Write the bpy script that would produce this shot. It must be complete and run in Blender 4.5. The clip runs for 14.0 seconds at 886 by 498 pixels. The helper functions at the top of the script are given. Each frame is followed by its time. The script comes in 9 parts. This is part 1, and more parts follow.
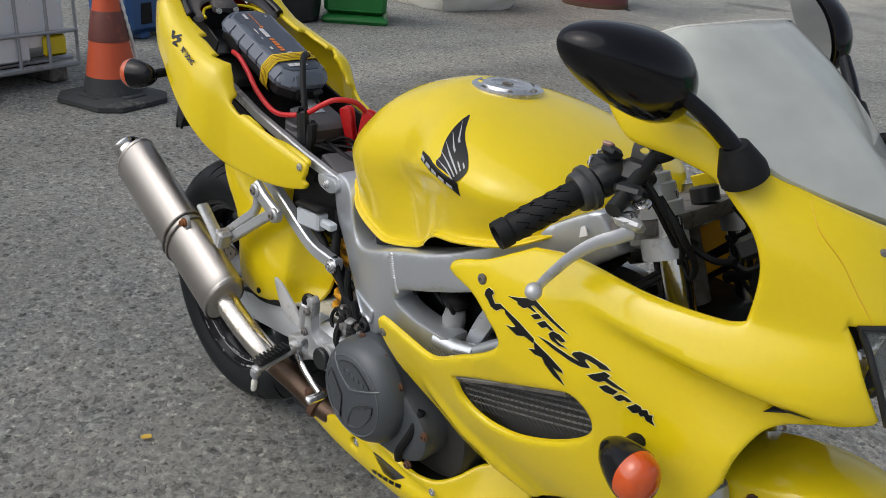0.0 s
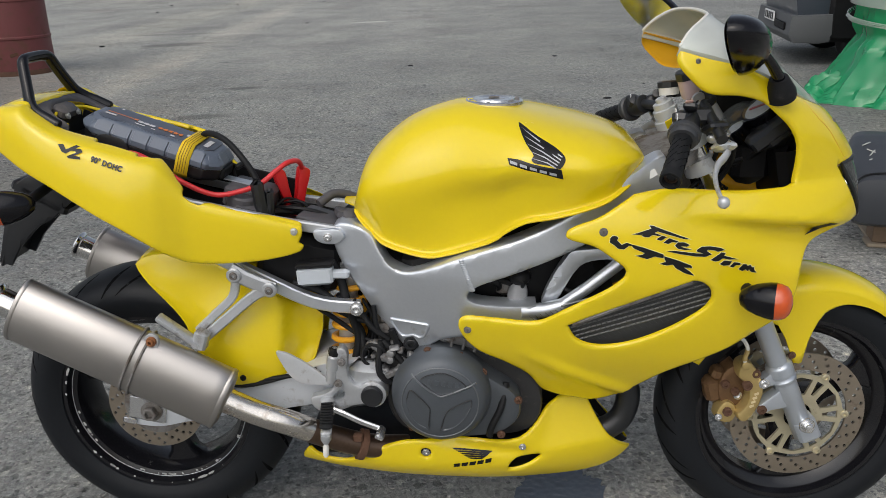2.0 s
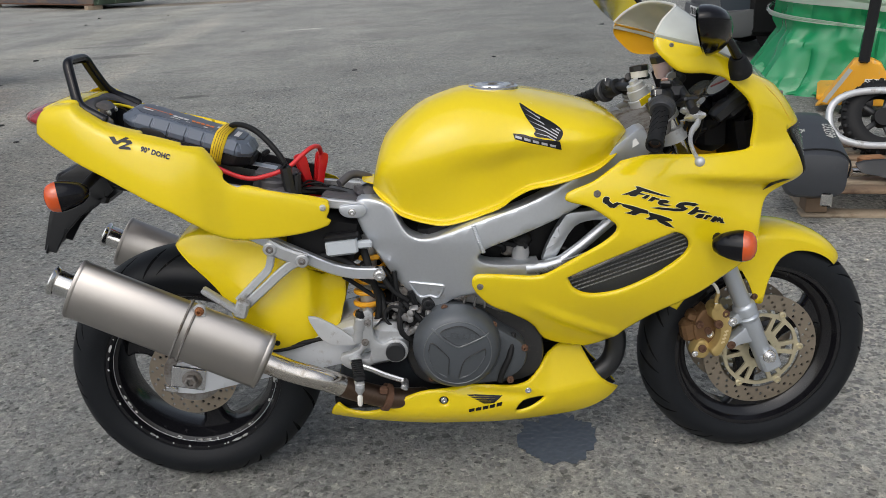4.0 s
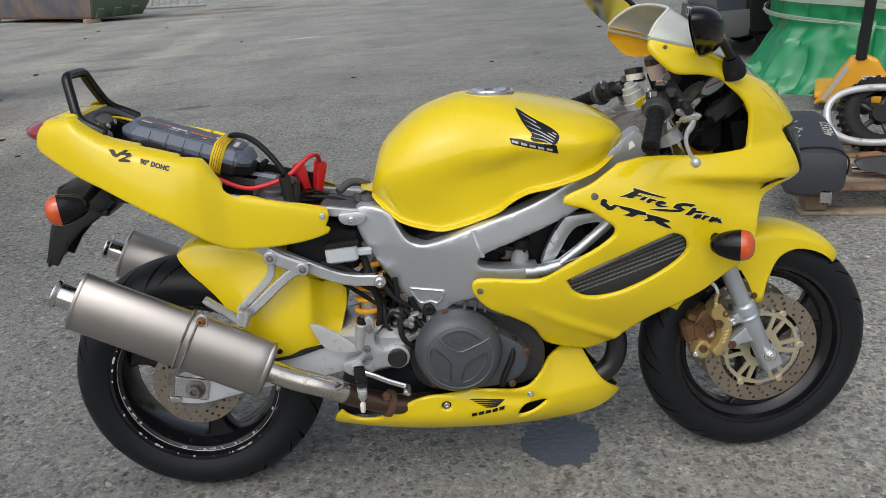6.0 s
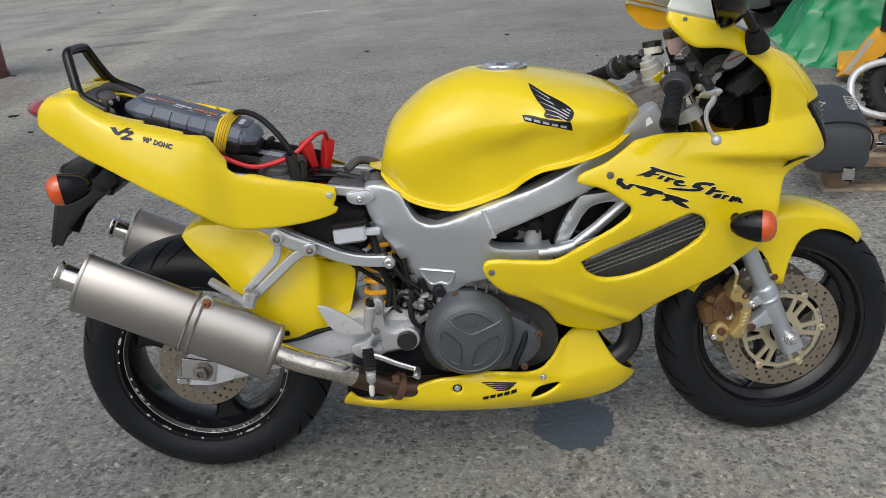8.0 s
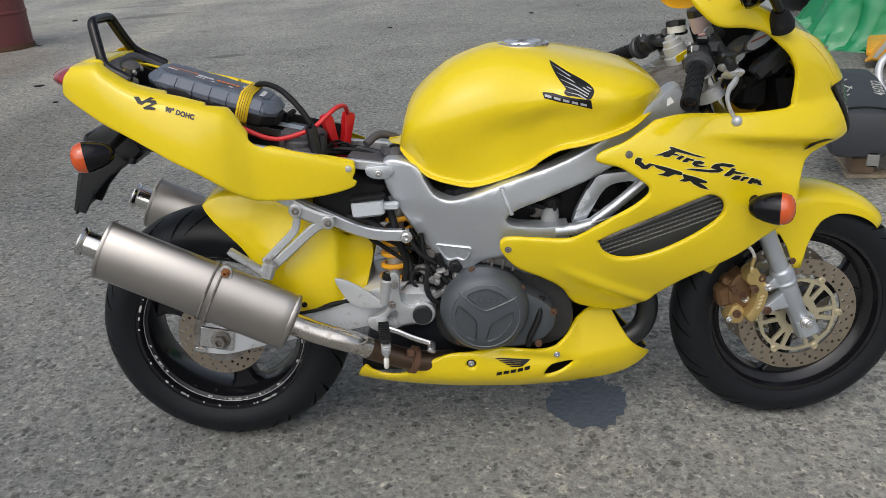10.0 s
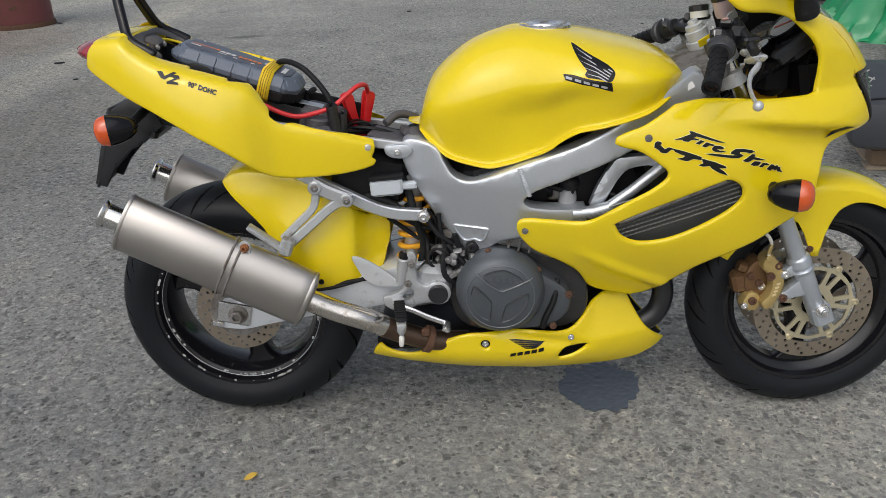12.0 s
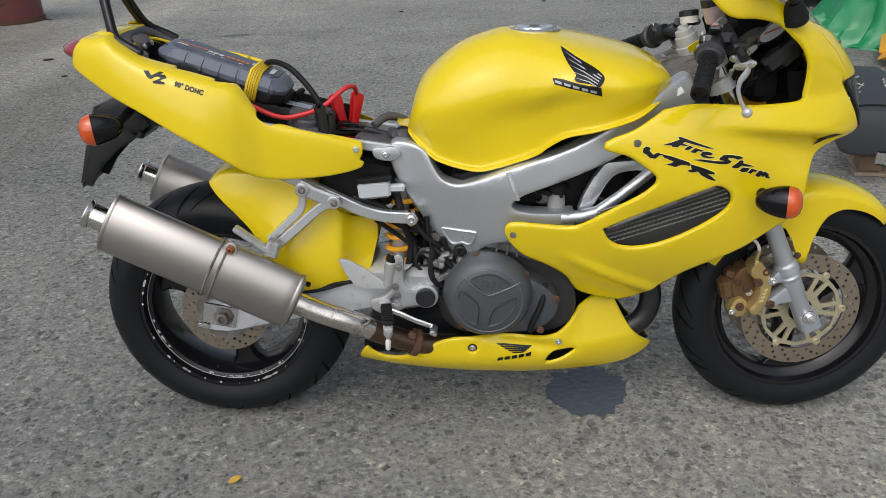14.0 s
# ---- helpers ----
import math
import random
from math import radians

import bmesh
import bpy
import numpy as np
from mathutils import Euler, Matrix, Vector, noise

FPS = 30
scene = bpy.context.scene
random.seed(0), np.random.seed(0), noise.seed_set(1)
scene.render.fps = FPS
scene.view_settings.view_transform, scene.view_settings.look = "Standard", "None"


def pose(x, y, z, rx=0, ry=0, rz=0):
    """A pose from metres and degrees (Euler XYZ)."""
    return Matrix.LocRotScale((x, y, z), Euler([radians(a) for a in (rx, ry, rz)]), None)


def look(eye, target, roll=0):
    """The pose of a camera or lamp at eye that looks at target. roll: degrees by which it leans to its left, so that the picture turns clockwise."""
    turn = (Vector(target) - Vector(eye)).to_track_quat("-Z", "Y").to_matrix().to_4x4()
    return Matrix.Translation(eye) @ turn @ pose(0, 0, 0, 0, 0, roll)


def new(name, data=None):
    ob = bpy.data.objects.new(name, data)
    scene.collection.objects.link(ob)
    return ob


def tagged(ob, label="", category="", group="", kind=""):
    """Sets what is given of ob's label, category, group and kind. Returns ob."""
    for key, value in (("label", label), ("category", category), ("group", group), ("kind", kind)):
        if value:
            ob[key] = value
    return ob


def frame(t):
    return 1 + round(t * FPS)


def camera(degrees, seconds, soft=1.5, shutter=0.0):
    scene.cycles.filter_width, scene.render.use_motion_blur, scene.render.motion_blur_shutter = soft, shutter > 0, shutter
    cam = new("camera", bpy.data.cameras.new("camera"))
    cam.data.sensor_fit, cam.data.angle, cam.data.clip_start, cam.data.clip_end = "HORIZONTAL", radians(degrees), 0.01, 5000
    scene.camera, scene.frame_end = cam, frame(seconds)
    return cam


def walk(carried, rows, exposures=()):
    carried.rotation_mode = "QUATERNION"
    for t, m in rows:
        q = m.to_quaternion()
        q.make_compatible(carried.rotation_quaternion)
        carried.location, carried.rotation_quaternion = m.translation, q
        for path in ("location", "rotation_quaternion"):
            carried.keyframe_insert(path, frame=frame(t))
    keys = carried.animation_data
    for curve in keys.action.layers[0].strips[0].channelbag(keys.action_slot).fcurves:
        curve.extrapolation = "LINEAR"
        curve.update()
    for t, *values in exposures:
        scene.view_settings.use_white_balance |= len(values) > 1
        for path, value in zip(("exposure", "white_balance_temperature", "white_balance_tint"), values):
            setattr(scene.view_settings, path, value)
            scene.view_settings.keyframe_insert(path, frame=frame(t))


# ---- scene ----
cam = camera(56.7, 14.0, soft=0.6)
PATH = [
    (0, (1.683, -0.971, 1.289), (0.365, 0.295, 0.475), 4.9),
    (0.5, (1.431, -1.215, 1.267), (0.424, 0.334, 0.502), 1.9),
    (1, (1.197, -1.421, 1.279), (0.539, 0.31, 0.523), -0.3),
    (1.5, (0.978, -1.619, 1.295), (0.62, 0.21, 0.569), -1.0),
    (2, (0.804, -1.662, 1.286), (0.634, 0.207, 0.596), -1.5),
    (2.5, (0.676, -1.802, 1.289), (0.6, 0.074, 0.599), -2.0),
    (3, (0.649, -1.889, 1.294), (0.604, -0.012, 0.604), -2.3),
    (3.2, (0.648, -1.907, 1.293), (0.616, -0.03, 0.603), -2.1),
    (5.5, (0.65, -1.92, 1.294), (0.638, -0.035, 0.625), -3.7),
    (6, (0.655, -1.924, 1.296), (0.632, -0.04, 0.625), -3.8),
    (6.5, (0.657, -1.929, 1.298), (0.634, -0.049, 0.615), -3.8),
    (7, (0.653, -1.879, 1.288), (0.618, -0.004, 0.595), -4.1),
    (7.5, (0.662, -1.86, 1.288), (0.611, 0.009, 0.577), -4.1),
    (8, (0.666, -1.872, 1.29), (0.602, -0.01, 0.564), -4.2),
    (10.5, (0.671, -1.887, 1.284), (0.55, -0.05, 0.502), -3.2),
    (11, (0.669, -1.89, 1.281), (0.546, -0.058, 0.488), -2.9),
    (11.5, (0.655, -1.891, 1.278), (0.523, -0.062, 0.481), -2.7),
    (12, (0.663, -1.9, 1.277), (0.517, -0.073, 0.478), -2.6),
    (12.5, (0.658, -1.898, 1.279), (0.517, -0.071, 0.479), -2.2),
    (13, (0.662, -1.897, 1.277), (0.513, -0.07, 0.476), -1.8),
    (13.5, (0.668, -1.896, 1.28), (0.524, -0.069, 0.478), -1.7),
    (14, (0.669, -1.889, 1.279), (0.546, -0.059, 0.48), -1.8),
]
walk(cam, [(t, look(eye, target, roll)) for t, eye, target, roll in PATH], [(0.0, -0.12), (0.6, -0.20), (1.6, -0.14), (5.0, -0.08), (10.5, -0.06), (14.0, -0.06)])
scene.view_settings.exposure = 0.0

# ---- world and sun: bright overcast yard ----
SUN_EL, SUN_AZ = 49.0, 200.0
world = bpy.data.worlds.new("overcast_sky")
scene.world = world
world.use_nodes = True
wn = world.node_tree.nodes
sky = wn.new("ShaderNodeTexSky")
sky.sky_type = "NISHITA"
sky.sun_disc = False
sky.sun_elevation, sky.sun_rotation = radians(SUN_EL), radians(SUN_AZ)
sky.dust_density, sky.air_density, sky.ozone_density = 4.0, 1.0, 1.0
grey = wn.new("ShaderNodeHueSaturation")
grey.inputs["Saturation"].default_value = 0.52
world.node_tree.links.new(sky.outputs["Color"], grey.inputs["Color"])
world.node_tree.links.new(grey.outputs["Color"], wn["Background"].inputs["Color"])
wn["Background"].inputs["Strength"].default_value = 0.136
sun = new("sun", bpy.data.lights.new("sun", "SUN"))
sun.data.energy, sun.data.angle, sun.data.color = 1.05, radians(90), (0.985, 0.99, 1.0)
sun_to = Vector((math.sin(radians(SUN_AZ)) * math.cos(radians(SUN_EL)), math.cos(radians(SUN_AZ)) * math.cos(radians(SUN_EL)), math.sin(radians(SUN_EL))))
sun.matrix_world = look(sun_to * 20, (0, 0, 0))

# ---- materials ----
def material(name, color, rough=0.5, metal=0.0, var=0.12, scale=9.0, grain=160.0, bump=0.1, coat=0.0, dirt=None, dirt_amount=0.0, spec=0.5, dirt_scale=6.0):
    """Base colour varied at two scales, a worn or dirty layer in patches, fine bump."""
    m = bpy.data.materials.new(name)
    m.use_nodes = True
    n, l = m.node_tree.nodes, m.node_tree.links
    b = n["Principled BSDF"]
    tc = n.new("ShaderNodeTexCoord")
    big, fine = n.new("ShaderNodeTexNoise"), n.new("ShaderNodeTexNoise")
    big.inputs["Scale"].default_value, big.inputs["Detail"].default_value = scale, 5
    fine.inputs["Scale"].default_value, fine.inputs["Detail"].default_value = grain, 3
    for t in (big, fine):
        l.new(tc.outputs["Object"], t.inputs["Vector"])
    mix = n.new("ShaderNodeMix")
    mix.data_type = "RGBA"
    mix.inputs["A"].default_value = tuple(c * (1 - var) for c in color) + (1,)
    mix.inputs["B"].default_value = tuple(min(1, c * (1 + var)) for c in color) + (1,)
    add = n.new("ShaderNodeMath")
    add.operation = "MULTIPLY_ADD"
    add.inputs[1].default_value, add.inputs[2].default_value = 0.45, 0.0
    l.new(fine.outputs["Fac"], add.inputs[0])
    sumn = n.new("ShaderNodeMath")
    sumn.operation = "MULTIPLY_ADD"
    sumn.inputs[1].default_value = 0.55
    l.new(big.outputs["Fac"], sumn.inputs[0])
    l.new(add.outputs[0], sumn.inputs[2])
    l.new(sumn.outputs[0], mix.inputs["Factor"])
    col = mix.outputs["Result"]
    rr = n.new("ShaderNodeMapRange")
    rr.inputs["To Min"].default_value, rr.inputs["To Max"].default_value = max(0.02, rough - 0.08), min(1, rough + 0.1)
    l.new(big.outputs["Fac"], rr.inputs["Value"])
    rough_out = rr.outputs["Result"]
    if dirt:
        spots = n.new("ShaderNodeTexNoise")
        spots.inputs["Scale"].default_value, spots.inputs["Detail"].default_value, spots.inputs["Roughness"].default_value = dirt_scale, 8, 0.7
        l.new(tc.outputs["Object"], spots.inputs["Vector"])
        ramp = n.new("ShaderNodeMapRange")
        ramp.inputs["From Min"].default_value, ramp.inputs["From Max"].default_value = 0.72 - 0.35 * dirt_amount, 0.80 - 0.2 * dirt_amount
        ramp.clamp = True
        l.new(spots.outputs["Fac"], ramp.inputs["Value"])
        m2 = n.new("ShaderNodeMix")
        m2.data_type = "RGBA"
        l.new(ramp.outputs["Result"], m2.inputs["Factor"])
        l.new(col, m2.inputs["A"])
        m2.inputs["B"].default_value = (*dirt, 1)
        col = m2.outputs["Result"]
        r2 = n.new("ShaderNodeMix")
        l.new(ramp.outputs["Result"], r2.inputs["Factor"])
        l.new(rough_out, r2.inputs["A"])
        r2.inputs["B"].default_value = 0.8
        rough_out = r2.outputs["Result"]
    l.new(col, b.inputs["Base Color"])
    l.new(rough_out, b.inputs["Roughness"])
    b.inputs["Metallic"].default_value = metal
    b.inputs["Specular IOR Level"].default_value = spec
    b.inputs["Coat Weight"].default_value = coat
    b.inputs["Coat Roughness"].default_value = 0.06
    if bump:
        bn = n.new("ShaderNodeBump")
        bn.inputs["Strength"].default_value, bn.inputs["Distance"].default_value = bump, 0.002
        l.new(sumn.outputs[0], bn.inputs["Height"])
        l.new(bn.outputs["Normal"], b.inputs["Normal"])
    return m


def glass(name, color, rough=0.03, ior=1.45, alpha=0.35):
    """Thin tinted plastic: clear with a glossy face."""
    m = bpy.data.materials.new(name)
    m.use_nodes = True
    n, l = m.node_tree.nodes, m.node_tree.links
    out = n["Material Output"]
    n.remove(n["Principled BSDF"])
    tr, gl, df = n.new("ShaderNodeBsdfTransparent"), n.new("ShaderNodeBsdfGlossy"), n.new("ShaderNodeBsdfDiffuse")
    tr.inputs["Color"].default_value = (*color, 1)
    gl.inputs["Roughness"].default_value = rough
    noise_t = n.new("ShaderNodeTexNoise")
    noise_t.inputs["Scale"].default_value, noise_t.inputs["Detail"].default_value = 5, 2
    haze = n.new("ShaderNodeMapRange")
    haze.inputs["From Min"].default_value, haze.inputs["From Max"].default_value = 0.3, 0.8
    haze.inputs["To Min"].default_value, haze.inputs["To Max"].default_value = alpha * 0.92, alpha * 1.08
    l.new(noise_t.outputs["Fac"], haze.inputs["Value"])
    df.inputs["Color"].default_value = (0.88, 0.92, 0.88, 1)
    tl, both = n.new("ShaderNodeBsdfTranslucent"), n.new("ShaderNodeMixShader")
    tl.inputs["Color"].default_value = (0.82, 0.87, 0.83, 1)
    both.inputs[0].default_value = 0.3
    l.new(df.outputs[0], both.inputs[1])
    l.new(tl.outputs[0], both.inputs[2])
    fr = n.new("ShaderNodeFresnel")
    fr.inputs["IOR"].default_value = ior
    m1, m2 = n.new("ShaderNodeMixShader"), n.new("ShaderNodeMixShader")
    l.new(haze.outputs["Result"], m1.inputs[0])
    l.new(tr.outputs[0], m1.inputs[1])
    l.new(both.outputs[0], m1.inputs[2])
    l.new(fr.outputs[0], m2.inputs[0])
    l.new(m1.outputs[0], m2.inputs[1])
    l.new(gl.outputs[0], m2.inputs[2])
    l.new(m2.outputs[0], out.inputs["Surface"])
    return m


YELLOW = material("yellow_paint", (0.785, 0.600, 0.009), 0.17, var=0.03, scale=3, bump=0.012, coat=0.32, spec=0.45, dirt=(0.55, 0.40, 0.05), dirt_amount=0.12, dirt_scale=18)
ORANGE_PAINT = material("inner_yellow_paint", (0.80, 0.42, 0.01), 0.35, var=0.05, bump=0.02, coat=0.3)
ALU = material("brushed_frame_alloy", (0.60, 0.63, 0.67), 0.36, metal=0.78, var=0.1, scale=5, bump=0.05, dirt=(0.40, 0.39, 0.37), dirt_amount=0.25)
ALU_BRIGHT = material("polished_alloy", (0.72, 0.72, 0.72), 0.22, metal=0.9, var=0.08, dirt=(0.3, 0.27, 0.22), dirt_amount=0.25)
CAST = material("cast_alloy", (0.50, 0.515, 0.53), 0.40, metal=0.65, var=0.14, bump=0.2, dirt=(0.20, 0.175, 0.145), dirt_amount=0.45, dirt_scale=14)
WHITE_ALLOY = material("silver_painted_alloy", (0.56, 0.575, 0.59), 0.34, metal=0.40, var=0.10, dirt=(0.26, 0.23, 0.20), dirt_amount=0.38, dirt_scale=12)
ENGINE = material("engine_grey_paint", (0.082, 0.092, 0.104), 0.40, metal=0.3, var=0.15, bump=0.12, dirt=(0.20, 0.18, 0.15), dirt_amount=0.2, dirt_scale=12)
ENGINE_DARK = material("oily_dark_casting", (0.030, 0.030, 0.031), 0.5, metal=0.2, var=0.4, scale=18, bump=0.3, dirt=(0.11, 0.095, 0.08), dirt_amount=0.45, dirt_scale=20)
ENGINE_WORN_LIT = material("worn_lit_engine_edge", (0.135, 0.145, 0.155), 0.4, metal=0.4, var=0.2, bump=0.1)
SWING = material("silver_swingarm_paint", (0.66, 0.69, 0.73), 0.32, metal=0.30, var=0.07, dirt=(0.34, 0.32, 0.29), dirt_amount=0.25, dirt_scale=10)
LOOSE = material("dull_alloy_linkage", (0.24, 0.24, 0.24), 0.45, metal=0.6, var=0.3, scale=30, bump=0.3, dirt=(0.13, 0.09, 0.06), dirt_amount=0.5, dirt_scale=30)
GRIMY = material("grimy_alloy", (0.22, 0.21, 0.20), 0.6, metal=0.4, var=0.35, scale=20, bump=0.3, dirt=(0.10, 0.075, 0.05), dirt_amount=0.7, dirt_scale=22)
DARK = material("dark_inner_plastic", (0.005, 0.005, 0.006), 0.55, var=0.3, bump=0.1, dirt=(0.035, 0.033, 0.03), dirt_amount=0.3, spec=0.3)
BLACK = material("gloss_black_plastic", (0.005, 0.005, 0.007), 0.14, var=0.1, bump=0.0, spec=0.35)
SATIN = material("satin_black", (0.014, 0.015, 0.017), 0.36, var=0.2, bump=0.04, dirt=(0.12, 0.115, 0.10), dirt_amount=0.15)
RUBBER = material("black_rubber", (0.007, 0.0075, 0.0085), 0.60, var=0.3, scale=14, bump=0.15, dirt=(0.04, 0.038, 0.036), dirt_amount=0.25, spec=0.3)
RIM = material("black_wheel_paint", (0.008, 0.008, 0.010), 0.17, var=0.2, bump=0.03, dirt=(0.06, 0.058, 0.054), dirt_amount=0.22, dirt_scale=14)
CHIP = material("bare_metal_chip", (0.55, 0.55, 0.54), 0.45, metal=0.4, var=0.2)
STEEL = material("satin_steel", (0.47, 0.445, 0.42), 0.40, metal=1.0, var=0.06, scale=4, grain=40, bump=0.03, dirt=(0.36, 0.33, 0.29), dirt_amount=0.25, dirt_scale=4)
CHROME = material("polished_steel", (0.72, 0.71, 0.69), 0.14, metal=1.0, var=0.08, dirt=(0.35, 0.24, 0.16), dirt_amount=0.3)
HEAT_STEEL = material("heat_stained_pipe", (0.15, 0.10, 0.072), 0.30, metal=0.9, var=0.4, scale=12, dirt=(0.10, 0.05, 0.025), dirt_amount=0.55)
LINK_STEEL = material("stained_link_pipe", (0.66, 0.62, 0.57), 0.20, metal=1.0, var=0.25, scale=14, bump=0.05, dirt=(0.22, 0.165, 0.12), dirt_amount=0.55, dirt_scale=11)
RUST = material("rusty_steel", (0.11, 0.055, 0.032), 0.8, metal=0.1, var=0.45, scale=30, bump=0.5, dirt=(0.05, 0.025, 0.015), dirt_amount=0.5)
RUST_BRIGHT = material("fresh_rust", (0.26, 0.10, 0.035), 0.75, metal=0.1, var=0.4, scale=60, bump=0.5)
DISC = material("brake_disc_steel", (0.34, 0.29, 0.23), 0.4, metal=0.85, var=0.12, grain=300, dirt=(0.2, 0.13, 0.08), dirt_amount=0.35, dirt_scale=10)
GOLD = material("gold_anodised", (0.50, 0.37, 0.15), 0.4, metal=0.6, var=0.15, dirt=(0.16, 0.11, 0.06), dirt_amount=0.35, dirt_scale=25)
GOLD_LIGHT = material("pale_gold_print", (0.75, 0.62, 0.36), 0.5, metal=0.3)
GOLD_DARK = material("stained_gold", (0.17, 0.095, 0.045), 0.5, metal=0.5, var=0.3, scale=25, bump=0.3, dirt=(0.09, 0.045, 0.022), dirt_amount=0.5, dirt_scale=28)
CARRIER = material("pale_gold_carrier", (0.60, 0.54, 0.38), 0.35, metal=0.7, var=0.1, dirt=(0.3, 0.24, 0.15), dirt_amount=0.3, dirt_scale=20)
FORK = material("silver_fork_paint", (0.50, 0.54, 0.59), 0.3, metal=0.6, var=0.08, dirt=(0.3, 0.3, 0.3), dirt_amount=0.15)
RED_CABLE = material("red_cable_rubber", (0.62, 0.025, 0.03), 0.4, var=0.08, bump=0.03)
RED_PLASTIC = material("red_plastic", (0.55, 0.012, 0.015), 0.3, var=0.1, bump=0.02)
AMBER = material("amber_lens", (0.60, 0.085, 0.012), 0.15, var=0.15, scale=60, bump=0.15, coat=0.8)
RED_LENS = material("red_lens", (0.28, 0.012, 0.02), 0.15, var=0.15, scale=60, bump=0.1, coat=0.8)
YELLOW_WEB = material("yellow_webbing", (0.76, 0.52, 0.012), 0.6, var=0.12, scale=30, grain=400, bump=0.15)
OCHRE_LINE = material("ochre_print", (0.22, 0.13, 0.02), 0.7, var=0.2)
DUSTY_TRIM = material("dusty_grey_trim", (0.075, 0.072, 0.078), 0.55, var=0.25, scale=14, bump=0.12, dirt=(0.17, 0.15, 0.13), dirt_amount=0.45)
GALV_SCREW = material("plated_screw", (0.55, 0.54, 0.5), 0.35, metal=0.8, var=0.15)
PACK_BASE = material("black_moulded_base", (0.012, 0.012, 0.014), 0.42, var=0.15, bump=0.05)
PACK = material("slate_grey_plastic", (0.115, 0.138, 0.180), 0.38, var=0.12, bump=0.08, dirt=(0.16, 0.16, 0.16), dirt_amount=0.15)
PACK_TOP = material("charcoal_label", (0.070, 0.083, 0.110), 0.32, var=0.1, bump=0.03)
DECAL = material("black_decal", (0.006, 0.006, 0.006), 0.38, var=0.1, bump=0.0, coat=0.12, spec=0.3)
PALE_LINE = material("pale_yellow_print", (0.82, 0.78, 0.42), 0.35, var=0.05, bump=0.0)
TYRE = material("tyre_rubber", (0.0095, 0.0110, 0.0135), 0.45, var=0.3, scale=14, bump=0.12, dirt=(0.030, 0.029, 0.028), dirt_amount=0.2, spec=0.22)
COLLAR = material("grey_black_plastic", (0.040, 0.042, 0.046), 0.45, var=0.2, bump=0.05, dirt=(0.14, 0.13, 0.12), dirt_amount=0.25)
GROOVE = material("tread_groove", (0.0025, 0.0025, 0.003), 0.8, var=0.1, bump=0.0, spec=0.1)
ENGINE_PANEL = material("engine_panel_paint", (0.065, 0.073, 0.082), 0.45, metal=0.2, var=0.15, bump=0.15)
GREY_PLASTIC = material("grey_plastic", (0.28, 0.285, 0.29), 0.45, var=0.12, dirt=(0.15, 0.14, 0.13), dirt_amount=0.35)
PINKISH = material("cloudy_pink_plastic", (0.50, 0.38, 0.40), 0.3, var=0.08, coat=0.3)
SWITCH = material("worn_switch_plastic", (0.42, 0.26, 0.22), 0.5, var=0.2)
DIAL = material("dial_print", (0.62, 0.62, 0.63), 0.5, var=0.1, scale=60, bump=0.0)
SILVER_LINE = material("silver_print", (0.42, 0.43, 0.45), 0.35, var=0.1, bump=0.0)
WHITE = material("white_print", (0.75, 0.75, 0.74), 0.5, var=0.06)
ORANGE = material("orange_print", (0.70, 0.20, 0.04), 0.5, var=0.06)
SPRING = material("yellow_spring", (0.75, 0.36, 0.02), 0.4, var=0.15, dirt=(0.2, 0.12, 0.05), dirt_amount=0.3)
MESH = material("radiator_fins", (0.090, 0.093, 0.095), 0.5, metal=0.4, var=0.2, scale=80)
MESH_WIRE = material("grey_grille", (0.19, 0.192, 0.19), 0.5, metal=0.4, var=0.2)
# strong white share stands in for the sky reflected in the clear screen
SCREEN = glass("windscreen_plastic", (0.86, 0.94, 0.88), 0.03, 1.5, 0.74)
CLEAR = glass("clear_lens", (0.9, 0.92, 0.92), 0.02, 1.45, 0.1)
MIRROR = material("mirror_glass", (0.8, 0.82, 0.84), 0.02, metal=1.0, var=0.0, bump=0.0)
CLOUDY = material("cloudy_plastic", (0.50, 0.54, 0.58), 0.25, var=0.1, coat=0.3, dirt=(0.2, 0.2, 0.2), dirt_amount=0.25)
CREAM = material("white_plastic", (0.70, 0.69, 0.64), 0.45, var=0.08, dirt=(0.35, 0.32, 0.27), dirt_amount=0.3)

# ---- geometry helpers ----
from mathutils.geometry import delaunay_2d_cdt


def part(name, geo, mat, parent=None, label="", sharp=38):
    me = bpy.data.meshes.new(name)
    me.from_pydata([tuple(v) for v in geo.v], [], geo.f)
    me.update()
    me.shade_smooth()
    me.set_sharp_from_angle(angle=radians(sharp))
    me.materials.append(mat)
    ob = new(name, me)
    if parent:
        ob.parent = parent
    if label:
        ob["label"] = label
    return ob


def empty(name, m, label, category, group=""):
    ob = new(name)
    ob.empty_display_size = 0.1
    ob.matrix_basis = m
    return tagged(ob, label, category, group)


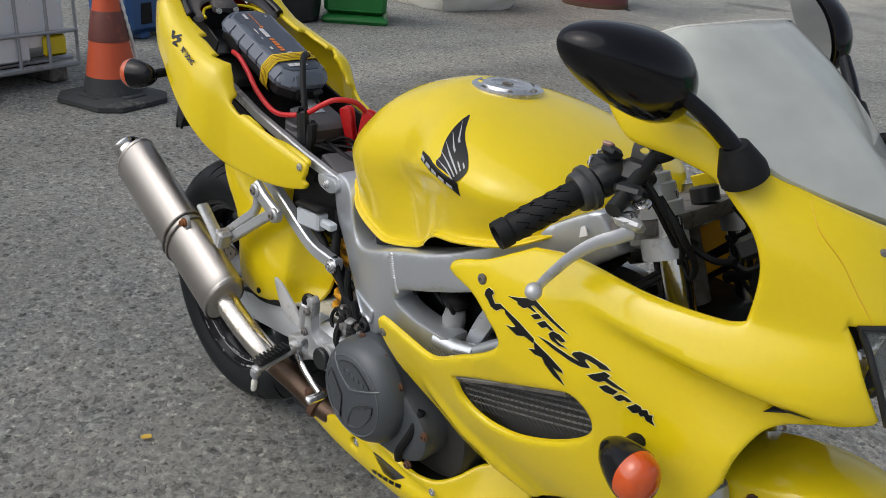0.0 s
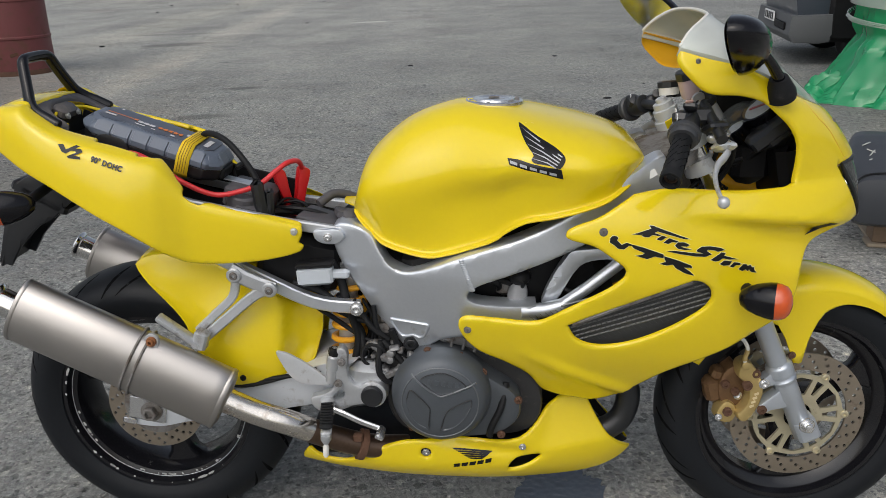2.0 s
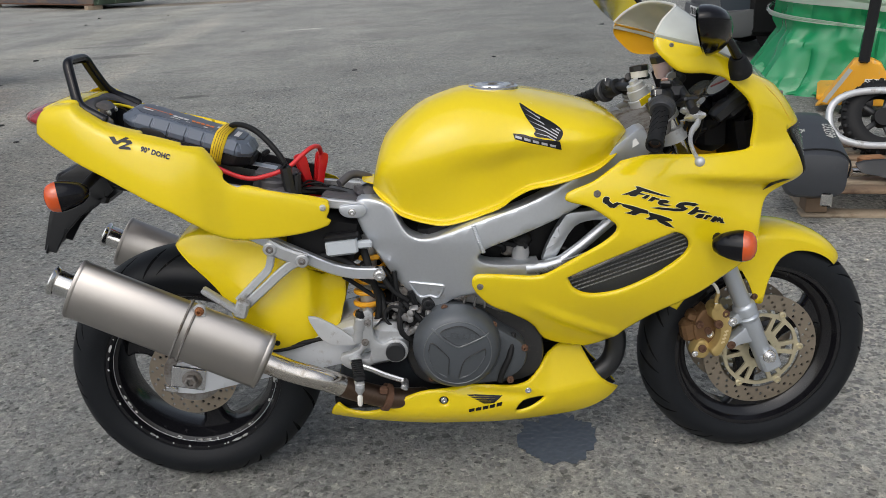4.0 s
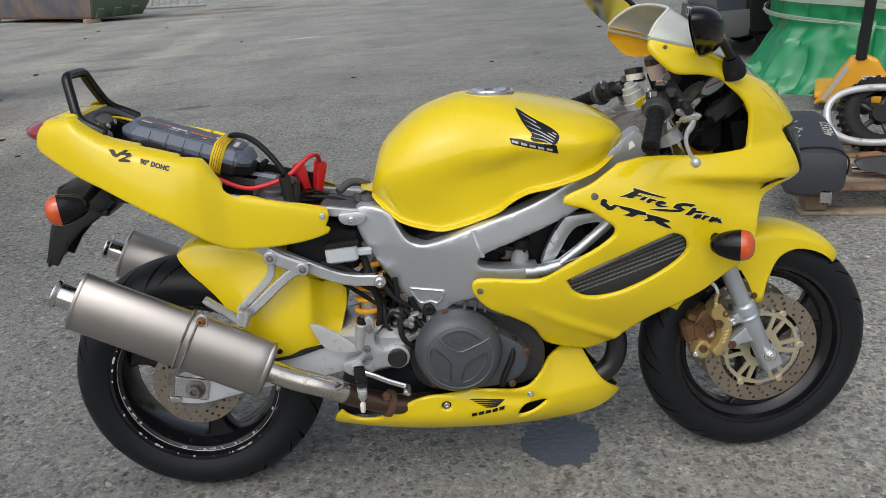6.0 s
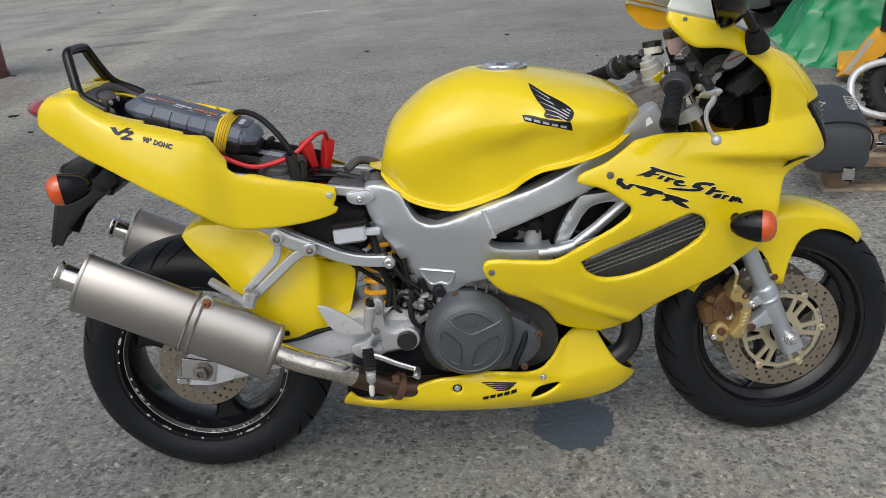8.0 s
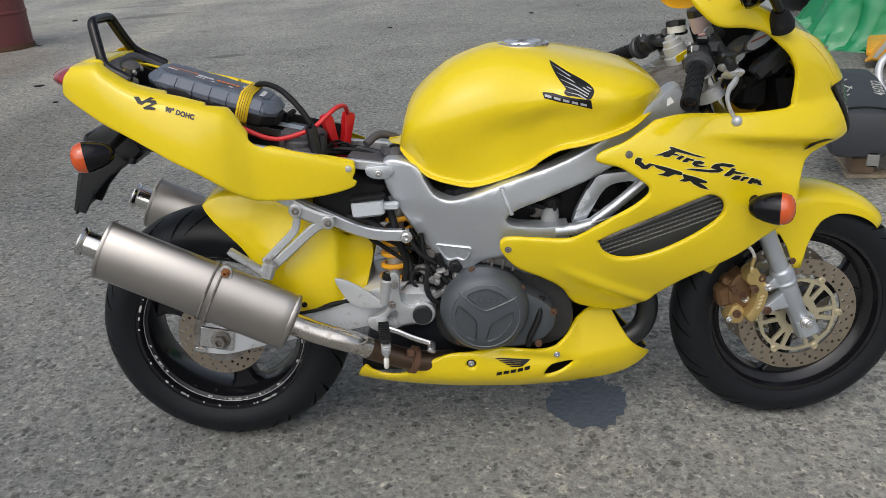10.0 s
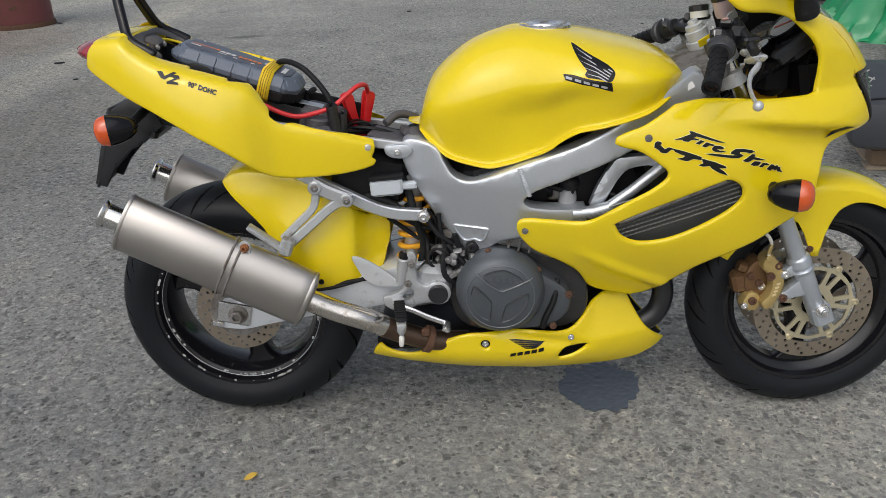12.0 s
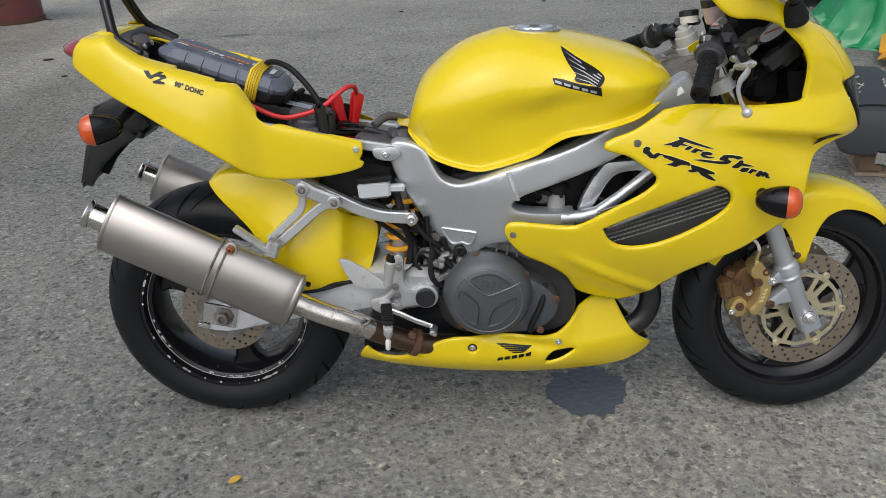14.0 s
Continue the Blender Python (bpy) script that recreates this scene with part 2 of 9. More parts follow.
def ease(keys):
    """A smooth curve through (x, value) keys, level beyond the ends."""
    xs, ys = [k[0] for k in keys], [k[1] for k in keys]
    n = len(xs)
    d = [(ys[i + 1] - ys[i]) / (xs[i + 1] - xs[i]) for i in range(n - 1)]
    tang = [d[0]] + [0 if d[i - 1] * d[i] <= 0 else 2 * d[i - 1] * d[i] / (d[i - 1] + d[i]) for i in range(1, n - 1)] + [d[-1]]

    def f(x):
        if x <= xs[0]:
            return ys[0]
        if x >= xs[-1]:
            return ys[-1]
        i = 0
        while xs[i + 1] < x:
            i += 1
        h = xs[i + 1] - xs[i]
        t = (x - xs[i]) / h
        return (ys[i] * (2 * t**3 - 3 * t**2 + 1) + h * tang[i] * (t**3 - 2 * t**2 + t)
                + ys[i + 1] * (-2 * t**3 + 3 * t**2) + h * tang[i + 1] * (t**3 - t**2))
    return f


def smooth_path(pts, n=8, closed=False):
    """A Catmull-Rom curve through the points; a point given twice makes a corner."""
    p = [Vector(q) for q in pts]
    out = []
    m = len(p)
    for i in range(m if closed else m - 1):
        a, b = p[i], p[(i + 1) % m]
        if (b - a).length < 1e-7:
            continue
        z = p[(i - 1) % m] if closed or i > 0 else a
        c = p[(i + 2) % m] if closed or i + 2 < m else b
        la = (b - a).length
        ta = (b - z) * (la / max(1e-6, (b - a).length + (a - z).length)) if (a - z).length > 1e-7 else (b - a)
        tb = (c - a) * (la / max(1e-6, (c - b).length + (b - a).length)) if (c - b).length > 1e-7 else (b - a)
        for k in range(n):
            t = k / n
            out.append(a * (2 * t**3 - 3 * t**2 + 1) + ta * (t**3 - 2 * t**2 + t) + b * (-2 * t**3 + 3 * t**2) + tb * (t**3 - t**2))
    if not closed:
        out.append(p[-1].copy())
    return out


def axes(d):
    d = Vector(d).normalized()
    u = d.cross(Vector((0, 0, 1)))
    if u.length < 0.01:
        u = d.cross(Vector((0, 1, 0)))
    u.normalize()
    return d, u, d.cross(u)


class Geo:
    def __init__(self):
        self.v, self.f = [], []

    def add(self, v, f, m=None):
        k = len(self.v)
        self.v += [m @ Vector(q) for q in v] if m else [Vector(q) for q in v]
        self.f += [tuple(i + k for i in q) for q in f]
        return self

    def moved(self, m):
        g = Geo()
        flip = m.to_3x3().determinant() < 0
        g.v = [m @ q for q in self.v]
        g.f = [tuple(reversed(q)) for q in self.f] if flip else list(self.f)
        return g

    def rings(self, rings, cap=True, closed=True):
        """Join rings of equal size by quads."""
        n, k = len(rings[0]), len(self.v)
        for r in rings:
            self.v += [Vector(q) for q in r]
        for i in range(len(rings) - 1):
            for j in range(n if closed else n - 1):
                a, b = k + i * n + j, k + i * n + (j + 1) % n
                self.f.append((a, b, b + n, a + n))
        if cap:
            self.f.append(tuple(k + j for j in reversed(range(n))))
            self.f.append(tuple(k + (len(rings) - 1) * n + j for j in range(n)))
        return self

    def tube(self, path, r, n=12, cap=True, flat=1.0):
        path = [Vector(q) for q in path]
        rr = r if isinstance(r, (list, tuple)) else [r] * len(path)
        if len(rr) != len(path):
            rr = [rr[0] + (rr[-1] - rr[0]) * i / (len(path) - 1) for i in range(len(path))]
        d, u, w = axes(path[1] - path[0])
        out = []
        for i, q in enumerate(path):
            t = (path[min(i + 1, len(path) - 1)] - path[max(i - 1, 0)]).normalized()
            u = (u - t * u.dot(t)).normalized()
            w = t.cross(u)
            out.append([q + (u * math.cos(a) * flat + w * math.sin(a)) * rr[i] for a in (2 * math.pi * j / n for j in range(n))])
        return self.rings(out, cap)

    def lathe(self, prof, o=(0, 0, 0), d=(0, 1, 0), n=48, cap=True, closed=False):
        """prof: (along the axis, radius). closed: the profile is a loop."""
        d, u, w = axes(d)
        o = Vector(o)
        prof = list(prof) + ([prof[0]] if closed else [])
        out = [[o + d * a + (u * math.cos(t) + w * math.sin(t)) * r for t in (2 * math.pi * j / n for j in range(n))] for a, r in prof]
        return self.rings(out, cap and not closed)

    def box(self, c, s, bevel=0.0, rot=(0, 0, 0), m=None, taper=(1, 1)):
        """A box of size s about c, its edges cut by bevel; taper narrows its top in x and y."""
        b = min(bevel, 0.45 * min(s))
        x, y, z = (q / 2 for q in s)
        out = []
        for h, k in ((-z, b), (-z + b, 0), (z - b, 0), (z, b)) if b else ((-z, 0), (z, 0)):
            f = (h + z) / (2 * z)
            tx, ty = 1 + (taper[0] - 1) * f, 1 + (taper[1] - 1) * f
            X, Y = x * tx - k, y * ty - k
            c4 = b * 0.8
            out.append([(-X + c4, -Y, h), (X - c4, -Y, h), (X, -Y + c4, h), (X, Y - c4, h), (X - c4, Y, h), (-X + c4, Y, h), (-X, Y - c4, h), (-X, -Y + c4, h)] if b
                       else [(-X, -Y, h), (X, -Y, h), (X, Y, h), (-X, Y, h)])
        t = pose(*c, *rot)
        if m:
            t = m @ t
        return self.rings([[t @ Vector(q) for q in r] for r in out])

    def bar(self, path, h, w, b=0.003):
        """A flat bar of height h and width w across y, its edges cut by b."""
        path, out = [Vector(q) for q in path], []
        for i, q in enumerate(path):
            t = (path[min(i + 1, len(path) - 1)] - path[max(i - 1, 0)]).normalized()
            side = (Vector((0, 1, 0)) - t * t.y).normalized()
            up = side.cross(t)
            x, z = w / 2, h / 2
            out.append([q + side * a + up * c for a, c in ((-x + b, -z), (x - b, -z), (x, -z + b), (x, z - b), (x - b, z), (-x + b, z), (-x, z - b), (-x, -z + b))])
        return self.rings(out)

    def ball(self, c, r, n=16, m=None):
        c = Vector(c)
        r = Vector(r) if isinstance(r, (tuple, list)) else Vector((r, r, r))
        out = []
        for i in range(n // 2 + 1):
            a = math.pi * (i / (n // 2) - 0.5) * 0.998
            out.append([c + Vector((r.x * math.cos(a) * math.cos(t), r.y * math.cos(a) * math.sin(t), r.z * math.sin(a))) for t in (2 * math.pi * j / n for j in range(n))])
        if m:
            out = [[m @ q for q in ring] for ring in out]
        return self.rings(out)

    def bolt(self, o, d, r=0.007, h=0.005):
        """A flanged socket bolt head."""
        return self.lathe([(-0.002, r * 1.35), (h * 0.3, r * 1.35), (h * 0.35, r), (h * 0.9, r * 0.95), (h, r * 0.85), (h, r * 0.5), (h * 0.3, r * 0.45)], o, d, 14)

    def plate(self, outline, place, thick, step=0.012, holes=(), roll=0.004, depth=0.004, along=None, double=True, lines=()):
        """A sheet with the flat outline (u, w) and holes, laid by place(u, w) in space; its rims are rolled inwards. thick is set off against the normals,
        or in the direction along."""
        loops = [outline] + list(holes)
        if roll:
            fine = []
            for lp in loops:
                q = []
                for i in range(len(lp)):
                    a, b = Vector(lp[i][:2]), Vector(lp[(i + 1) % len(lp)][:2])
                    k = max(1, int((b - a).length / (step * 0.9)))
                    q += [tuple(a + (b - a) * (j / k)) for j in range(k)]
                fine.append(q)
            loops = fine
        P, E = [], []
        for lp in loops:
            k = len(P)
            P += [(q[0], q[1]) for q in lp]
            E += [(k + i, k + (i + 1) % len(lp)) for i in range(len(lp))]
        B = np.array(P)
        seg_a, seg_b = B[[e[0] for e in E]], B[[e[1] for e in E]]

        def dist(q):
            d = seg_b - seg_a
            t = np.clip(((q[:, None, :] - seg_a) * d).sum(-1) / np.maximum(1e-12, (d * d).sum(-1)), 0, 1)
            return np.linalg.norm(q[:, None, :] - seg_a - d * t[..., None], axis=-1).min(1)

        def inside(q):
            c = np.zeros(len(q), bool)
            for a, b in zip(seg_a, seg_b):
                if a[1] != b[1]:
                    k = (a[1] > q[:, 1]) != (b[1] > q[:, 1])
                    c ^= k & (q[:, 0] < (b[0] - a[0]) * (q[:, 1] - a[1]) / (b[1] - a[1]) + a[0])
            return c
        lo, hi = B.min(0), B.max(0)
        gx, gy = np.meshgrid(np.arange(lo[0] + step / 2, hi[0], step), np.arange(lo[1] + step / 2, hi[1], step * 0.87))
        gx[1::2] += step / 2
        extra = np.stack([gx.ravel(), gy.ravel()], 1)
        extra = extra[inside(extra)]
        if len(extra):
            extra = extra[dist(extra) > max(step * 0.45, roll * 1.3)]
        if len(lines):
            ln = np.array([q for q in lines])
            ln = ln[inside(ln)]
            ln = ln[dist(ln) > roll * 1.1]
            far = np.array([np.hypot(ln[:, 0] - q[0], ln[:, 1] - q[1]).min() > step * 0.6 for q in extra])
            extra = np.concatenate([extra[far], ln])
        if roll:
            for f in (0.35, 1.0):
                ring = []
                for lp in loops:
                    n = len(lp)
                    for i in range(n):
                        a, b = Vector(lp[i - 1][:2]), Vector(lp[(i + 1) % n][:2])
                        t = (b - a)
                        if t.length > 1e-9:
                            t.normalize()
                            for sgn in (1, -1):
                                ring.append((lp[i][0] - t.y * roll * f * sgn, lp[i][1] + t.x * roll * f * sgn))
                ring = np.array(ring)
                ring = ring[inside(ring)]
                ring = ring[dist(ring) > roll * f * 0.9]
                extra = np.concatenate([extra, ring]) if len(extra) else ring
        every = [Vector(q) for q in P] + [Vector(q) for q in extra]
        vs, _, fs, *_ = delaunay_2d_cdt(every, E, [], 0, 1e-6)
        vs = np.array([(q.x, q.y) for q in vs])
        cen = np.array([vs[list(f)].mean(0) for f in fs])
        keep = inside(cen)
        fs = [f for f, k in zip(fs, keep) if k]
        used = sorted({i for f in fs for i in f})
        at = {i: k for k, i in enumerate(used)}
        vs = vs[used]
        fs = [tuple(at[i] for i in f) for f in fs]
        D = dist(vs)
        top = [Vector(place(float(u), float(w))) for u, w in vs]
        nor = [Vector() for _ in top]
        for f in fs:
            c = (top[f[1]] - top[f[0]]).cross(top[f[2]] - top[f[0]])
            for i in f:
                nor[i] += c
        lead = sum(nor, Vector())
        if along is not None:
            flip = lead.dot(Vector(along)) > 0
        else:
            flip = lead.y > 0
        if flip:
            fs = [tuple(reversed(f)) for f in fs]
            nor = [-q for q in nor]
        nor = [q.normalized() for q in nor]
        inw = [Vector(along) if along is not None else -q for q in nor]
        if roll:
            for i in range(len(top)):
                if D[i] < roll:
                    k = 1 - D[i] / roll
                    top[i] = top[i] + inw[i] * depth * (1 - math.sqrt(max(0, 1 - k * k)))
        k, n = len(self.v), len(top)
        self.v += top
        self.f += [tuple(i + k for i in f) for f in fs]
        if double:
            self.v += [p + d * thick for p, d in zip(top, inw)]
            self.f += [tuple(i + k + n for i in reversed(f)) for f in fs]
            seen = {}
            for f in fs:
                for a, b in ((f[0], f[1]), (f[1], f[2]), (f[2], f[0])):
                    seen[(a, b)] = 1
            for a, b in seen:
                if (b, a) not in seen:
                    self.f.append((k + b, k + a, k + a + n, k + b + n))
        return self


MIRROR_Y = Matrix.Diagonal((1, -1, 1, 1))


def merge(*gs):
    g = Geo()
    for q in gs:
        g.add(q.v, q.f)
    return g


def circle2(cx, cz, r, n=10, rz=None):
    return [(cx + r * math.cos(2 * math.pi * i / n), cz + (rz or r) * math.sin(2 * math.pi * i / n)) for i in range(n)]


def text_geo(body, size, place, bold=0.0, shear=0.0, spacing=1.0):
    """Letters of the built-in font laid on a surface by place(u, w)."""
    cu = bpy.data.curves.new("letters", "FONT")
    cu.body, cu.size, cu.offset, cu.shear, cu.space_character = body, size, bold, shear, spacing
    ob = bpy.data.objects.new("letters", cu)
    scene.collection.objects.link(ob)
    me = bpy.data.meshes.new_from_object(ob.evaluated_get(bpy.context.evaluated_depsgraph_get()))
    g = Geo()
    g.v = [Vector(place(v.co.x, v.co.y)) for v in me.vertices]
    g.f = [tuple(p.vertices) for p in me.polygons]
    bpy.data.objects.remove(ob)
    bpy.data.meshes.remove(me)
    return g


def pieces(name, geo, mat, parent, label="", sharp=38):
    """Each connected piece of geo becomes a part of its own."""
    root = list(range(len(geo.v)))

    def find(i):
        while root[i] != i:
            root[i] = root[root[i]]
            i = root[i]
        return i
    for f in geo.f:
        a = find(f[0])
        for i in f[1:]:
            root[find(i)] = a
    groups = {}
    for f in geo.f:
        groups.setdefault(find(f[0]), []).append(f)
    for fs in groups.values():
        used = sorted({i for f in fs for i in f})
        at = {i: k for k, i in enumerate(used)}
        g = Geo()
        g.v, g.f = [geo.v[i] for i in used], [tuple(at[i] for i in f) for f in fs]
        part(name, g, mat, parent, label, sharp)


def stuff(ob):
    ob["kind"] = "stuff"
    return ob

# ---- the motorcycle: x forward, its right side at minus y ----
LEAN, HEADING = 1.0, 1.1
bike = empty("motorcycle", pose(-0.012, -0.004, 0, -LEAN, 0, HEADING), "yellow sports motorcycle with exposed alloy frame, seat removed, parked on asphalt", "motorcycle")
STEER_O, STEER_D = Vector((1.105, 0, 0.95)), Vector((-math.sin(radians(25)), 0, math.cos(radians(25))))
STEER = Matrix.Translation(STEER_O) @ Matrix.Rotation(radians(4.0), 4, STEER_D) @ Matrix.Translation(-STEER_O)


def holder(name, geo, mat, label="", sharp=38):
    return part(name, geo, mat, bike, label, sharp)


# -- wheels --
def tyre_geo(o, R, width, rim_r, n=72):
    """Rounded road tyre with shallow slanted tread grooves."""
    prof = []
    h = R - rim_r
    for i in range(25):
        a = radians(-118 + 236 * i / 24)
        prof.append((math.sin(a) * width / 2 * (1.0 if abs(a) < 1.57 else 0.9 + 0.1 * abs(math.sin(a))), rim_r + h * (0.36 + 0.64 * max(-0.55, math.cos(a))) - (0.004 if abs(a) > 1.9 else 0)))
    prof = [(a, r + (0.0012 if i in (2, 3, 21, 22) else (-0.0010 if i in (4, 20) else 0))) for i, (a, r) in enumerate(prof)]
    g = Geo().lathe([(-width * 0.38, rim_r)] + prof + [(width * 0.38, rim_r)], o, (0, 1, 0), n, cap=False)
    return g


def tread_geo(o, R, width, rim_r, count, n=5):
    """Slanted grooves as thin dark strips let into the tread."""
    g = Geo()
    h = R - rim_r
    for side in (-1, 1):
        for k in range(count):
            t0 = 2 * math.pi * (k + (0.5 if side > 0 else 0)) / count
            rows = []
            for i in range(n + 1):
                f = i / n
                a = radians(12 + 58 * f) * side
                t = t0 + 0.30 * f * (0.6 if k % 2 else 1.0)
                wide = 0.011 * math.sin(math.pi * (0.12 + 0.8 * f)) / R
                y, r = math.sin(a) * width / 2, rim_r + h * (0.36 + 0.64 * math.cos(a)) + 0.0004
                rows.append([Vector(o) + Vector((math.cos(t + q) * r, y, math.sin(t + q) * r)) for q in (-wide / 2, wide / 2)])
            g.rings(rows, cap=False, closed=False)
    return g


def rim_geo(o, rim_r, half):
    """Cast rim: lips, drop centre and barrel."""
    prof = [(-half, rim_r + 0.012), (-half - 0.004, rim_r + 0.008), (-half - 0.003, rim_r - 0.006), (-half + 0.012, rim_r - 0.012), (-half + 0.016, rim_r - 0.022),
            (-half * 0.45, rim_r - 0.034), (half * 0.45, rim_r - 0.034), (half - 0.016, rim_r - 0.022), (half - 0.012, rim_r - 0.012),
            (half + 0.003, rim_r - 0.006), (half + 0.004, rim_r + 0.008), (half, rim_r + 0.012), (half - 0.006, rim_r + 0.004), (half * 0.4, rim_r - 0.018), (-half * 0.4, rim_r - 0.018), (-half + 0.006, rim_r + 0.004)]
    return Geo().lathe(prof, o, (0, 1, 0), 72, closed=True)


def spoke_geo(o, rim_r, hub_r, half, t):
    """A broad hollow-cast spoke that flares at hub and rim."""
    g = Geo()
    d, u = Vector((math.cos(t), 0, math.sin(t))), Vector((-math.sin(t), 0, math.cos(t)))
    secs = []
    for r, w, y in ((hub_r * 0.8, 0.044, half * 0.75), (hub_r + 0.03, 0.027, half * 0.6), (rim_r * 0.62, 0.024, half * 0.5), (rim_r - 0.055, 0.031, half * 0.5), (rim_r - 0.028, 0.055, half * 0.55)):
        c = Vector(o) + d * r
        b = min(w, y) * 0.4
        secs.append([c + u * a + Vector((0, q, 0)) for a, q in ((-w + b, -y), (w - b, -y), (w, -y + b), (w, y - b), (w - b, y), (-w + b, y), (-w, y - b), (-w, -y + b))])
    return g.rings(secs)


def chips_geo(o, rim_r, half, arcs, seed):
    rnd = random.Random(seed)
    g = Geo()
    for k in range(arcs):
        t = radians(rnd.gauss(262, 48))
        w, rr = rnd.uniform(0.0015, 0.008) * rnd.choice((0.4, 0.6, 1, 1.3, 2.2)), rnd.choice((rim_r + 0.011, rim_r + 0.0085, rim_r - 0.005, rim_r - 0.017))
        y = {0: -half - 0.0008}.get(0)
        pts = []
        m = rnd.randint(5, 8)
        y = -half - 0.0006 if rr > rim_r + 0.01 else (-half - 0.0046 if rr > rim_r else (-half - 0.0036 if rr > rim_r - 0.01 else -half + 0.0128))
        for i in range(m):
            a = 2 * math.pi * i / m
            r2 = rr + math.sin(a) * min(w, 0.004) * rnd.uniform(0.5, 1)
            t2 = t + math.cos(a) * w / rim_r * rnd.uniform(0.5, 1)
            pts.append(Vector(o) + Vector((math.cos(t2) * r2, y, math.sin(t2) * r2)))
        g.add(pts, [tuple(range(m))])
    return g


def disc_geo(o, y, r_out, r_in, rows, thick=0.005):
    """Drilled brake disc: a ring with real holes."""
    holes = [[(r_in * math.cos(2 * math.pi * i / 60), r_in * math.sin(2 * math.pi * i / 60)) for i in range(60)]]
    span = r_out - r_in
    for k in range(rows):
        t = 2 * math.pi * k / rows
        r = r_in + span * (0.2, 0.5, 0.8)[k % 3]
        holes.append(circle2(r * math.cos(t), r * math.sin(t), 0.0042, 7))
    rim = [(r_out * math.cos(2 * math.pi * i / 84), r_out * math.sin(2 * math.pi * i / 84)) for i in range(84)]
    return Geo().plate(rim, lambda u, w: (o[0] + u, y, o[2] + w), thick, 0.03, holes, roll=0, along=(0, 1, 0))


REAR, FRONT = (0.0, 0.0, 0.3165), (1.437, 0.0, 0.2965)
rear_wheel = tagged(new("rear_wheel"), "black three-spoke alloy wheel with chipped paint and worn road tyre")
rear_wheel.parent = bike
part("tyre", tyre_geo(REAR, 0.3185, 0.186, 0.218), TYRE, rear_wheel)
stuff(part("tread_pattern", tread_geo(REAR, 0.3185, 0.186, 0.218, 26), GROOVE, rear_wheel))
part("rim", rim_geo(REAR, 0.2165, 0.074), RIM, rear_wheel)
for k in range(3):
    part("spoke", spoke_geo(REAR, 0.2165, 0.055, 0.05, radians(37 + 120 * k)), RIM, rear_wheel)
part("hub", Geo().lathe([(-0.06, 0.03), (-0.06, 0.05), (-0.045, 0.062), (0.045, 0.062), (0.06, 0.05), (0.06, 0.03)], REAR, (0, 1, 0), 36), RIM, rear_wheel)
part("brake_disc", disc_geo(REAR, -0.079, 0.110, 0.072, 54), DISC, rear_wheel, "drilled steel brake disc, lightly rusted")
part("disc_carrier", Geo().lathe([(-0.079, 0.03), (-0.081, 0.073), (-0.074, 0.075), (-0.06, 0.055), (-0.06, 0.03)], REAR, (0, 1, 0), 40), GRIMY, rear_wheel)
stuff(part("paint_chips", chips_geo(REAR, 0.2165, 0.074, 130, 4), CHIP, rear_wheel))
pieces("rim_line", Geo().lathe([(-0.0776, 0.2264), (-0.0782, 0.2255), (-0.0786, 0.2246)], REAR, (0, 1, 0), 90, cap=False).lathe([(-0.0628, 0.2052), (-0.0630, 0.2046), (-0.0622, 0.2036)], REAR, (0, 1, 0), 90, cap=False), SILVER_LINE, rear_wheel)

front_wheel = tagged(new("front_wheel"), "black three-spoke alloy wheel with road tyre and twin drilled discs")
front_wheel.parent = bike
part("tyre", tyre_geo(FRONT, 0.299, 0.122, 0.220).moved(STEER), TYRE, front_wheel)
stuff(part("tread_pattern", tread_geo(FRONT, 0.299, 0.122, 0.220, 26).moved(STEER), GROOVE, front_wheel))
part("rim", rim_geo(FRONT, 0.2165, 0.047).moved(STEER), RIM, front_wheel)
for k in range(3):
    part("spoke", spoke_geo(FRONT, 0.2165, 0.045, 0.034, radians(25 + 120 * k)).moved(STEER), RIM, front_wheel)
part("hub", Geo().lathe([(-0.05, 0.02), (-0.05, 0.045), (0.05, 0.045), (0.05, 0.02)], FRONT, (0, 1, 0), 36).moved(STEER), RIM, front_wheel)
part("rim_line", Geo().lathe([(-0.0506, 0.2262), (-0.0512, 0.2255), (-0.0516, 0.2248)], FRONT, (0, 1, 0), 90, cap=False).moved(STEER), SILVER_LINE, front_wheel)


def carrier_geo(o, y, r_out, r_in):
    """Cast disc carrier: hub ring, paired arms and a scalloped rim with six ears."""
    rim, holes = [], []
    for i in range(96):
        t = 2 * math.pi * i / 96
        ear = max(0, math.cos(6 * t)) ** 6
        r = r_out + 0.010 * ear
        rim.append((r * math.cos(t), r * math.sin(t)))
    for k in range(6):
        lo, hi = r_in + 0.008, r_out - 0.010
        t = 2 * math.pi * (k + 0.5) / 6
        holes.append([(r * math.cos(t + q), r * math.sin(t + q)) for r, q in ((lo, -0.22), (0.6 * lo + 0.4 * hi, -0.27), (hi, -0.29), (hi + 0.003, 0), (hi, 0.29), (0.6 * lo + 0.4 * hi, 0.27), (lo, 0.22))])
        t = 2 * math.pi * k / 6
        holes.append([(r * math.cos(t + q), r * math.sin(t + q)) for r, q in ((lo + 0.004, -0.06), (hi, -0.105), (hi, 0.105), (lo + 0.004, 0.06))])
    holes.append(circle2(0, 0, r_in - 0.012, 24))
    return Geo().plate(rim, lambda u, w: (o[0] + u, y, o[2] + w), 0.006, 0.04, holes, roll=0, along=(0, 1, 0))


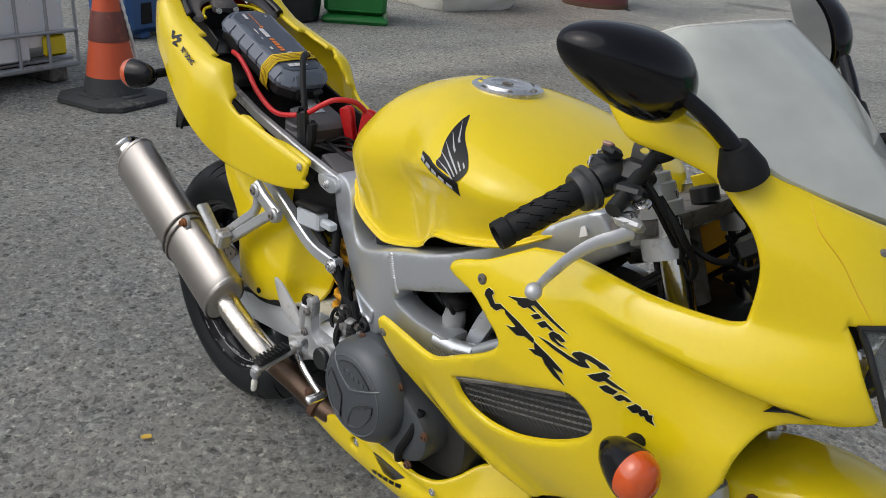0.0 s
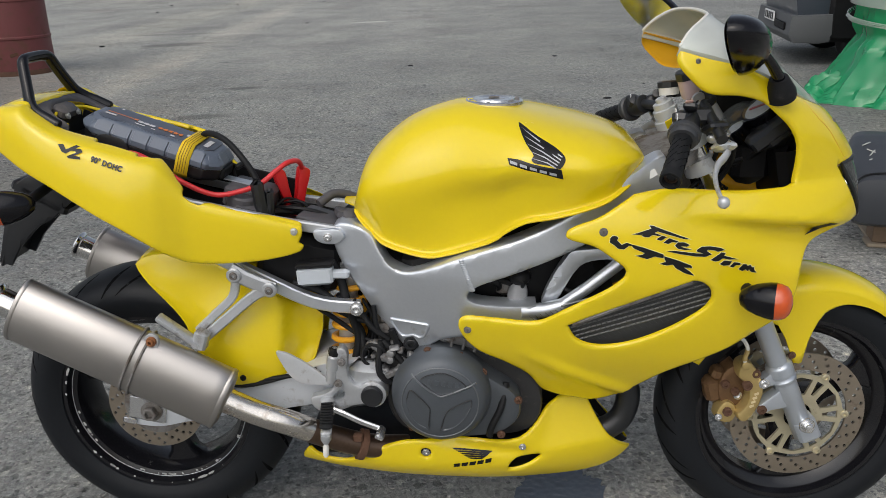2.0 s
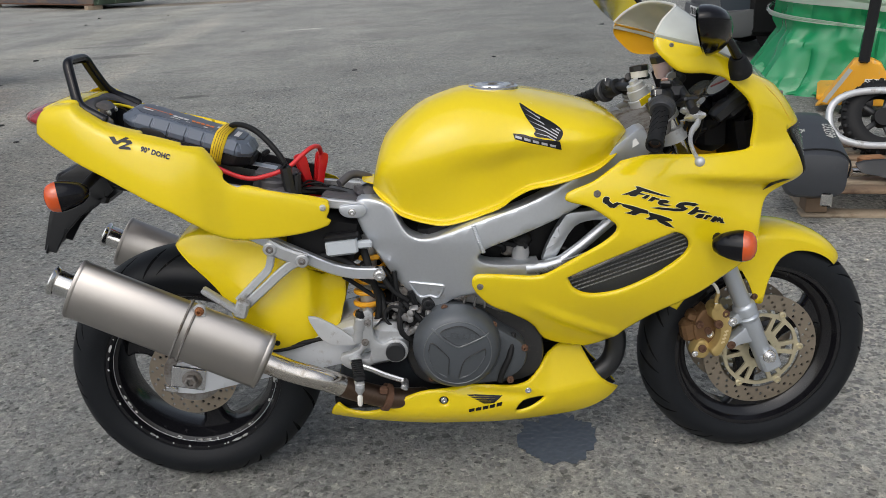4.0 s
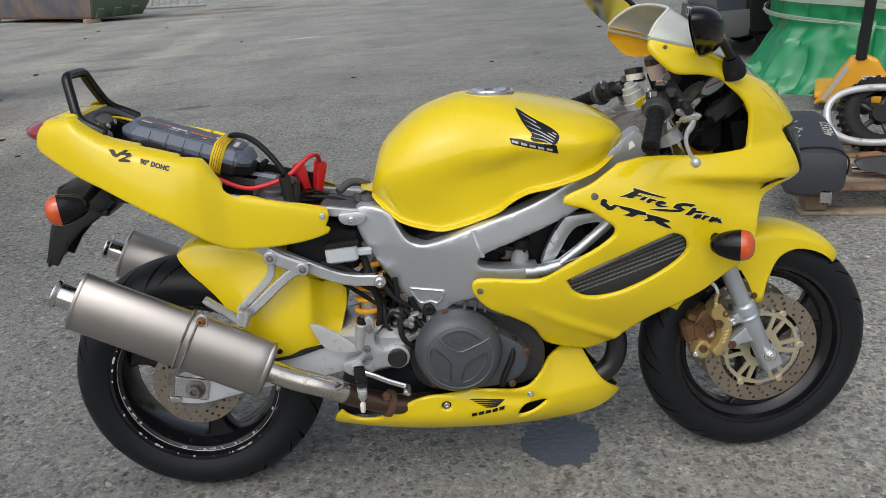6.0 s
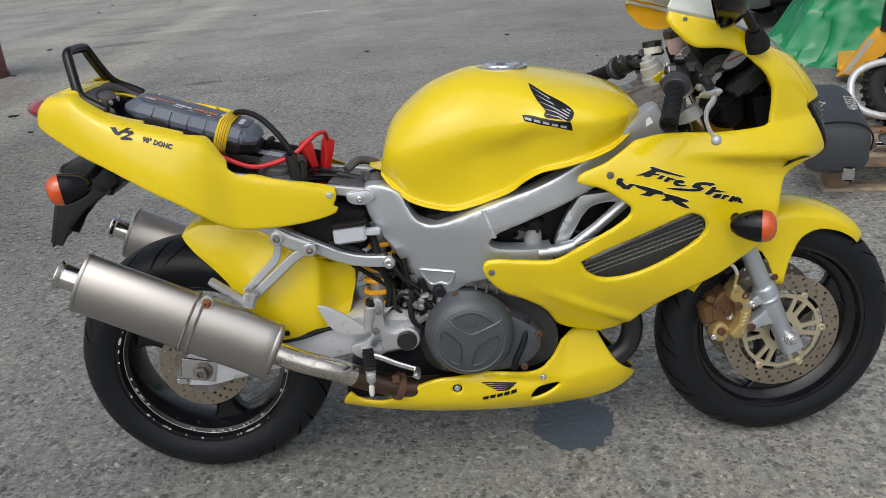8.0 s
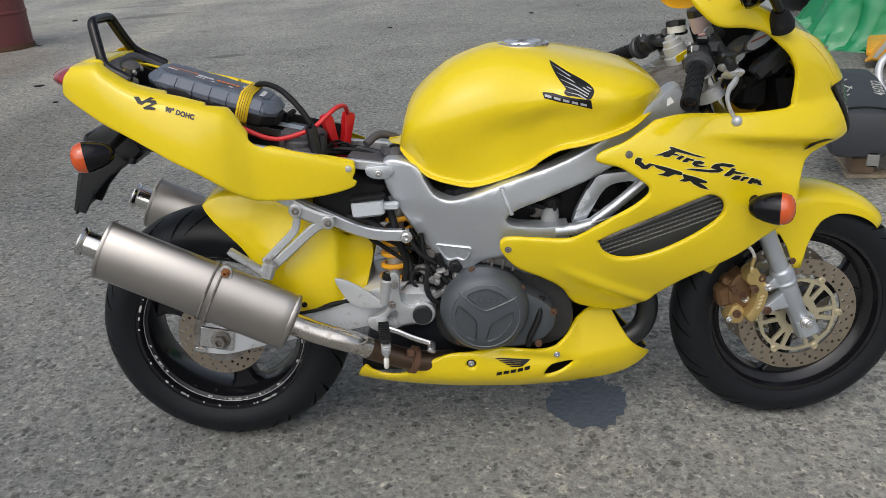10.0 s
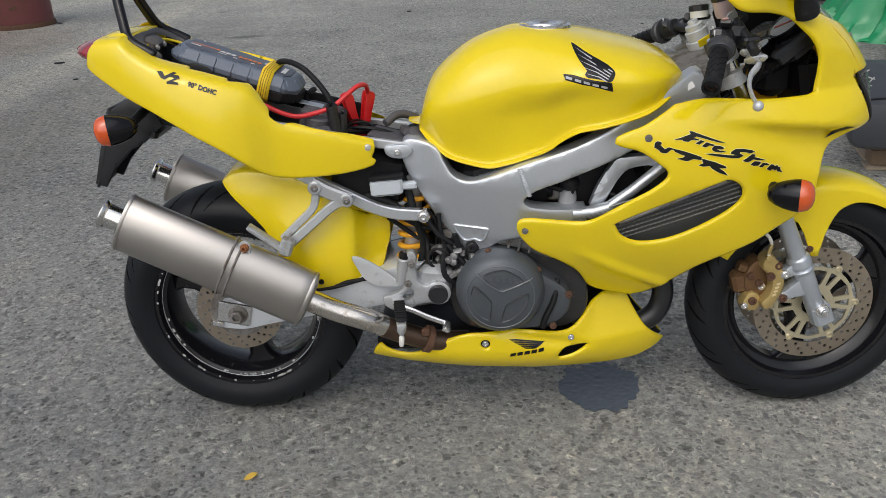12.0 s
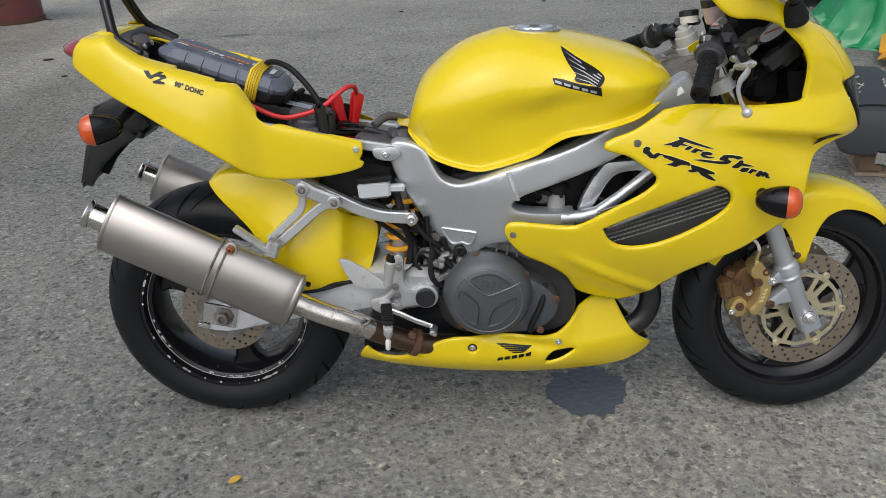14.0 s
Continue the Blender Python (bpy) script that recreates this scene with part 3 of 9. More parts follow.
for side, nm in ((-1, "right"), (1, "left")):
    d = part("brake_disc", disc_geo(FRONT, side * 0.062, 0.148, 0.108, 72).moved(STEER), DISC, front_wheel, "drilled floating steel disc, brown with surface rust")
    part("carrier", carrier_geo(FRONT, side * 0.0625 - (0.002 if side < 0 else 0), 0.098, 0.042).moved(STEER), CARRIER, d)
    bob = Geo()
    for k in range(6):
        t = 2 * math.pi * k / 6
        o = Vector(FRONT) + Vector((math.cos(t) * 0.103, side * 0.062, math.sin(t) * 0.103))
        bob.lathe([(-0.002, 0.009), (0.005, 0.009), (0.006, 0.007), (0.006, 0.0045), (0.002, 0.004)], o, (0, side, 0), 14)
    pieces("bobbin", bob.moved(STEER), CARRIER, d)

# -- fork, calipers, front mudguard --
fork = tagged(new("front_fork"), "silver telescopic fork with gold brake calipers")
fork.parent = bike
rake = Vector((-math.sin(radians(23.6)), 0, math.cos(radians(23.6))))
for side in (-1, 1):
    foot = Vector((1.437 - 0.010, side * 0.103, 0.3035 - 0.006))
    top = foot + rake * 0.285
    g = Geo().lathe([(-0.034, 0.015), (-0.034, 0.020), (-0.030, 0.0225), (0.070, 0.0225), (0.074, 0.0240), (0.112, 0.0240), (0.115, 0.0270), (0.122, 0.0280), (0.126, 0.0250), (0.130, 0.0250), (0.133, 0.0280), (0.152, 0.0280), (0.156, 0.0265), (0.160, 0.0210), (0.27, 0.0205), (0.285, 0.0235), (0.30, 0.0235), (0.302, 0.021)], foot, rake, 32)
    leg = part("slider", g.moved(STEER), FORK, fork)
    g = Geo().lathe([(0.30, 0.0200), (0.70, 0.0200)], foot, rake, 24)
    part("tube", g.moved(STEER), CHROME, fork)
    ax = Vector((1.431, side * 0.103, 0.305))
    in_plane = lambda off: (lambda u, w: (u, side * off, w))
    g = Geo().box((1.437, side * 0.103, 0.290), (0.046, 0.046, 0.058), 0.007, (0, -23.6, 0))
    g.box((1.446, side * 0.103, 0.272), (0.040, 0.034, 0.016), 0.004, (0, -23.6, 0))
    part("axle_clamp", g.moved(STEER), FORK, leg)
    lower = [(1.326, 0.331), (1.323, 0.343), (1.333, 0.353), (1.360, 0.376), (1.382, 0.394), (1.400, 0.372), (1.402, 0.350), (1.385, 0.343), (1.355, 0.337), (1.337, 0.327)]
    upper = [(1.325, 0.397), (1.325, 0.409), (1.336, 0.415), (1.358, 0.434), (1.374, 0.432), (1.376, 0.400), (1.362, 0.398), (1.336, 0.391)]
    g = Geo()
    for lug in (lower, upper):
        g.plate(smooth_path(lug, 5, True), in_plane(0.118), 0.022, 0.012, roll=0.004, depth=0.004, along=(0, -side, 0))
    part("caliper_lug", g.moved(STEER), FORK, leg)
    g = Geo().lathe([(0.018, 0.017), (0.024, 0.017), (0.026, 0.0155), (0.026, 0.0115), (0.032, 0.0110), (0.034, 0.009)], ax, (0, side, 0), 20)
    g.lathe([(0.032, 0.0095), (0.040, 0.0092), (0.041, 0.007)], ax, (0, side, 0), 6)
    g.bolt((1.334, side * 0.118, 0.402), (0, side, 0), 0.0085, 0.006)
    pieces("bolt", g.moved(STEER), ALU_BRIGHT, leg)
    pieces("rusty_bolt", Geo().bolt((1.335, side * 0.118, 0.340), (0, side, 0), 0.0080, 0.005).moved(STEER), RUST, leg)
    # caliper: outer casting, stained inner half, bolts and a banjo hose
    cast = [(1.281, 0.440), (1.290, 0.449), (1.304, 0.450), (1.311, 0.440), (1.322, 0.428), (1.331, 0.404), (1.336, 0.382), (1.330, 0.352), (1.318, 0.328), (1.304, 0.311), (1.291, 0.314), (1.284, 0.328), (1.298, 0.346), (1.305, 0.366), (1.303, 0.390), (1.293, 0.404), (1.280, 0.418)]
    g = Geo().plate(smooth_path(cast, 4, True), in_plane(0.118), 0.034, 0.010, roll=0.007, depth=0.006, along=(0, -side, 0))
    tail_lobe = [(1.248, 0.308), (1.246, 0.324), (1.256, 0.345), (1.270, 0.352), (1.286, 0.340), (1.290, 0.318), (1.276, 0.300)]
    g.plate(smooth_path(tail_lobe, 4, True), in_plane(0.100), 0.026, 0.010, roll=0.006, depth=0.006, along=(0, -side, 0))
    cal = part("caliper", g.moved(STEER), GOLD, fork, "gold cast caliper, corroded")
    g = Geo().plate(smooth_path([(1.262, 0.420), (1.284, 0.430), (1.304, 0.402), (1.308, 0.372), (1.298, 0.340), (1.276, 0.330), (1.254, 0.350), (1.248, 0.385)], 4, True), in_plane(0.090), 0.050, 0.012, roll=0.008, depth=0.008, along=(0, -side, 0))
    g.box((1.243, side * 0.060, 0.368), (0.036, 0.050, 0.060), 0.010, (0, -14, 0)).box((1.252, side * 0.064, 0.405), (0.030, 0.040, 0.030), 0.008, (0, 18, 0))
    part("inner_half", g.moved(STEER), GOLD_DARK, cal, "rust-stained casting")
    g = Geo()
    for px_, pz_, pr_, py_ in ((1.299, 0.399, 0.0105, 0.117), (1.317, 0.424, 0.0095, 0.112), (1.268, 0.329, 0.0100, 0.100), (1.284, 0.372, 0.0090, 0.091), (1.262, 0.390, 0.0095, 0.091)):
        g.lathe([(-0.004, pr_), (0.006, pr_), (0.008, pr_ * 0.85), (0.008, pr_ * 0.5), (0.004, pr_ * 0.45), (0.004, 0.001)], (px_, side * py_, pz_), (0, side, 0), 16)
    pieces("brake_piston", g.moved(STEER), RUST, cal)
    pieces("caliper_bolt", Geo().bolt((1.291, side * 0.092, 0.362), (0, side, 0), 0.007, 0.004).bolt((1.250, side * 0.101, 0.316), (0, side, 0), 0.006, 0.004).moved(STEER), ALU_BRIGHT, cal)
    bars_ = Geo()
    for k in range(4):
        bars_.box((1.3125 + 0.0026 * k, side * 0.1187, 0.350 + 0.0095 * k), (0.010, 0.001, 0.0055), 0.0004, (0, -22, 0))
    pieces("print_mark", bars_.moved(STEER), GOLD_LIGHT, cal)
    g = Geo().lathe([(-0.004, 0.009), (0.012, 0.009), (0.013, 0.007)], (1.291, side * 0.112, 0.446), (0, side, 0), 12)
    part("banjo", g.moved(STEER), GOLD, cal)
    hose = smooth_path([Vector((1.290, side * 0.120, 0.449)), Vector((1.288, side * 0.120, 0.462)), Vector((1.292, side * 0.121, 0.482)), Vector((1.283, side * 0.121, 0.502)), Vector((1.264, side * 0.118, 0.517)), Vector((1.235, side * 0.10, 0.540))], 6)
    hz = part("brake_hose", Geo().tube(hose, 0.0040, 8).moved(STEER), CREAM, cal)
    part("hose_sleeve", Geo().tube(hose[4:13], 0.0052, 8).moved(STEER), GOLD, hz)
    part("grommet", Geo().ball((1.262, side * 0.118, 0.518), (0.011, 0.008, 0.009), 12).moved(STEER), RUBBER, hz)

fender = Geo()
rows = []
reach = ease([(44, 0.004), (58, 0.012), (74, 0.024), (84, 0.05), (90, 0.10), (97, 0.165), (103, 0.16), (107, 0.07), (118, 0.04), (150, 0.03)])
crown = ease([(44, 0.308), (50, 0.316), (64, 0.326), (90, 0.331), (150, 0.326)])
half_w = ease([(44.5, 0.012), (47, 0.036), (51, 0.055), (60, 0.068), (75, 0.078), (100, 0.084), (150, 0.078)])
for i in range(46):
    t = 44.5 + (150 - 44.5) * i / 45
    R, hw, sk = crown(t), half_w(t), reach(t)
    line = []
    for k in range(9):
        line.append((-hw * 1.02, R - 0.03 - sk * (1 - k / 8)))
    for k in range(1, 16):
        a = math.pi * k / 16
        line.append((-hw * math.cos(a) * (1.0), R - 0.03 + 0.03 * math.sin(a)))
    for k in range(9):
        line.append((hw * 1.02, R - 0.03 - sk * (k / 8)))
    d = Vector((math.cos(radians(t)), 0, math.sin(radians(t))))
    rows.append([Vector(FRONT) + d * r + Vector((0, y, 0)) for y, r in line])
fender.rings(rows, cap=False, closed=False)
mg = part("front_mudguard", fender.moved(STEER), YELLOW, bike, "glossy yellow plastic mudguard")
mg.modifiers.new("thickness", "SOLIDIFY").thickness = 0.003
pieces("bolt", Geo().bolt((1.40, -0.088, 0.452), (0, -1, 0), 0.006, 0.003).bolt((1.362, -0.088, 0.57), (0, -1, 0), 0.007, 0.004).moved(STEER), RUST, mg)

# -- fairing --
nose_x = ease([(0.60, 1.50), (0.74, 1.492), (0.78, 1.512), (0.84, 1.507), (0.88, 1.492), (0.93, 1.46), (0.975, 1.42), (1.01, 1.37), (1.06, 1.33), (1.11, 1.29)])
fair_w = ease([(0.33, 0.075), (0.38, 0.115), (0.43, 0.15), (0.50, 0.188), (0.56, 0.208), (0.62, 0.222), (0.68, 0.238), (0.72, 0.240), (0.765, 0.236), (0.80, 0.228), (0.83, 0.214), (0.86, 0.196), (0.90, 0.203), (0.95, 0.212), (1.0, 0.212), (1.06, 0.208), (1.11, 0.192)])
X0 = 1.17


def bell(q):
    return math.exp(-q * q)


def step01(q):
    q = min(1.0, max(0.0, q))
    return q * q * (3 - 2 * q)


def fair_half(x, z):
    w = fair_w(z)
    back = max(0.0, 0.93 - x)
    w -= back * 0.10 if z < 0.66 else back * 0.03
    q = 0.832 - 0.14 * (x - 1.05) - z
    w -= 0.046 * step01(q / 0.030) * (1 - step01((q - 0.030) / 0.085)) * step01((x - 1.08) / 0.30) * (1 - 0.5 * step01((x - 1.38) / 0.08))
    w -= 0.022 * step01((x - 1.12) / 0.17) * bell((z - 0.690) / 0.052)
    ridge = 0.385 + (1.06 - x) * 0.52
    w += 0.012 * bell((z - ridge) / 0.016) * min(1, max(0, (x - 0.82) / 0.1)) * min(1, max(0, (1.12 - x) / 0.08))
    return w


def fair_uz(u, z):
    """Plan curve of the cowl: straight flank, then round the nose."""
    if u <= 0:
        return (X0 + u, -fair_half(X0 + u, z), z)
    a = nose_x(z) - X0
    s = min(u / a, math.pi / 2)
    x = X0 + a * math.sin(s)
    return (x, -fair_half(x, z) * max(0, math.cos(s)) ** 0.8, z)


def fair_u(x, z):
    a = nose_x(z) - X0
    return (x - X0, z) if x <= X0 else (a * math.asin(min(1, (x - X0) / a)), z)


def nose_u(deg, z):
    return ((nose_x(z) - X0) * radians(deg), z)


def fair_xz(x, z, off=0.0):
    q = fair_uz(*fair_u(x, z))
    return (q[0], q[1] - off, q[2])


def corner(q):
    return [q, q]


fx = lambda *pts: [fair_u(*q) for q in pts]
outline = (corner(fair_u(1.103, 1.107)) + fx((1.184, 1.085), (1.264, 1.054), (1.325, 1.018)) + corner(nose_u(90, 0.965)) + corner(nose_u(90, 0.885))
           + corner(nose_u(53, 0.878)) + [nose_u(56, 0.846), nose_u(61, 0.812)] + corner(nose_u(68, 0.772)) + fx((1.450, 0.757), (1.425, 0.747), (1.385, 0.727), (1.368, 0.69), (1.357, 0.63), (1.332, 0.592), (1.282, 0.556), (1.238, 0.521),
           (1.129, 0.454), (1.071, 0.40), (1.023, 0.356)) + corner((0.985 - X0, 0.341)) + fx((0.953, 0.35), (0.881, 0.378), (0.845, 0.435), (0.797, 0.471), (0.747, 0.498), (0.72, 0.525),
           (0.704, 0.554), (0.705, 0.576), (0.72, 0.586), (0.79, 0.583), (0.861, 0.582), (0.922, 0.617), (0.985, 0.655), (1.021, 0.688), (1.023, 0.704), (1.004, 0.722), (0.964, 0.750), (0.912, 0.767), (0.916, 0.784),
           (0.971, 0.806)) + corner(fair_u(1.037, 0.846)) + fx((1.098, 0.854), (1.225, 0.850), (1.315, 0.852)) + corner(fair_u(1.333, 0.856)) + fx((1.336, 0.90), (1.333, 0.93), (1.320, 0.958), (1.296, 0.983), (1.265, 1.008), (1.216, 1.022),
           (1.156, 1.028), (1.121, 1.056), (1.101, 1.085)))
grille_hole = smooth_path(fx((0.922, 0.577), (0.924, 0.566), (0.936, 0.546), (0.962, 0.530), (1.0, 0.526), (1.05, 0.537), (1.115, 0.570), (1.172, 0.612), (1.190, 0.638), (1.187, 0.660), (1.170, 0.676), (1.148, 0.680), (1.045, 0.634)), 5, True)
crease = [fair_u(0.99 + 0.0065 * i, 0.832 - 0.14 * (0.99 + 0.0065 * i - 1.05) - q) for i in range(70) for q in (0.0, 0.0075, 0.015, 0.0225, 0.030)]
side_geo = Geo().plate(smooth_path(outline, 5, True), fair_uz, 0.004, 0.0085, [grille_hole], roll=0.007, depth=0.006, lines=crease)
fairing = holder("fairing_right", side_geo, YELLOW, "glossy yellow plastic half fairing with black lettering shapes", 50)
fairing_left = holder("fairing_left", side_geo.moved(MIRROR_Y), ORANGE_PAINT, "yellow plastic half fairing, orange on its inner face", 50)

# radiator behind a wire grille, in the flank openings
for side in (-1, 1):
    mir = Matrix.Diagonal((1, 1, 1, 1)) if side < 0 else MIRROR_Y
    back = [fair_u(q[0], q[1]) for q in ((0.90, 0.585), (0.94, 0.52), (1.05, 0.52), (1.22, 0.62), (1.19, 0.69), (1.15, 0.69))]
    g = Geo().plate(smooth_path(back, 4, True), lambda u, w: Vector(fair_uz(u, w)) + Vector((0, 0.03, 0)), 0.01, 0.03, roll=0, along=(0, 1, 0))
    rad = part("radiator", g.moved(mir), MESH, bike, "dark radiator core behind a wire grille")
    fins = Geo()
    e1 = Vector((0.27, 0, 0.098)).normalized()
    e2 = Vector((-e1.z, 0, e1.x))
    for k in range(9):
        o = Vector((0.93, 0, 0.552)) + e2 * (0.011 * k - 0.02)
        fins.tube([Vector(fair_xz(q.x, q.z)) + Vector((0, 0.018, 0)) for q in (o, o + e1 * 0.09, o + e1 * 0.18, o + e1 * 0.275)], 0.0020, 4)
    pieces("fin", fins.moved(mir), MESH_WIRE, rad)
    wires = Geo()
    for k in range(30):
        o = Vector((0.925, 0, 0.545)) + e1 * (0.0105 * k - 0.02)
        for tilt in (0.55, -0.55):
            d = (e2 + e1 * tilt).normalized()
            p = [o - d * 0.03, o + d * 0.03, o + d * 0.08]
            wires.tube([Vector(fair_xz(q.x, q.z)) + Vector((0, 0.011 if tilt > 0 else 0.0125, 0)) for q in p], 0.00055, 3)
    stuff(part("grille", wires.moved(mir), MESH, rad))
    bar = Geo().tube([Vector(fair_xz(0.93, 0.58)) + Vector((0, 0.008, 0)), Vector(fair_xz(1.04, 0.632)) + Vector((0, 0.008, 0)), Vector(fair_xz(1.15, 0.68)) + Vector((0, 0.008, 0))], 0.006, 6)
    part("top_rail", bar.moved(mir), GRIMY, rad)

# screws, the small inlet slit and the lettering shapes
g = Geo().bolt(fair_xz(0.979, 0.779, 0.001), (0, -1, 0), 0.0060, 0.003).bolt(fair_xz(0.722, 0.558, 0.001), (0, -1, 0), 0.0058, 0.003)
pieces("screw", g, GRIMY, fairing)
g = Geo()
slit = [fair_u(*q) for q in ((1.372, 0.747), (1.384, 0.764), (1.395, 0.774), (1.408, 0.777), (1.428, 0.771), (1.400, 0.759))]
g.plate(slit, lambda u, w: Vector(fair_uz(u, w)) + Vector((0.0012, -0.0012, 0)), 0.0005, 0.006, roll=0)
part("inlet_slit", g, DARK, fairing)


def stroke_shapes(shapes, base, ux, uz, off):
    """Slanted brush strokes: each a polygon in letter units, laid on the flank."""
    g = Geo()
    for s in shapes:
        pts = [fair_u(base[0] + a * ux[0] + b * uz[0], base[1] + a * ux[1] + b * uz[1]) for a, b in s]
        g.plate(pts, lambda u, w: Vector(fair_uz(u, w)) + Vector((0, -off, 0)), 0.0004, 0.008, roll=0, double=False)
    return g


upper = [[(.63, .51), (.77, .52), (1.20, .41), (1.85, .24), (2.47, .09), (2.15, .08), (1.47, .20), (1.01, .28), (.91, .19), (1.21, .13), (1.13, .08), (.83, .08), (.71, -.05), (.45, -.05), (.41, .02), (.00, -.02), (.35, .15), (.57, .28), (.73, .37)],
         [(1.03, -.09), (1.25, .12), (1.45, .07), (1.23, -.14)],
         [(1.35, -.21), (1.55, .04), (1.73, -.01), (1.97, -.06), (1.89, -.14), (1.71, -.12), (1.57, -.25)],
         [(1.85, -.29), (1.95, -.11), (2.21, -.08), (2.46, -.17), (2.37, -.27), (2.11, -.28), (2.25, -.34), (2.61, -.36), (2.35, -.44), (2.01, -.42)],
         [(1.55, -.60), (1.95, -.53), (2.70, -.54), (3.11, -.52), (2.81, -.45), (2.82, -.36), (2.99, -.20), (3.35, -.15), (3.85, -.20), (4.04, -.28), (3.73, -.39), (3.63, -.34), (3.27, -.32), (3.25, -.39), (3.49, -.52), (3.25, -.66), (2.85, -.69), (2.15, -.66)],
         [(3.49, -.80), (3.79, -.51), (3.89, -.40), (4.09, -.43), (4.04, -.55), (4.75, -.71), (4.30, -.73), (4.01, -.69), (3.87, -.82), (3.71, -.86)],
         [(3.93, -.97), (4.11, -.78), (4.47, -.81), (4.39, -1.01), (4.13, -1.05)],
         [(4.41, -1.07), (4.57, -.85), (4.77, -.87), (4.93, -.93), (4.82, -1.01), (4.71, -.99), (4.59, -1.13)],
         [(4.85, -1.20), (5.03, -.93), (5.19, -.95), (5.24, -1.03), (5.37, -.96), (5.47, -1.09), (5.56, -1.04), (5.60, -1.21), (5.75, -1.36), (5.47, -1.33), (5.37, -1.21), (5.29, -1.29), (5.19, -1.19), (5.07, -1.30)]]
lower = [[(-.86, -.33), (-.77, -.20), (-.60, -.20), (-.52, -.27), (-.56, -.39), (-.33, -.58), (-.15, -.45), (.26, -.53), (-.03, -.58), (-.19, -.79), (-.45, -.79), (-.61, -.66), (-.84, -.54)],
         [(.03, -.49), (.65, -.58), (1.48, -.78), (1.52, -.96), (1.13, -.94), (.85, -1.11), (.33, -1.02), (.60, -.93), (.69, -.83), (.19, -.67)],
         [(1.51, -.86), (2.15, -.98), (2.73, -1.16), (2.81, -1.27), (2.45, -1.30), (2.71, -1.44), (2.99, -1.67), (2.57, -1.59), (2.13, -1.39), (1.96, -1.22), (1.70, -1.31), (1.41, -1.26), (1.64, -1.12), (1.56, -1.01)]]


def grown(poly, d):
    """The outline set outwards by d."""
    n, out = len(poly), []
    area = sum(poly[i - 1][0] * poly[i][1] - poly[i][0] * poly[i - 1][1] for i in range(n))
    for i in range(n):
        a, b, c = Vector(poly[i - 1]), Vector(poly[i]), Vector(poly[(i + 1) % n])
        e, f = (b - a).normalized(), (c - b).normalized()
        m = Vector((e.y + f.y, -e.x - f.x))
        m = m.normalized() * min(1.8, 1 / max(0.4, m.length / 2)) * (d if area > 0 else -d)
        out.append((b.x + m.x, b.y + m.y))
    return out


LET = ((1.031, 0.776), (0.0436, -0.0060), (0.00718, 0.0380))
for nm, shapes, lab in (("brush_letter_shape", upper, "black brush-stroke decal"), ("slanted_letter_shape", lower, "black angular decal")):
    pieces(nm, stroke_shapes(shapes, *LET, 0.0018), DECAL, fairing, lab)
    pieces("letter_edging", stroke_shapes([grown(q, 0.018) for q in shapes], *LET, 0.0011), PALE_LINE, fairing)

# joint between flank and nose panels
joint = smooth_path([fair_xz(*q, 0.0004) for q in ((1.350, 1.000), (1.370, 0.976), (1.401, 0.946), (1.423, 0.916), (1.446, 0.884))], 6)
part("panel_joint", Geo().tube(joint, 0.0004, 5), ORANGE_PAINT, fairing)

# headlamp, screen
lens = [nose_u(a, z) for a, z in ((70, 0.771), (81, 0.767), (90, 0.766), (90, 0.886), (73, 0.884), (56, 0.879), (59, 0.846), (64, 0.812))]
g = Geo().plate(lens, lambda u, w: Vector(fair_uz(u, w)) + Vector((-0.004, 0, 0)), 0.003, 0.012, roll=0)
headlight = part("headlight_lens", merge(g, g.moved(MIRROR_Y)), CLEAR, bike, "clear headlamp lens across the nose")
g = Geo().plate(lens, lambda u, w: Vector(fair_uz(u, w)) + Vector((-0.05, 0.01, 0)), 0.003, 0.02, roll=0)
bowl = part("headlight_bowl", merge(g, g.moved(MIRROR_Y)), DARK, headlight)
rim_path = [Vector(fair_uz(*q)) + Vector((-0.002, 0, 0)) for q in smooth_path([lens[4], lens[4], lens[5], lens[5], lens[6], lens[7], lens[0], lens[0], lens[1]], 4)]
rim_bar = Geo().tube(rim_path, 0.0042, 8)
pieces("lamp_rim", merge(rim_bar, rim_bar.moved(MIRROR_Y)), SATIN, headlight, "black rubber rim")
for y in (-0.075, 0.075):
    part("reflector", Geo().lathe([(0.0, 0.042), (-0.02, 0.036), (-0.035, 0.02), (-0.04, 0.004)], (1.455, y, 0.825), (1, 0, 0), 28, cap=False), CHROME, bowl)

NS, NT = 25, 12
edge = smooth_path([fair_xz(1.103, 1.107), fair_xz(1.184, 1.085), fair_xz(1.264, 1.054), fair_xz(1.325, 1.018), fair_uz(*nose_u(90, 0.965))], 8)
edge = [edge[int(round(i * (len(edge) - 1) / NS))] for i in range(NS + 1)]
arch = smooth_path([fair_xz(1.103, 1.107), (1.122, -0.172, 1.130), (1.150, -0.145, 1.150), (1.166, -0.11, 1.156), (1.172, -0.057, 1.158), (1.173, 0, 1.159)], 8)
arch = [arch[int(round(i * (len(arch) - 1) / NS))] for i in range(NS + 1)]
rows = []
for e, a in zip(edge, arch):
    row = []
    for k in range(NT + 1):
        t = k / NT
        q = e * (1 - t) + a * t
        q = q + Vector((0.02, 0, 0.045)) * (math.sin(math.pi * t) * (e - a).length * 0.8)
        row.append(q)
    # the foot tucks in behind the fairing's edge
    rows.append([e + Vector((-0.004, 0.006, -0.014))] + row)
rows = rows + [[Vector((q.x, -q.y, q.z)) for q in r] for r in reversed(rows[:-1])]
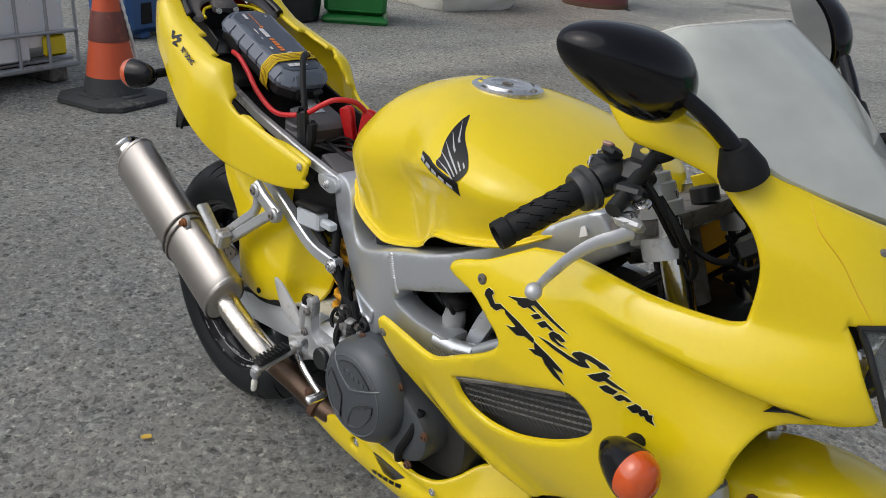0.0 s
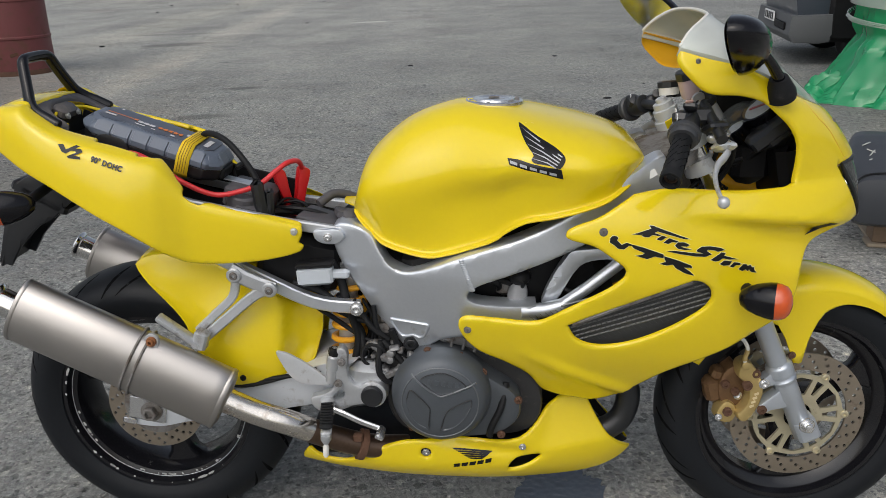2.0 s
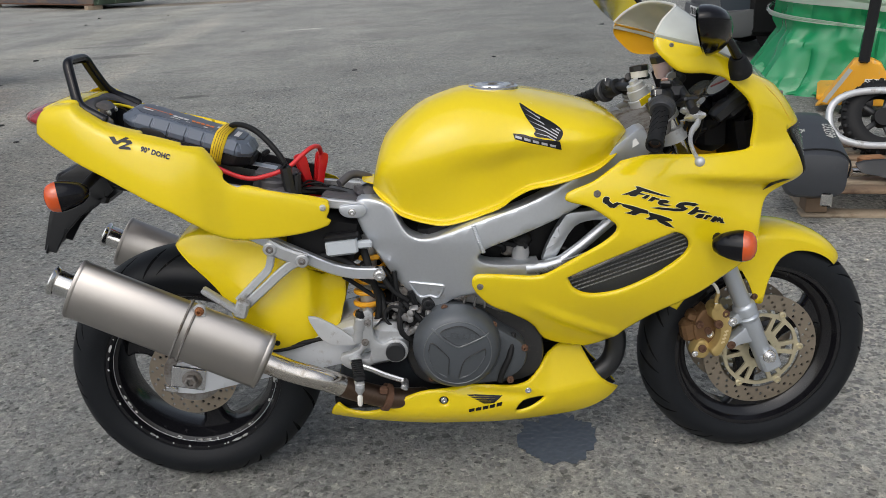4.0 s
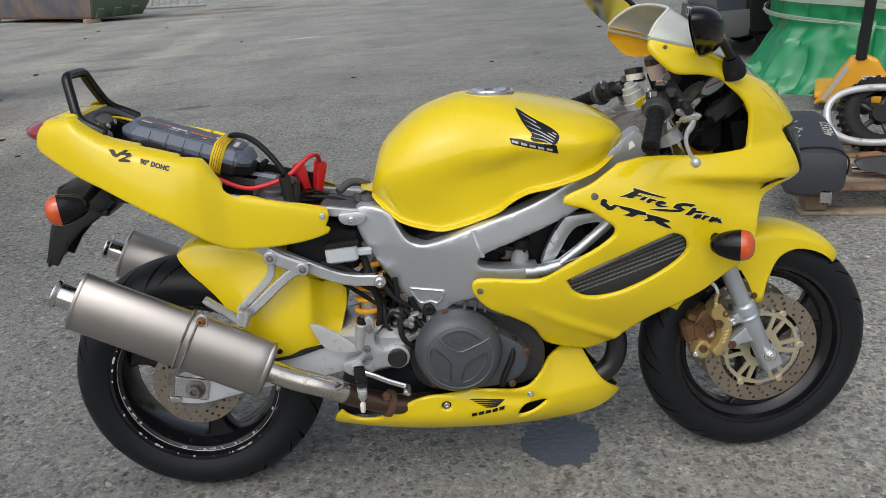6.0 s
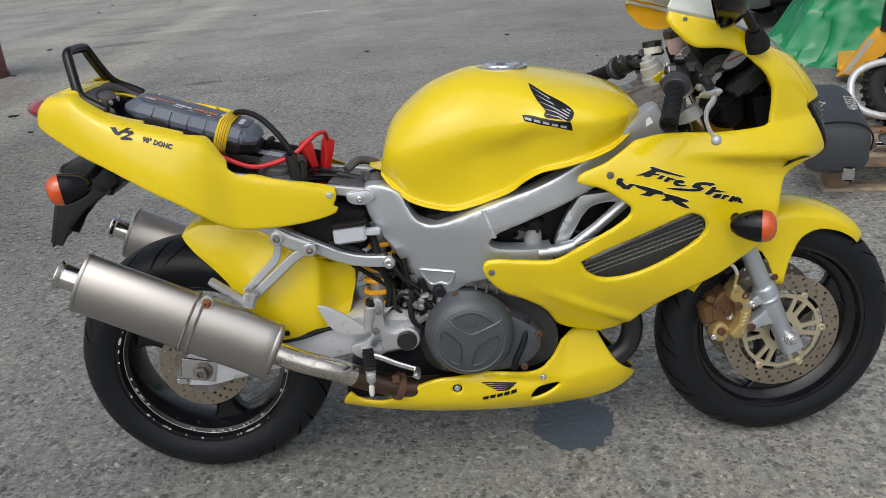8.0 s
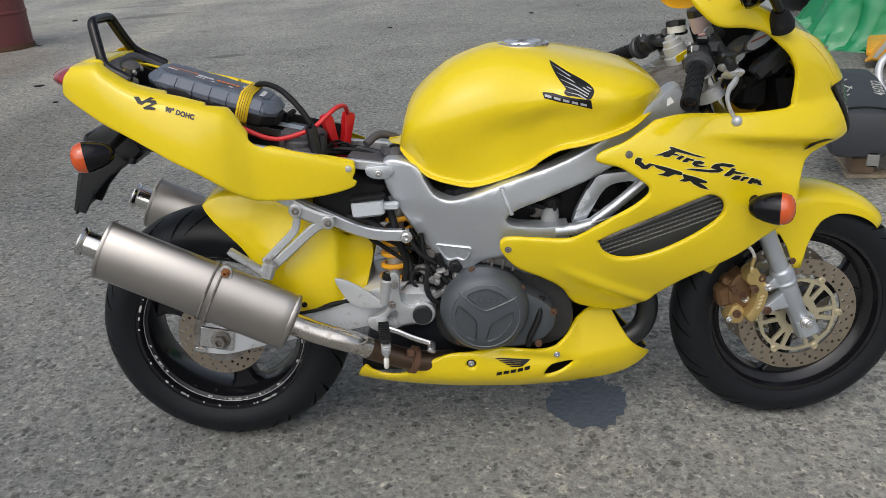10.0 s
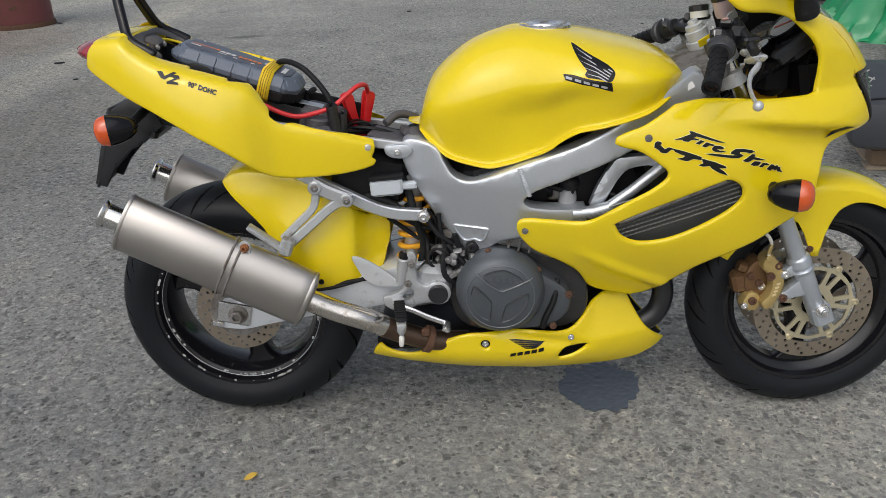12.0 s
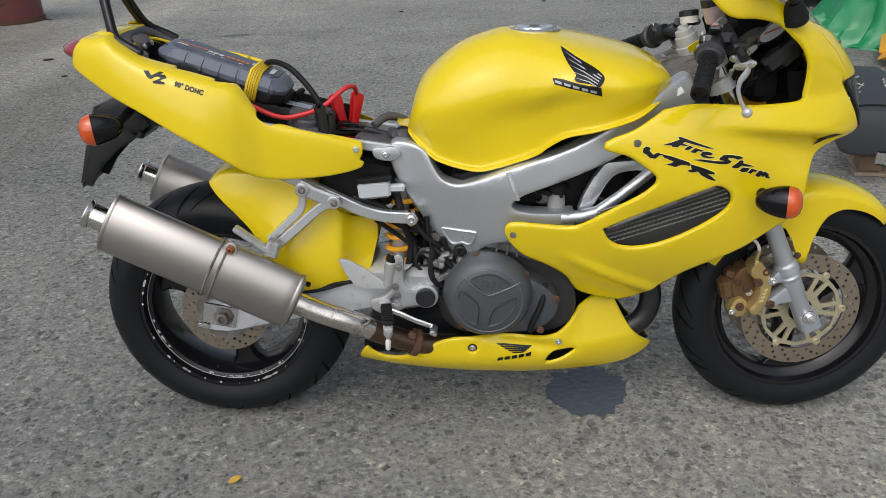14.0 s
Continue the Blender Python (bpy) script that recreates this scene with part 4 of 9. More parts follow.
g = Geo().rings(rows, cap=False, closed=False)
screen = part("windscreen", g, SCREEN, bike, "clear plastic windscreen, reflected sky put in as white haze")
screen.modifiers.new("thickness", "SOLIDIFY").thickness = 0.003
band = [[q + Vector((-0.004, 0, -0.003)) for q in r[:5]] for r in rows[21:-21]]
part("screen_band", Geo().rings(band, cap=False, closed=False), DARK, screen, "black band at the foot of the screen")
lip = [r[-1] for r in rows]
part("screen_lip", Geo().tube(lip, 0.0035, 6), CREAM, screen)
g = Geo()
for side in (-1, 1):
    for q in ((1.135, 1.083), (1.425, 0.955)):
        o = Vector(fair_xz(*q))
        o.y *= -side
        g.bolt(o + Vector((0, side * 0.001, 0.001)), (0.0 if q[0] < 1.3 else 0.5, side, 0.2), 0.0034, 0.002)
pieces("screen_screw", g, GRIMY, screen)


# -- mirrors --
def mirror_housing(side):
    boot = Vector((1.288, side * 0.181, 1.026)) if side < 0 else Vector((1.262, 0.176, 1.030))
    head = Vector((1.177, side * 0.272, 1.121)) if side < 0 else Vector((1.128, 0.282, 1.143))
    m = tagged(new("mirror"), "gloss black teardrop mirror on a short stalk")
    m.parent = bike
    up = (head - boot).normalized()
    part("boot", Geo().lathe([(-0.012, 0.027), (0.0, 0.027), (0.014, 0.022), (0.030, 0.016), (0.031, 0.010)], boot, (-0.30, side * 0.42, 0.85), 22), RUBBER, m)
    part("stalk", Geo().tube(smooth_path([boot + Vector((-0.005, side * 0.01, 0.02)), boot + Vector((-0.03, side * 0.035, 0.05)), boot + Vector((-0.055, side * 0.06, 0.075))], 6), [0.0105, 0.0085], 14), BLACK, m)
    # teardrop shell: broad end inboard, glass facing back
    out = Vector((-0.38, side * 0.85, 0.12) if side < 0 else (-0.72, 0.52, 0.30)).normalized()
    fwd = Vector((0.91, side * 0.36, 0.10) if side < 0 else (0.55, 0.78, 0.28)).normalized()
    vert = out.cross(fwd) * (-1 if out.cross(fwd).z < 0 else 1)
    fwd = vert.cross(out) * (1 if vert.cross(out).x > 0 else -1)
    rings = []
    for i in range(25):
        f = 0.5 - 0.5 * math.cos(math.pi * i / 24)
        k = (1 - abs(2 * f - 1) ** 2.4 * 0.9998) ** (1 / 2.1)
        kz = k * (1.00 - 0.46 * f)
        c = head + out * ((f - 0.5) * 0.174) + vert * ((f - 0.5) * 0.030)
        ring = []
        for j in range(22):
            a = 2 * math.pi * j / 22
            dx, dz = math.cos(a), math.sin(a)
            dep = (0.056 if side < 0 else 0.046) * k * dx if dx > 0 else 0.005 * k * dx
            ring.append(c + fwd * dep + vert * (0.058 * kz * dz))
        rings.append(ring)
    shell = part("housing", Geo().rings(rings), BLACK, m)
    pts = []
    for j in range(40):
        a = 2 * math.pi * j / 40
        f = 0.5 + 0.47 * math.cos(a)
        pts.append(head + out * ((f - 0.5) * 0.172) + vert * (0.050 * math.sin(a) * (1.08 - 0.50 * f) + (f - 0.5) * 0.028) - fwd * 0.0056)
    part("glass", Geo().add(pts, [tuple(range(40)) if side < 0 else tuple(reversed(range(40)))]), MIRROR, m, "mirror glass")
    return m


mirror_housing(-1)
mirror_housing(1)


# -- indicators --
def indicator(o, d, up, size, stem=None):
    """Black teardrop shell with an amber lens on its outer half."""
    o, d = Vector(o), Vector(d).normalized()
    u = (Vector(up) - d * d.dot(Vector(up))).normalized()
    w = d.cross(u)
    body = tagged(new("indicator"), "black plastic turn indicator with amber lens")
    body.parent = bike
    prof = [(-0.052, 0.006), (-0.048, 0.016), (-0.035, 0.026), (-0.018, 0.033), (0.0, 0.0375), (0.012, 0.0385)]
    lensp = [(0.012, 0.0380), (0.020, 0.037), (0.030, 0.033), (0.037, 0.024), (0.041, 0.010), (0.0415, 0.001)]
    for nm, pr, mt in (("shell", prof, BLACK), ("lens", lensp, AMBER)):
        rings = [[o + d * (a * size) + u * (math.sin(t) * r * size * 0.92) + w * (math.cos(t) * r * size * 0.80) for t in (2 * math.pi * j / 24 for j in range(24))] for a, r in pr]
        part(nm, Geo().rings(rings), mt, body)
    if stem:
        part("stem", Geo().tube([Vector(stem), o - d * 0.03 * size], [0.012, 0.010], 10), DARK, body)


indicator((1.280, -0.268, 0.657), (0.93, -0.37, 0.02), (0.0, 0.1, 0.9), 1.0, (1.255, -0.20, 0.66))
indicator((1.280, 0.268, 0.657), (0.93, 0.37, 0.02), (0.0, -0.1, 0.9), 1.0, (1.255, 0.20, 0.66))
indicator((-0.172, -0.212, 0.826), (-0.92, -0.38, -0.06), (0, 0, 1), 0.98, (-0.150, -0.06, 0.842))
indicator((-0.172, 0.212, 0.826), (-0.92, 0.38, -0.06), (0, 0, 1), 0.98, (-0.150, 0.06, 0.842))

# -- tank --
t_top = ease([(0.484, 0.790), (0.490, 0.815), (0.500, 0.850), (0.516, 0.884), (0.543, 0.913), (0.575, 0.940), (0.611, 0.963), (0.665, 0.983), (0.713, 0.993), (0.78, 0.991), (0.842, 0.981), (0.90, 0.969), (0.996, 0.944), (1.045, 0.922), (1.068, 0.900), (1.076, 0.882)])
t_seam = ease([(0.484, 0.772), (0.501, 0.757), (0.526, 0.737), (0.545, 0.722), (0.60, 0.704), (0.643, 0.697), (0.69, 0.706), (0.736, 0.722), (0.778, 0.742), (0.803, 0.765), (0.839, 0.788), (0.89, 0.800), (0.981, 0.823), (1.03, 0.848), (1.06, 0.868), (1.076, 0.876)])
t_half = ease([(0.484, 0.060), (0.495, 0.088), (0.51, 0.108), (0.54, 0.130), (0.59, 0.147), (0.65, 0.154), (0.70, 0.162), (0.745, 0.182), (0.79, 0.204), (0.83, 0.216), (0.87, 0.222), (0.94, 0.220), (0.99, 0.203), (1.03, 0.172), (1.06, 0.128), (1.076, 0.09)])
t_foot = ease([(0.484, 0.055), (0.50, 0.080), (0.55, 0.113), (0.65, 0.130), (0.72, 0.138), (0.78, 0.157), (0.83, 0.184), (0.90, 0.200), (0.98, 0.188), (1.03, 0.158), (1.06, 0.118), (1.076, 0.085)])
t_knee = ease([(0.50, 0.0), (0.60, 0.002), (0.67, 0.010), (0.73, 0.024), (0.79, 0.026), (0.86, 0.012), (0.95, 0.0)])


def tank_section(x):
    zt, zs, hw, ft = t_top(x), t_seam(x), t_half(x), t_foot(x)
    H = zt - zs
    kn = t_knee(x)
    keys = [(0, zt), (hw * 0.34, zt - 0.022 * H), (hw * 0.66, zt - 0.10 * H), (hw * 0.90, zt - 0.25 * H), (hw * 1.0, zt - 0.43 * H),
            (hw - kn * 0.7 - (hw - ft) * 0.25, zt - 0.64 * H), (ft + (hw - ft) * 0.22 - kn * 0.25, zt - 0.84 * H), (ft, zs + 0.006), (ft + 0.007, zs + 0.002), (ft + 0.011, zs - 0.001), (ft + 0.010, zs - 0.004)]
    p = smooth_path([Vector((y, z)) for y, z in keys], 4)
    return [Vector((x, q.x, q.y)) for q in reversed(p)] + [Vector((x, -q.x, q.y)) for q in p[1:]]


def tank_y(x, z):
    """The tank's right flank at a height."""
    s = [q for q in tank_section(x) if q.y <= 0]
    for a, b in zip(s, s[1:]):
        if a.z >= z >= b.z:
            return a.y + (b.y - a.y) * (a.z - z) / max(1e-6, a.z - b.z)
    return s[-1].y


xs = [0.484, 0.487, 0.492, 0.50, 0.508, 0.518, 0.53] + [0.545 + 0.014 * i for i in range(35)] + [1.035, 1.045, 1.054, 1.062, 1.069, 1.074, 1.076]
tank_geo = Geo().rings([tank_section(x) for x in xs], cap=True, closed=False)
tank = holder("fuel_tank", tank_geo, YELLOW, "rounded glossy yellow steel fuel tank", 60)
cap_c, cap_d = Vector((0.776, 0, 0.987)), Vector((0.02, 0, 1))
cap = part("filler_cap", Geo().lathe([(-0.006, 0.060), (0.003, 0.060), (0.005, 0.056), (0.003, 0.052), (0.003, 0.044), (0.007, 0.042), (0.008, 0.03), (0.006, 0.027), (0.006, 0.001)], cap_c, cap_d, 48), ALU_BRIGHT, tank, "round alloy filler cap")
g = Geo()
for k in range(6):
    a = 2 * math.pi * k / 6 + 0.3
    g.bolt(cap_c + Vector((math.cos(a) * 0.049, math.sin(a) * 0.049, 0.003)), cap_d, 0.004, 0.003)
g.box(cap_c + Vector((0, 0, 0.008)), (0.022, 0.006, 0.003), 0.001)
pieces("cap_screw", g, GRIMY, cap)
g = Geo().plate(smooth_path([(0.462, -0.030), (0.455, -0.012), (0.455, 0.012), (0.462, 0.030), (0.50, 0.05), (0.50, -0.05)], 4, True), lambda u, w: (u, w, 0.782 - 0.1 * (u - 0.46)), 0.003, 0.02, roll=0, along=(0, 0, -1))
part("rear_tab", g, YELLOW, tank)
g = Geo().plate(smooth_path([(1.06, -0.05), (1.10, -0.04), (1.112, -0.02), (1.112, 0.02), (1.10, 0.04), (1.06, 0.05)], 4, True), lambda u, w: (u, w, 0.876 + 0.2 * (u - 1.06)), 0.003, 0.02, roll=0, along=(0, 0, -1))
part("front_tab", g, YELLOW, tank)
# wing badge of tapered feathers over a plain bar
g, g2 = Geo(), Geo()


def on_tank(u, w, off=0.0015):
    return (u, tank_y(u, w) - off, w)


BX, BZ = 0.815, 0.916
wing = [(0.008, 0.051), (0.012, 0.0505), (0.040, 0.034), (0.074, 0.016), (0.090, 0.003), (0.092, -0.006), (0.082, -0.019), (0.068, -0.015), (0.050, -0.011), (0.036, -0.009), (0.030, -0.003), (0.034, 0.004), (0.022, 0.020), (0.013, 0.036)]
g.plate(smooth_path([(BX + a, BZ + b) for a, b in wing], 3, True), on_tank, 0.0003, 0.004, roll=0, double=False)
g.plate([(BX - 0.014, BZ - 0.002), (BX + 0.004, BZ - 0.003), (BX + 0.085, BZ - 0.021), (BX + 0.089, BZ - 0.040), (BX + 0.02, BZ - 0.022), (BX - 0.010, BZ - 0.014)], on_tank, 0.0003, 0.004, roll=0, double=False)
badge = part("wing_badge", g, DECAL, tank, "black wing-shaped badge with silver lines")
for k in range(5):
    f = k / 4
    a0, b0 = 0.0115 + 0.018 * f, 0.046 - 0.046 * f
    g2.plate([(BX + a0, BZ + b0), (BX + a0 + 0.03, BZ + b0 - 0.017 + 0.010 * f), (BX + 0.087 - 0.003 * k, BZ + 0.0015 - 0.0045 * k), (BX + 0.086 - 0.003 * k, BZ - 0.0002 - 0.0045 * k), (BX + a0 + 0.029, BZ + b0 - 0.0188 + 0.010 * f)],
             lambda u, w: on_tank(u, w, 0.0030), 0.0003, 0.004, roll=0, double=False)
for k in range(5):
    u0 = BX - 0.009 + 0.018 * k
    w0 = BZ - 0.0055 - 0.0048 * k
    g2.plate([(u0, w0), (u0 + 0.013, w0 - 0.0035), (u0 + 0.013, w0 - 0.0085), (u0, w0 - 0.005)], lambda u, w: on_tank(u, w, 0.0030), 0.0003, 0.005, roll=0, double=False)
pieces("silver_line", g2, SILVER_LINE, badge)

# -- tail --
c_low = ease([(-0.30, 0.02), (-0.25, 0.118), (-0.187, 0.156), (-0.149, 0.170), (-0.095, 0.184), (-0.042, 0.198), (0.003, 0.206), (0.056, 0.211), (0.104, 0.202), (0.142, 0.182), (0.167, 0.169), (0.209, 0.161), (0.27, 0.153), (0.33, 0.139), (0.386, 0.121)])
c_high = ease([(-0.30, 0.02), (-0.25, 0.085), (-0.20, 0.104), (-0.15, 0.116), (-0.08, 0.119), (0.005, 0.121), (0.075, 0.127), (0.124, 0.136), (0.163, 0.150), (0.195, 0.153), (0.373, 0.118)])
c_top = ease([(-0.27, 0.985), (-0.207, 1.009), (-0.157, 1.012), (-0.125, 0.990), (-0.081, 0.964), (0.006, 0.939), (0.085, 0.917), (0.12, 0.903), (0.162, 0.846), (0.195, 0.819), (0.281, 0.793), (0.384, 0.757)])
c_bot = ease([(-0.30, 0.962), (-0.25, 0.944), (-0.187, 0.906), (-0.149, 0.882), (-0.095, 0.854), (-0.042, 0.825), (0.003, 0.799), (0.056, 0.770), (0.104, 0.735), (0.142, 0.705), (0.167, 0.692), (0.209, 0.687), (0.27, 0.687), (0.33, 0.691), (0.384, 0.703)])


def soft_block(c, size, rot):
    """A block with well-rounded edges."""
    return Geo().box(c, size, min(size) * 0.28, rot)


cowl_rise = ease([(0, 0), (0.3, 0.46), (0.55, 0.80), (0.7, 0.925), (0.85, 0.980), (1, 1)])
cowl_inset = ease([(0, 0), (0.3, 0.13), (0.55, 0.29), (0.7, 0.46), (0.85, 0.71), (1, 1)])


def cowl_way(x, z):
    """How far round the panel's rounded section a height lies, from its lower edge to the top."""
    lo, hi = c_bot(x), c_top(x)
    t = (z - lo) / max(0.02, hi - lo)
    if t <= 0 or t >= 1:
        return t * 0.6 if t <= 0 else 1 + (t - 1) * 0.6
    a, b = 0.0, 1.0
    for _ in range(26):
        m = (a + b) / 2
        a, b = (m, b) if cowl_rise(m) < t else (a, m)
    return (a + b) / 2


def cowl_on(x, w):
    """Panel that widens to its lower edge and rounds in to its top."""
    s = w / 0.16
    lo, hi = c_bot(x), c_top(x)
    t = s / 0.6 if s <= 0 else (1 + (s - 1) / 0.6 if s >= 1 else cowl_rise(s))
    q = min(1, max(0, s))
    return (x, -(c_low(x) + (c_high(x) - c_low(x)) * cowl_inset(q) + 0.005 * math.sin(math.pi * q)), lo + t * max(0.02, hi - lo))


cowl_y = lambda x, z: cowl_on(x, cowl_way(x, z) * 0.16)[1]
co = ([(-0.207, 1.009), (-0.157, 1.016)] + [(x, c_top(x)) for x in (-0.135, -0.116, -0.097, -0.081, -0.06, -0.04, -0.018)] + corner((-0.013, c_top(-0.013))) + corner((-0.010, c_top(-0.010) - 0.0015)) + [(x, c_top(x) - 0.0015) for x in (0.006, 0.04)] + corner((0.075, c_top(0.075) - 0.0015)) + corner((0.078, c_top(0.078) - 0.004))
      + [(0.10, c_top(0.10) - 0.002), (0.12, c_top(0.12)), (0.135, c_top(0.135)), (0.149, c_top(0.149))] + corner((0.162, 0.846)) + corner((0.164, 0.833)) + [(0.175, 0.823)] + corner((0.190, 0.815)) + corner((0.197, 0.8185)) + [(0.281, 0.793), (0.365, 0.768), (0.384, 0.757), (0.384, 0.737), (0.378, 0.722), (0.386, 0.713),
      (0.378, 0.702), (0.33, 0.692), (0.27, 0.688), (0.209, 0.688), (0.167, 0.693), (0.142, 0.706), (0.104, 0.736), (0.056, 0.771), (0.003, 0.800), (-0.042, 0.826), (-0.095, 0.855), (-0.149, 0.883), (-0.187, 0.907)] + corner((-0.252, 0.946)) + [(-0.238, 0.984)])
tail_geo = Geo().plate([(x, cowl_way(x, z) * 0.16) for x, z in smooth_path(co, 5, True)], cowl_on, 0.003, 0.009, roll=0.006, depth=0.005)
tail_right = holder("tail_cowl_right", tail_geo, YELLOW, "glossy yellow plastic tail cowl", 50)
holder("tail_cowl_left", tail_geo.moved(MIRROR_Y), YELLOW, "glossy yellow plastic tail cowl", 50)
g = Geo().plate([(-0.245, -0.075), (-0.20, -0.104), (-0.155, -0.118), (-0.150, -0.06), (-0.145, 0), (-0.150, 0.06), (-0.155, 0.118), (-0.20, 0.104), (-0.245, 0.075), (-0.262, 0)],
                lambda u, w: (u, w, 1.004 + 0.010 * (1 - (w / 0.12) ** 2) - 0.012 * max(0, (-0.19 - u) / 0.07) ** 2 * 2), 0.003, 0.012, roll=0.005, depth=0.004, along=(0, 0, -1))
part("tail_bridge", g, YELLOW, tail_right)
shoe = [(-0.088, -0.108), (-0.120, -0.112), (-0.150, -0.100), (-0.166, -0.066), (-0.172, 0), (-0.166, 0.066), (-0.150, 0.100), (-0.120, 0.112), (-0.088, 0.108), (-0.086, 0.088), (-0.112, 0.083), (-0.134, 0.060), (-0.142, 0), (-0.134, -0.060), (-0.112, -0.083), (-0.086, -0.088)]
g = Geo().plate(smooth_path(shoe, 3, True), lambda u, w: (u, w, 1.010 - 0.56 * max(0, u + 0.15) - 0.10 * w * w / 0.12), 0.006, 0.012, roll=0.005, depth=0.004, along=(0, 0, -1))
surround = part("rail_surround", g, DUSTY_TRIM, tail_right, "dusty grey plastic rail surround")
part("lock_block", soft_block((-0.132, -0.012, 0.981), (0.036, 0.064, 0.028), (0, 24, 0)), DUSTY_TRIM, surround, "dusty latch block")
pieces("surround_screw", Geo().bolt((-0.1135, -0.034, 0.974), (0.8, 0, 0.3), 0.0055, 0.003).bolt((-0.1135, 0.010, 0.976), (0.8, 0, 0.3), 0.0055, 0.003), GALV_SCREW, surround)
well = Geo().box((-0.098, 0, 0.905), (0.10, 0.15, 0.006), 0.002, (0, 24, 0)).box((-0.142, 0, 0.940), (0.006, 0.15, 0.060), 0.002)
for sd in (-1, 1):
    well.box((-0.095, sd * 0.078, 0.925), (0.11, 0.005, 0.045), 0.002, (0, 26, 0))
pieces("well_wall", well, SATIN, surround)
part("well_lip", Geo().tube(smooth_path([(-0.092, -0.080, 0.962), (-0.106, -0.078, 0.968), (-0.128, -0.060, 0.978), (-0.136, 0, 0.983), (-0.128, 0.060, 0.978), (-0.100, 0.079, 0.966), (-0.060, 0.080, 0.948)], 5), 0.0035, 8), YELLOW, surround, "yellow inner edge of the cowl")
part("screw", Geo().bolt((0.369, cowl_y(0.369, 0.748) - 0.001, 0.748), (0, -1, 0.1), 0.0058, 0.003), GALV_SCREW, tail_right)
# digit mark and small lettering
g = Geo()
for s in ([(-.062, .941), (-.048, .940), (-.040, .926), (-.018, .936), (-.008, .932), (-.040, .915), (-.050, .920)], [(-.030, .930), (-.004, .926), (.002, .917), (-.018, .910), (-.004, .905), (-.002, .898), (-.034, .902), (-.036, .908), (-.014, .917), (-.018, .921), (-.034, .923)]):
    g.plate([(-0.044 + (a + 0.03) * 0.80, 0.929 + (b - 0.92) * 0.66) for a, b in s], lambda u, w: (u, cowl_y(u, w) - 0.0020, w), 0.0003, 0.004, roll=0, double=False)
pieces("angular_decal", g, DECAL, tail_right)
DX, DZ = -0.002, 0.9115
g = text_geo("90° DOHC", 0.0135, lambda a, b: (DX + a * 0.93 + b * 0.1, cowl_y(DX + a * 0.93 + b * 0.1, DZ - a * 0.31 + b) - 0.0026, DZ - a * 0.31 + b), 0.0007, 0.2, 1.05)
stuff(part("small_lettering", g, DECAL, tail_right))
half_rail = [(-0.093, -0.116, 0.9675), (-0.113, -0.113, 0.979), (-0.136, -0.107, 0.991), (-0.149, -0.100, 1.001), (-0.158, -0.090, 1.014), (-0.167, -0.075, 1.040), (-0.176, -0.060, 1.070), (-0.180, -0.052, 1.085), (-0.182, -0.042, 1.0905), (-0.183, -0.020, 1.092)]
rail = smooth_path(half_rail + [(x, -y, z) for x, y, z in reversed(half_rail)], 6)
grab = holder("grab_rail", Geo().tube(rail, 0.0122, 16, flat=0.84), BLACK, "gloss black tubular grab rail")
for s in (-1, 1):
    part("rail_foot", Geo().box((-0.122, s * 0.110, 0.9665), (0.050, 0.018, 0.020), 0.004, (0, 31, 0)), SATIN, grab)
    part("rail_end", Geo().lathe([(-0.004, 0.0108), (0.0015, 0.0108), (0.0018, 0.009)], rail[0] if s < 0 else rail[-1], (0.85, 0, -0.52), 16), RUBBER, grab, "rubber end cap")
# tail lamp
secs = []
for x, hw, zl, zh in ((-0.195, 0.095, 0.915, 1.004), (-0.235, 0.094, 0.928, 1.003), (-0.265, 0.080, 0.940, 0.997), (-0.290, 0.058, 0.950, 0.989), (-0.307, 0.032, 0.958, 0.981), (-0.314, 0.006, 0.966, 0.972)):
    secs.append([Vector((x, hw * math.cos(a), (zl + zh) / 2 + (zh - zl) / 2 * math.sin(a))) for a in (2 * math.pi * j / 20 for j in range(20))])
holder("tail_light", Geo().rings(secs), RED_LENS, "dark red tail lamp lens")
# number-plate hanger under the tail
g = Geo().plate([(-0.245, 0.835), (-0.195, 0.86), (-0.14, 0.825), (-0.128, 0.795), (-0.150, 0.775), (-0.175, 0.755), (-0.215, 0.735), (-0.262, 0.69), (-0.292, 0.645), (-0.318, 0.655), (-0.29, 0.74)], lambda u, w: (u, -0.055, w), 0.006, 0.02, roll=0.004, depth=0.003, along=(0, 1, 0))
g = merge(g, g.moved(MIRROR_Y))
g.box((-0.20, 0, 0.80), (0.13, 0.11, 0.03), 0.008, (0, 30, 0))
g.box((-0.292, 0, 0.70), (0.006, 0.11, 0.12), 0.003, (0, 22, 0))
holder("plate_hanger", g, SATIN, "black plastic plate hanger")

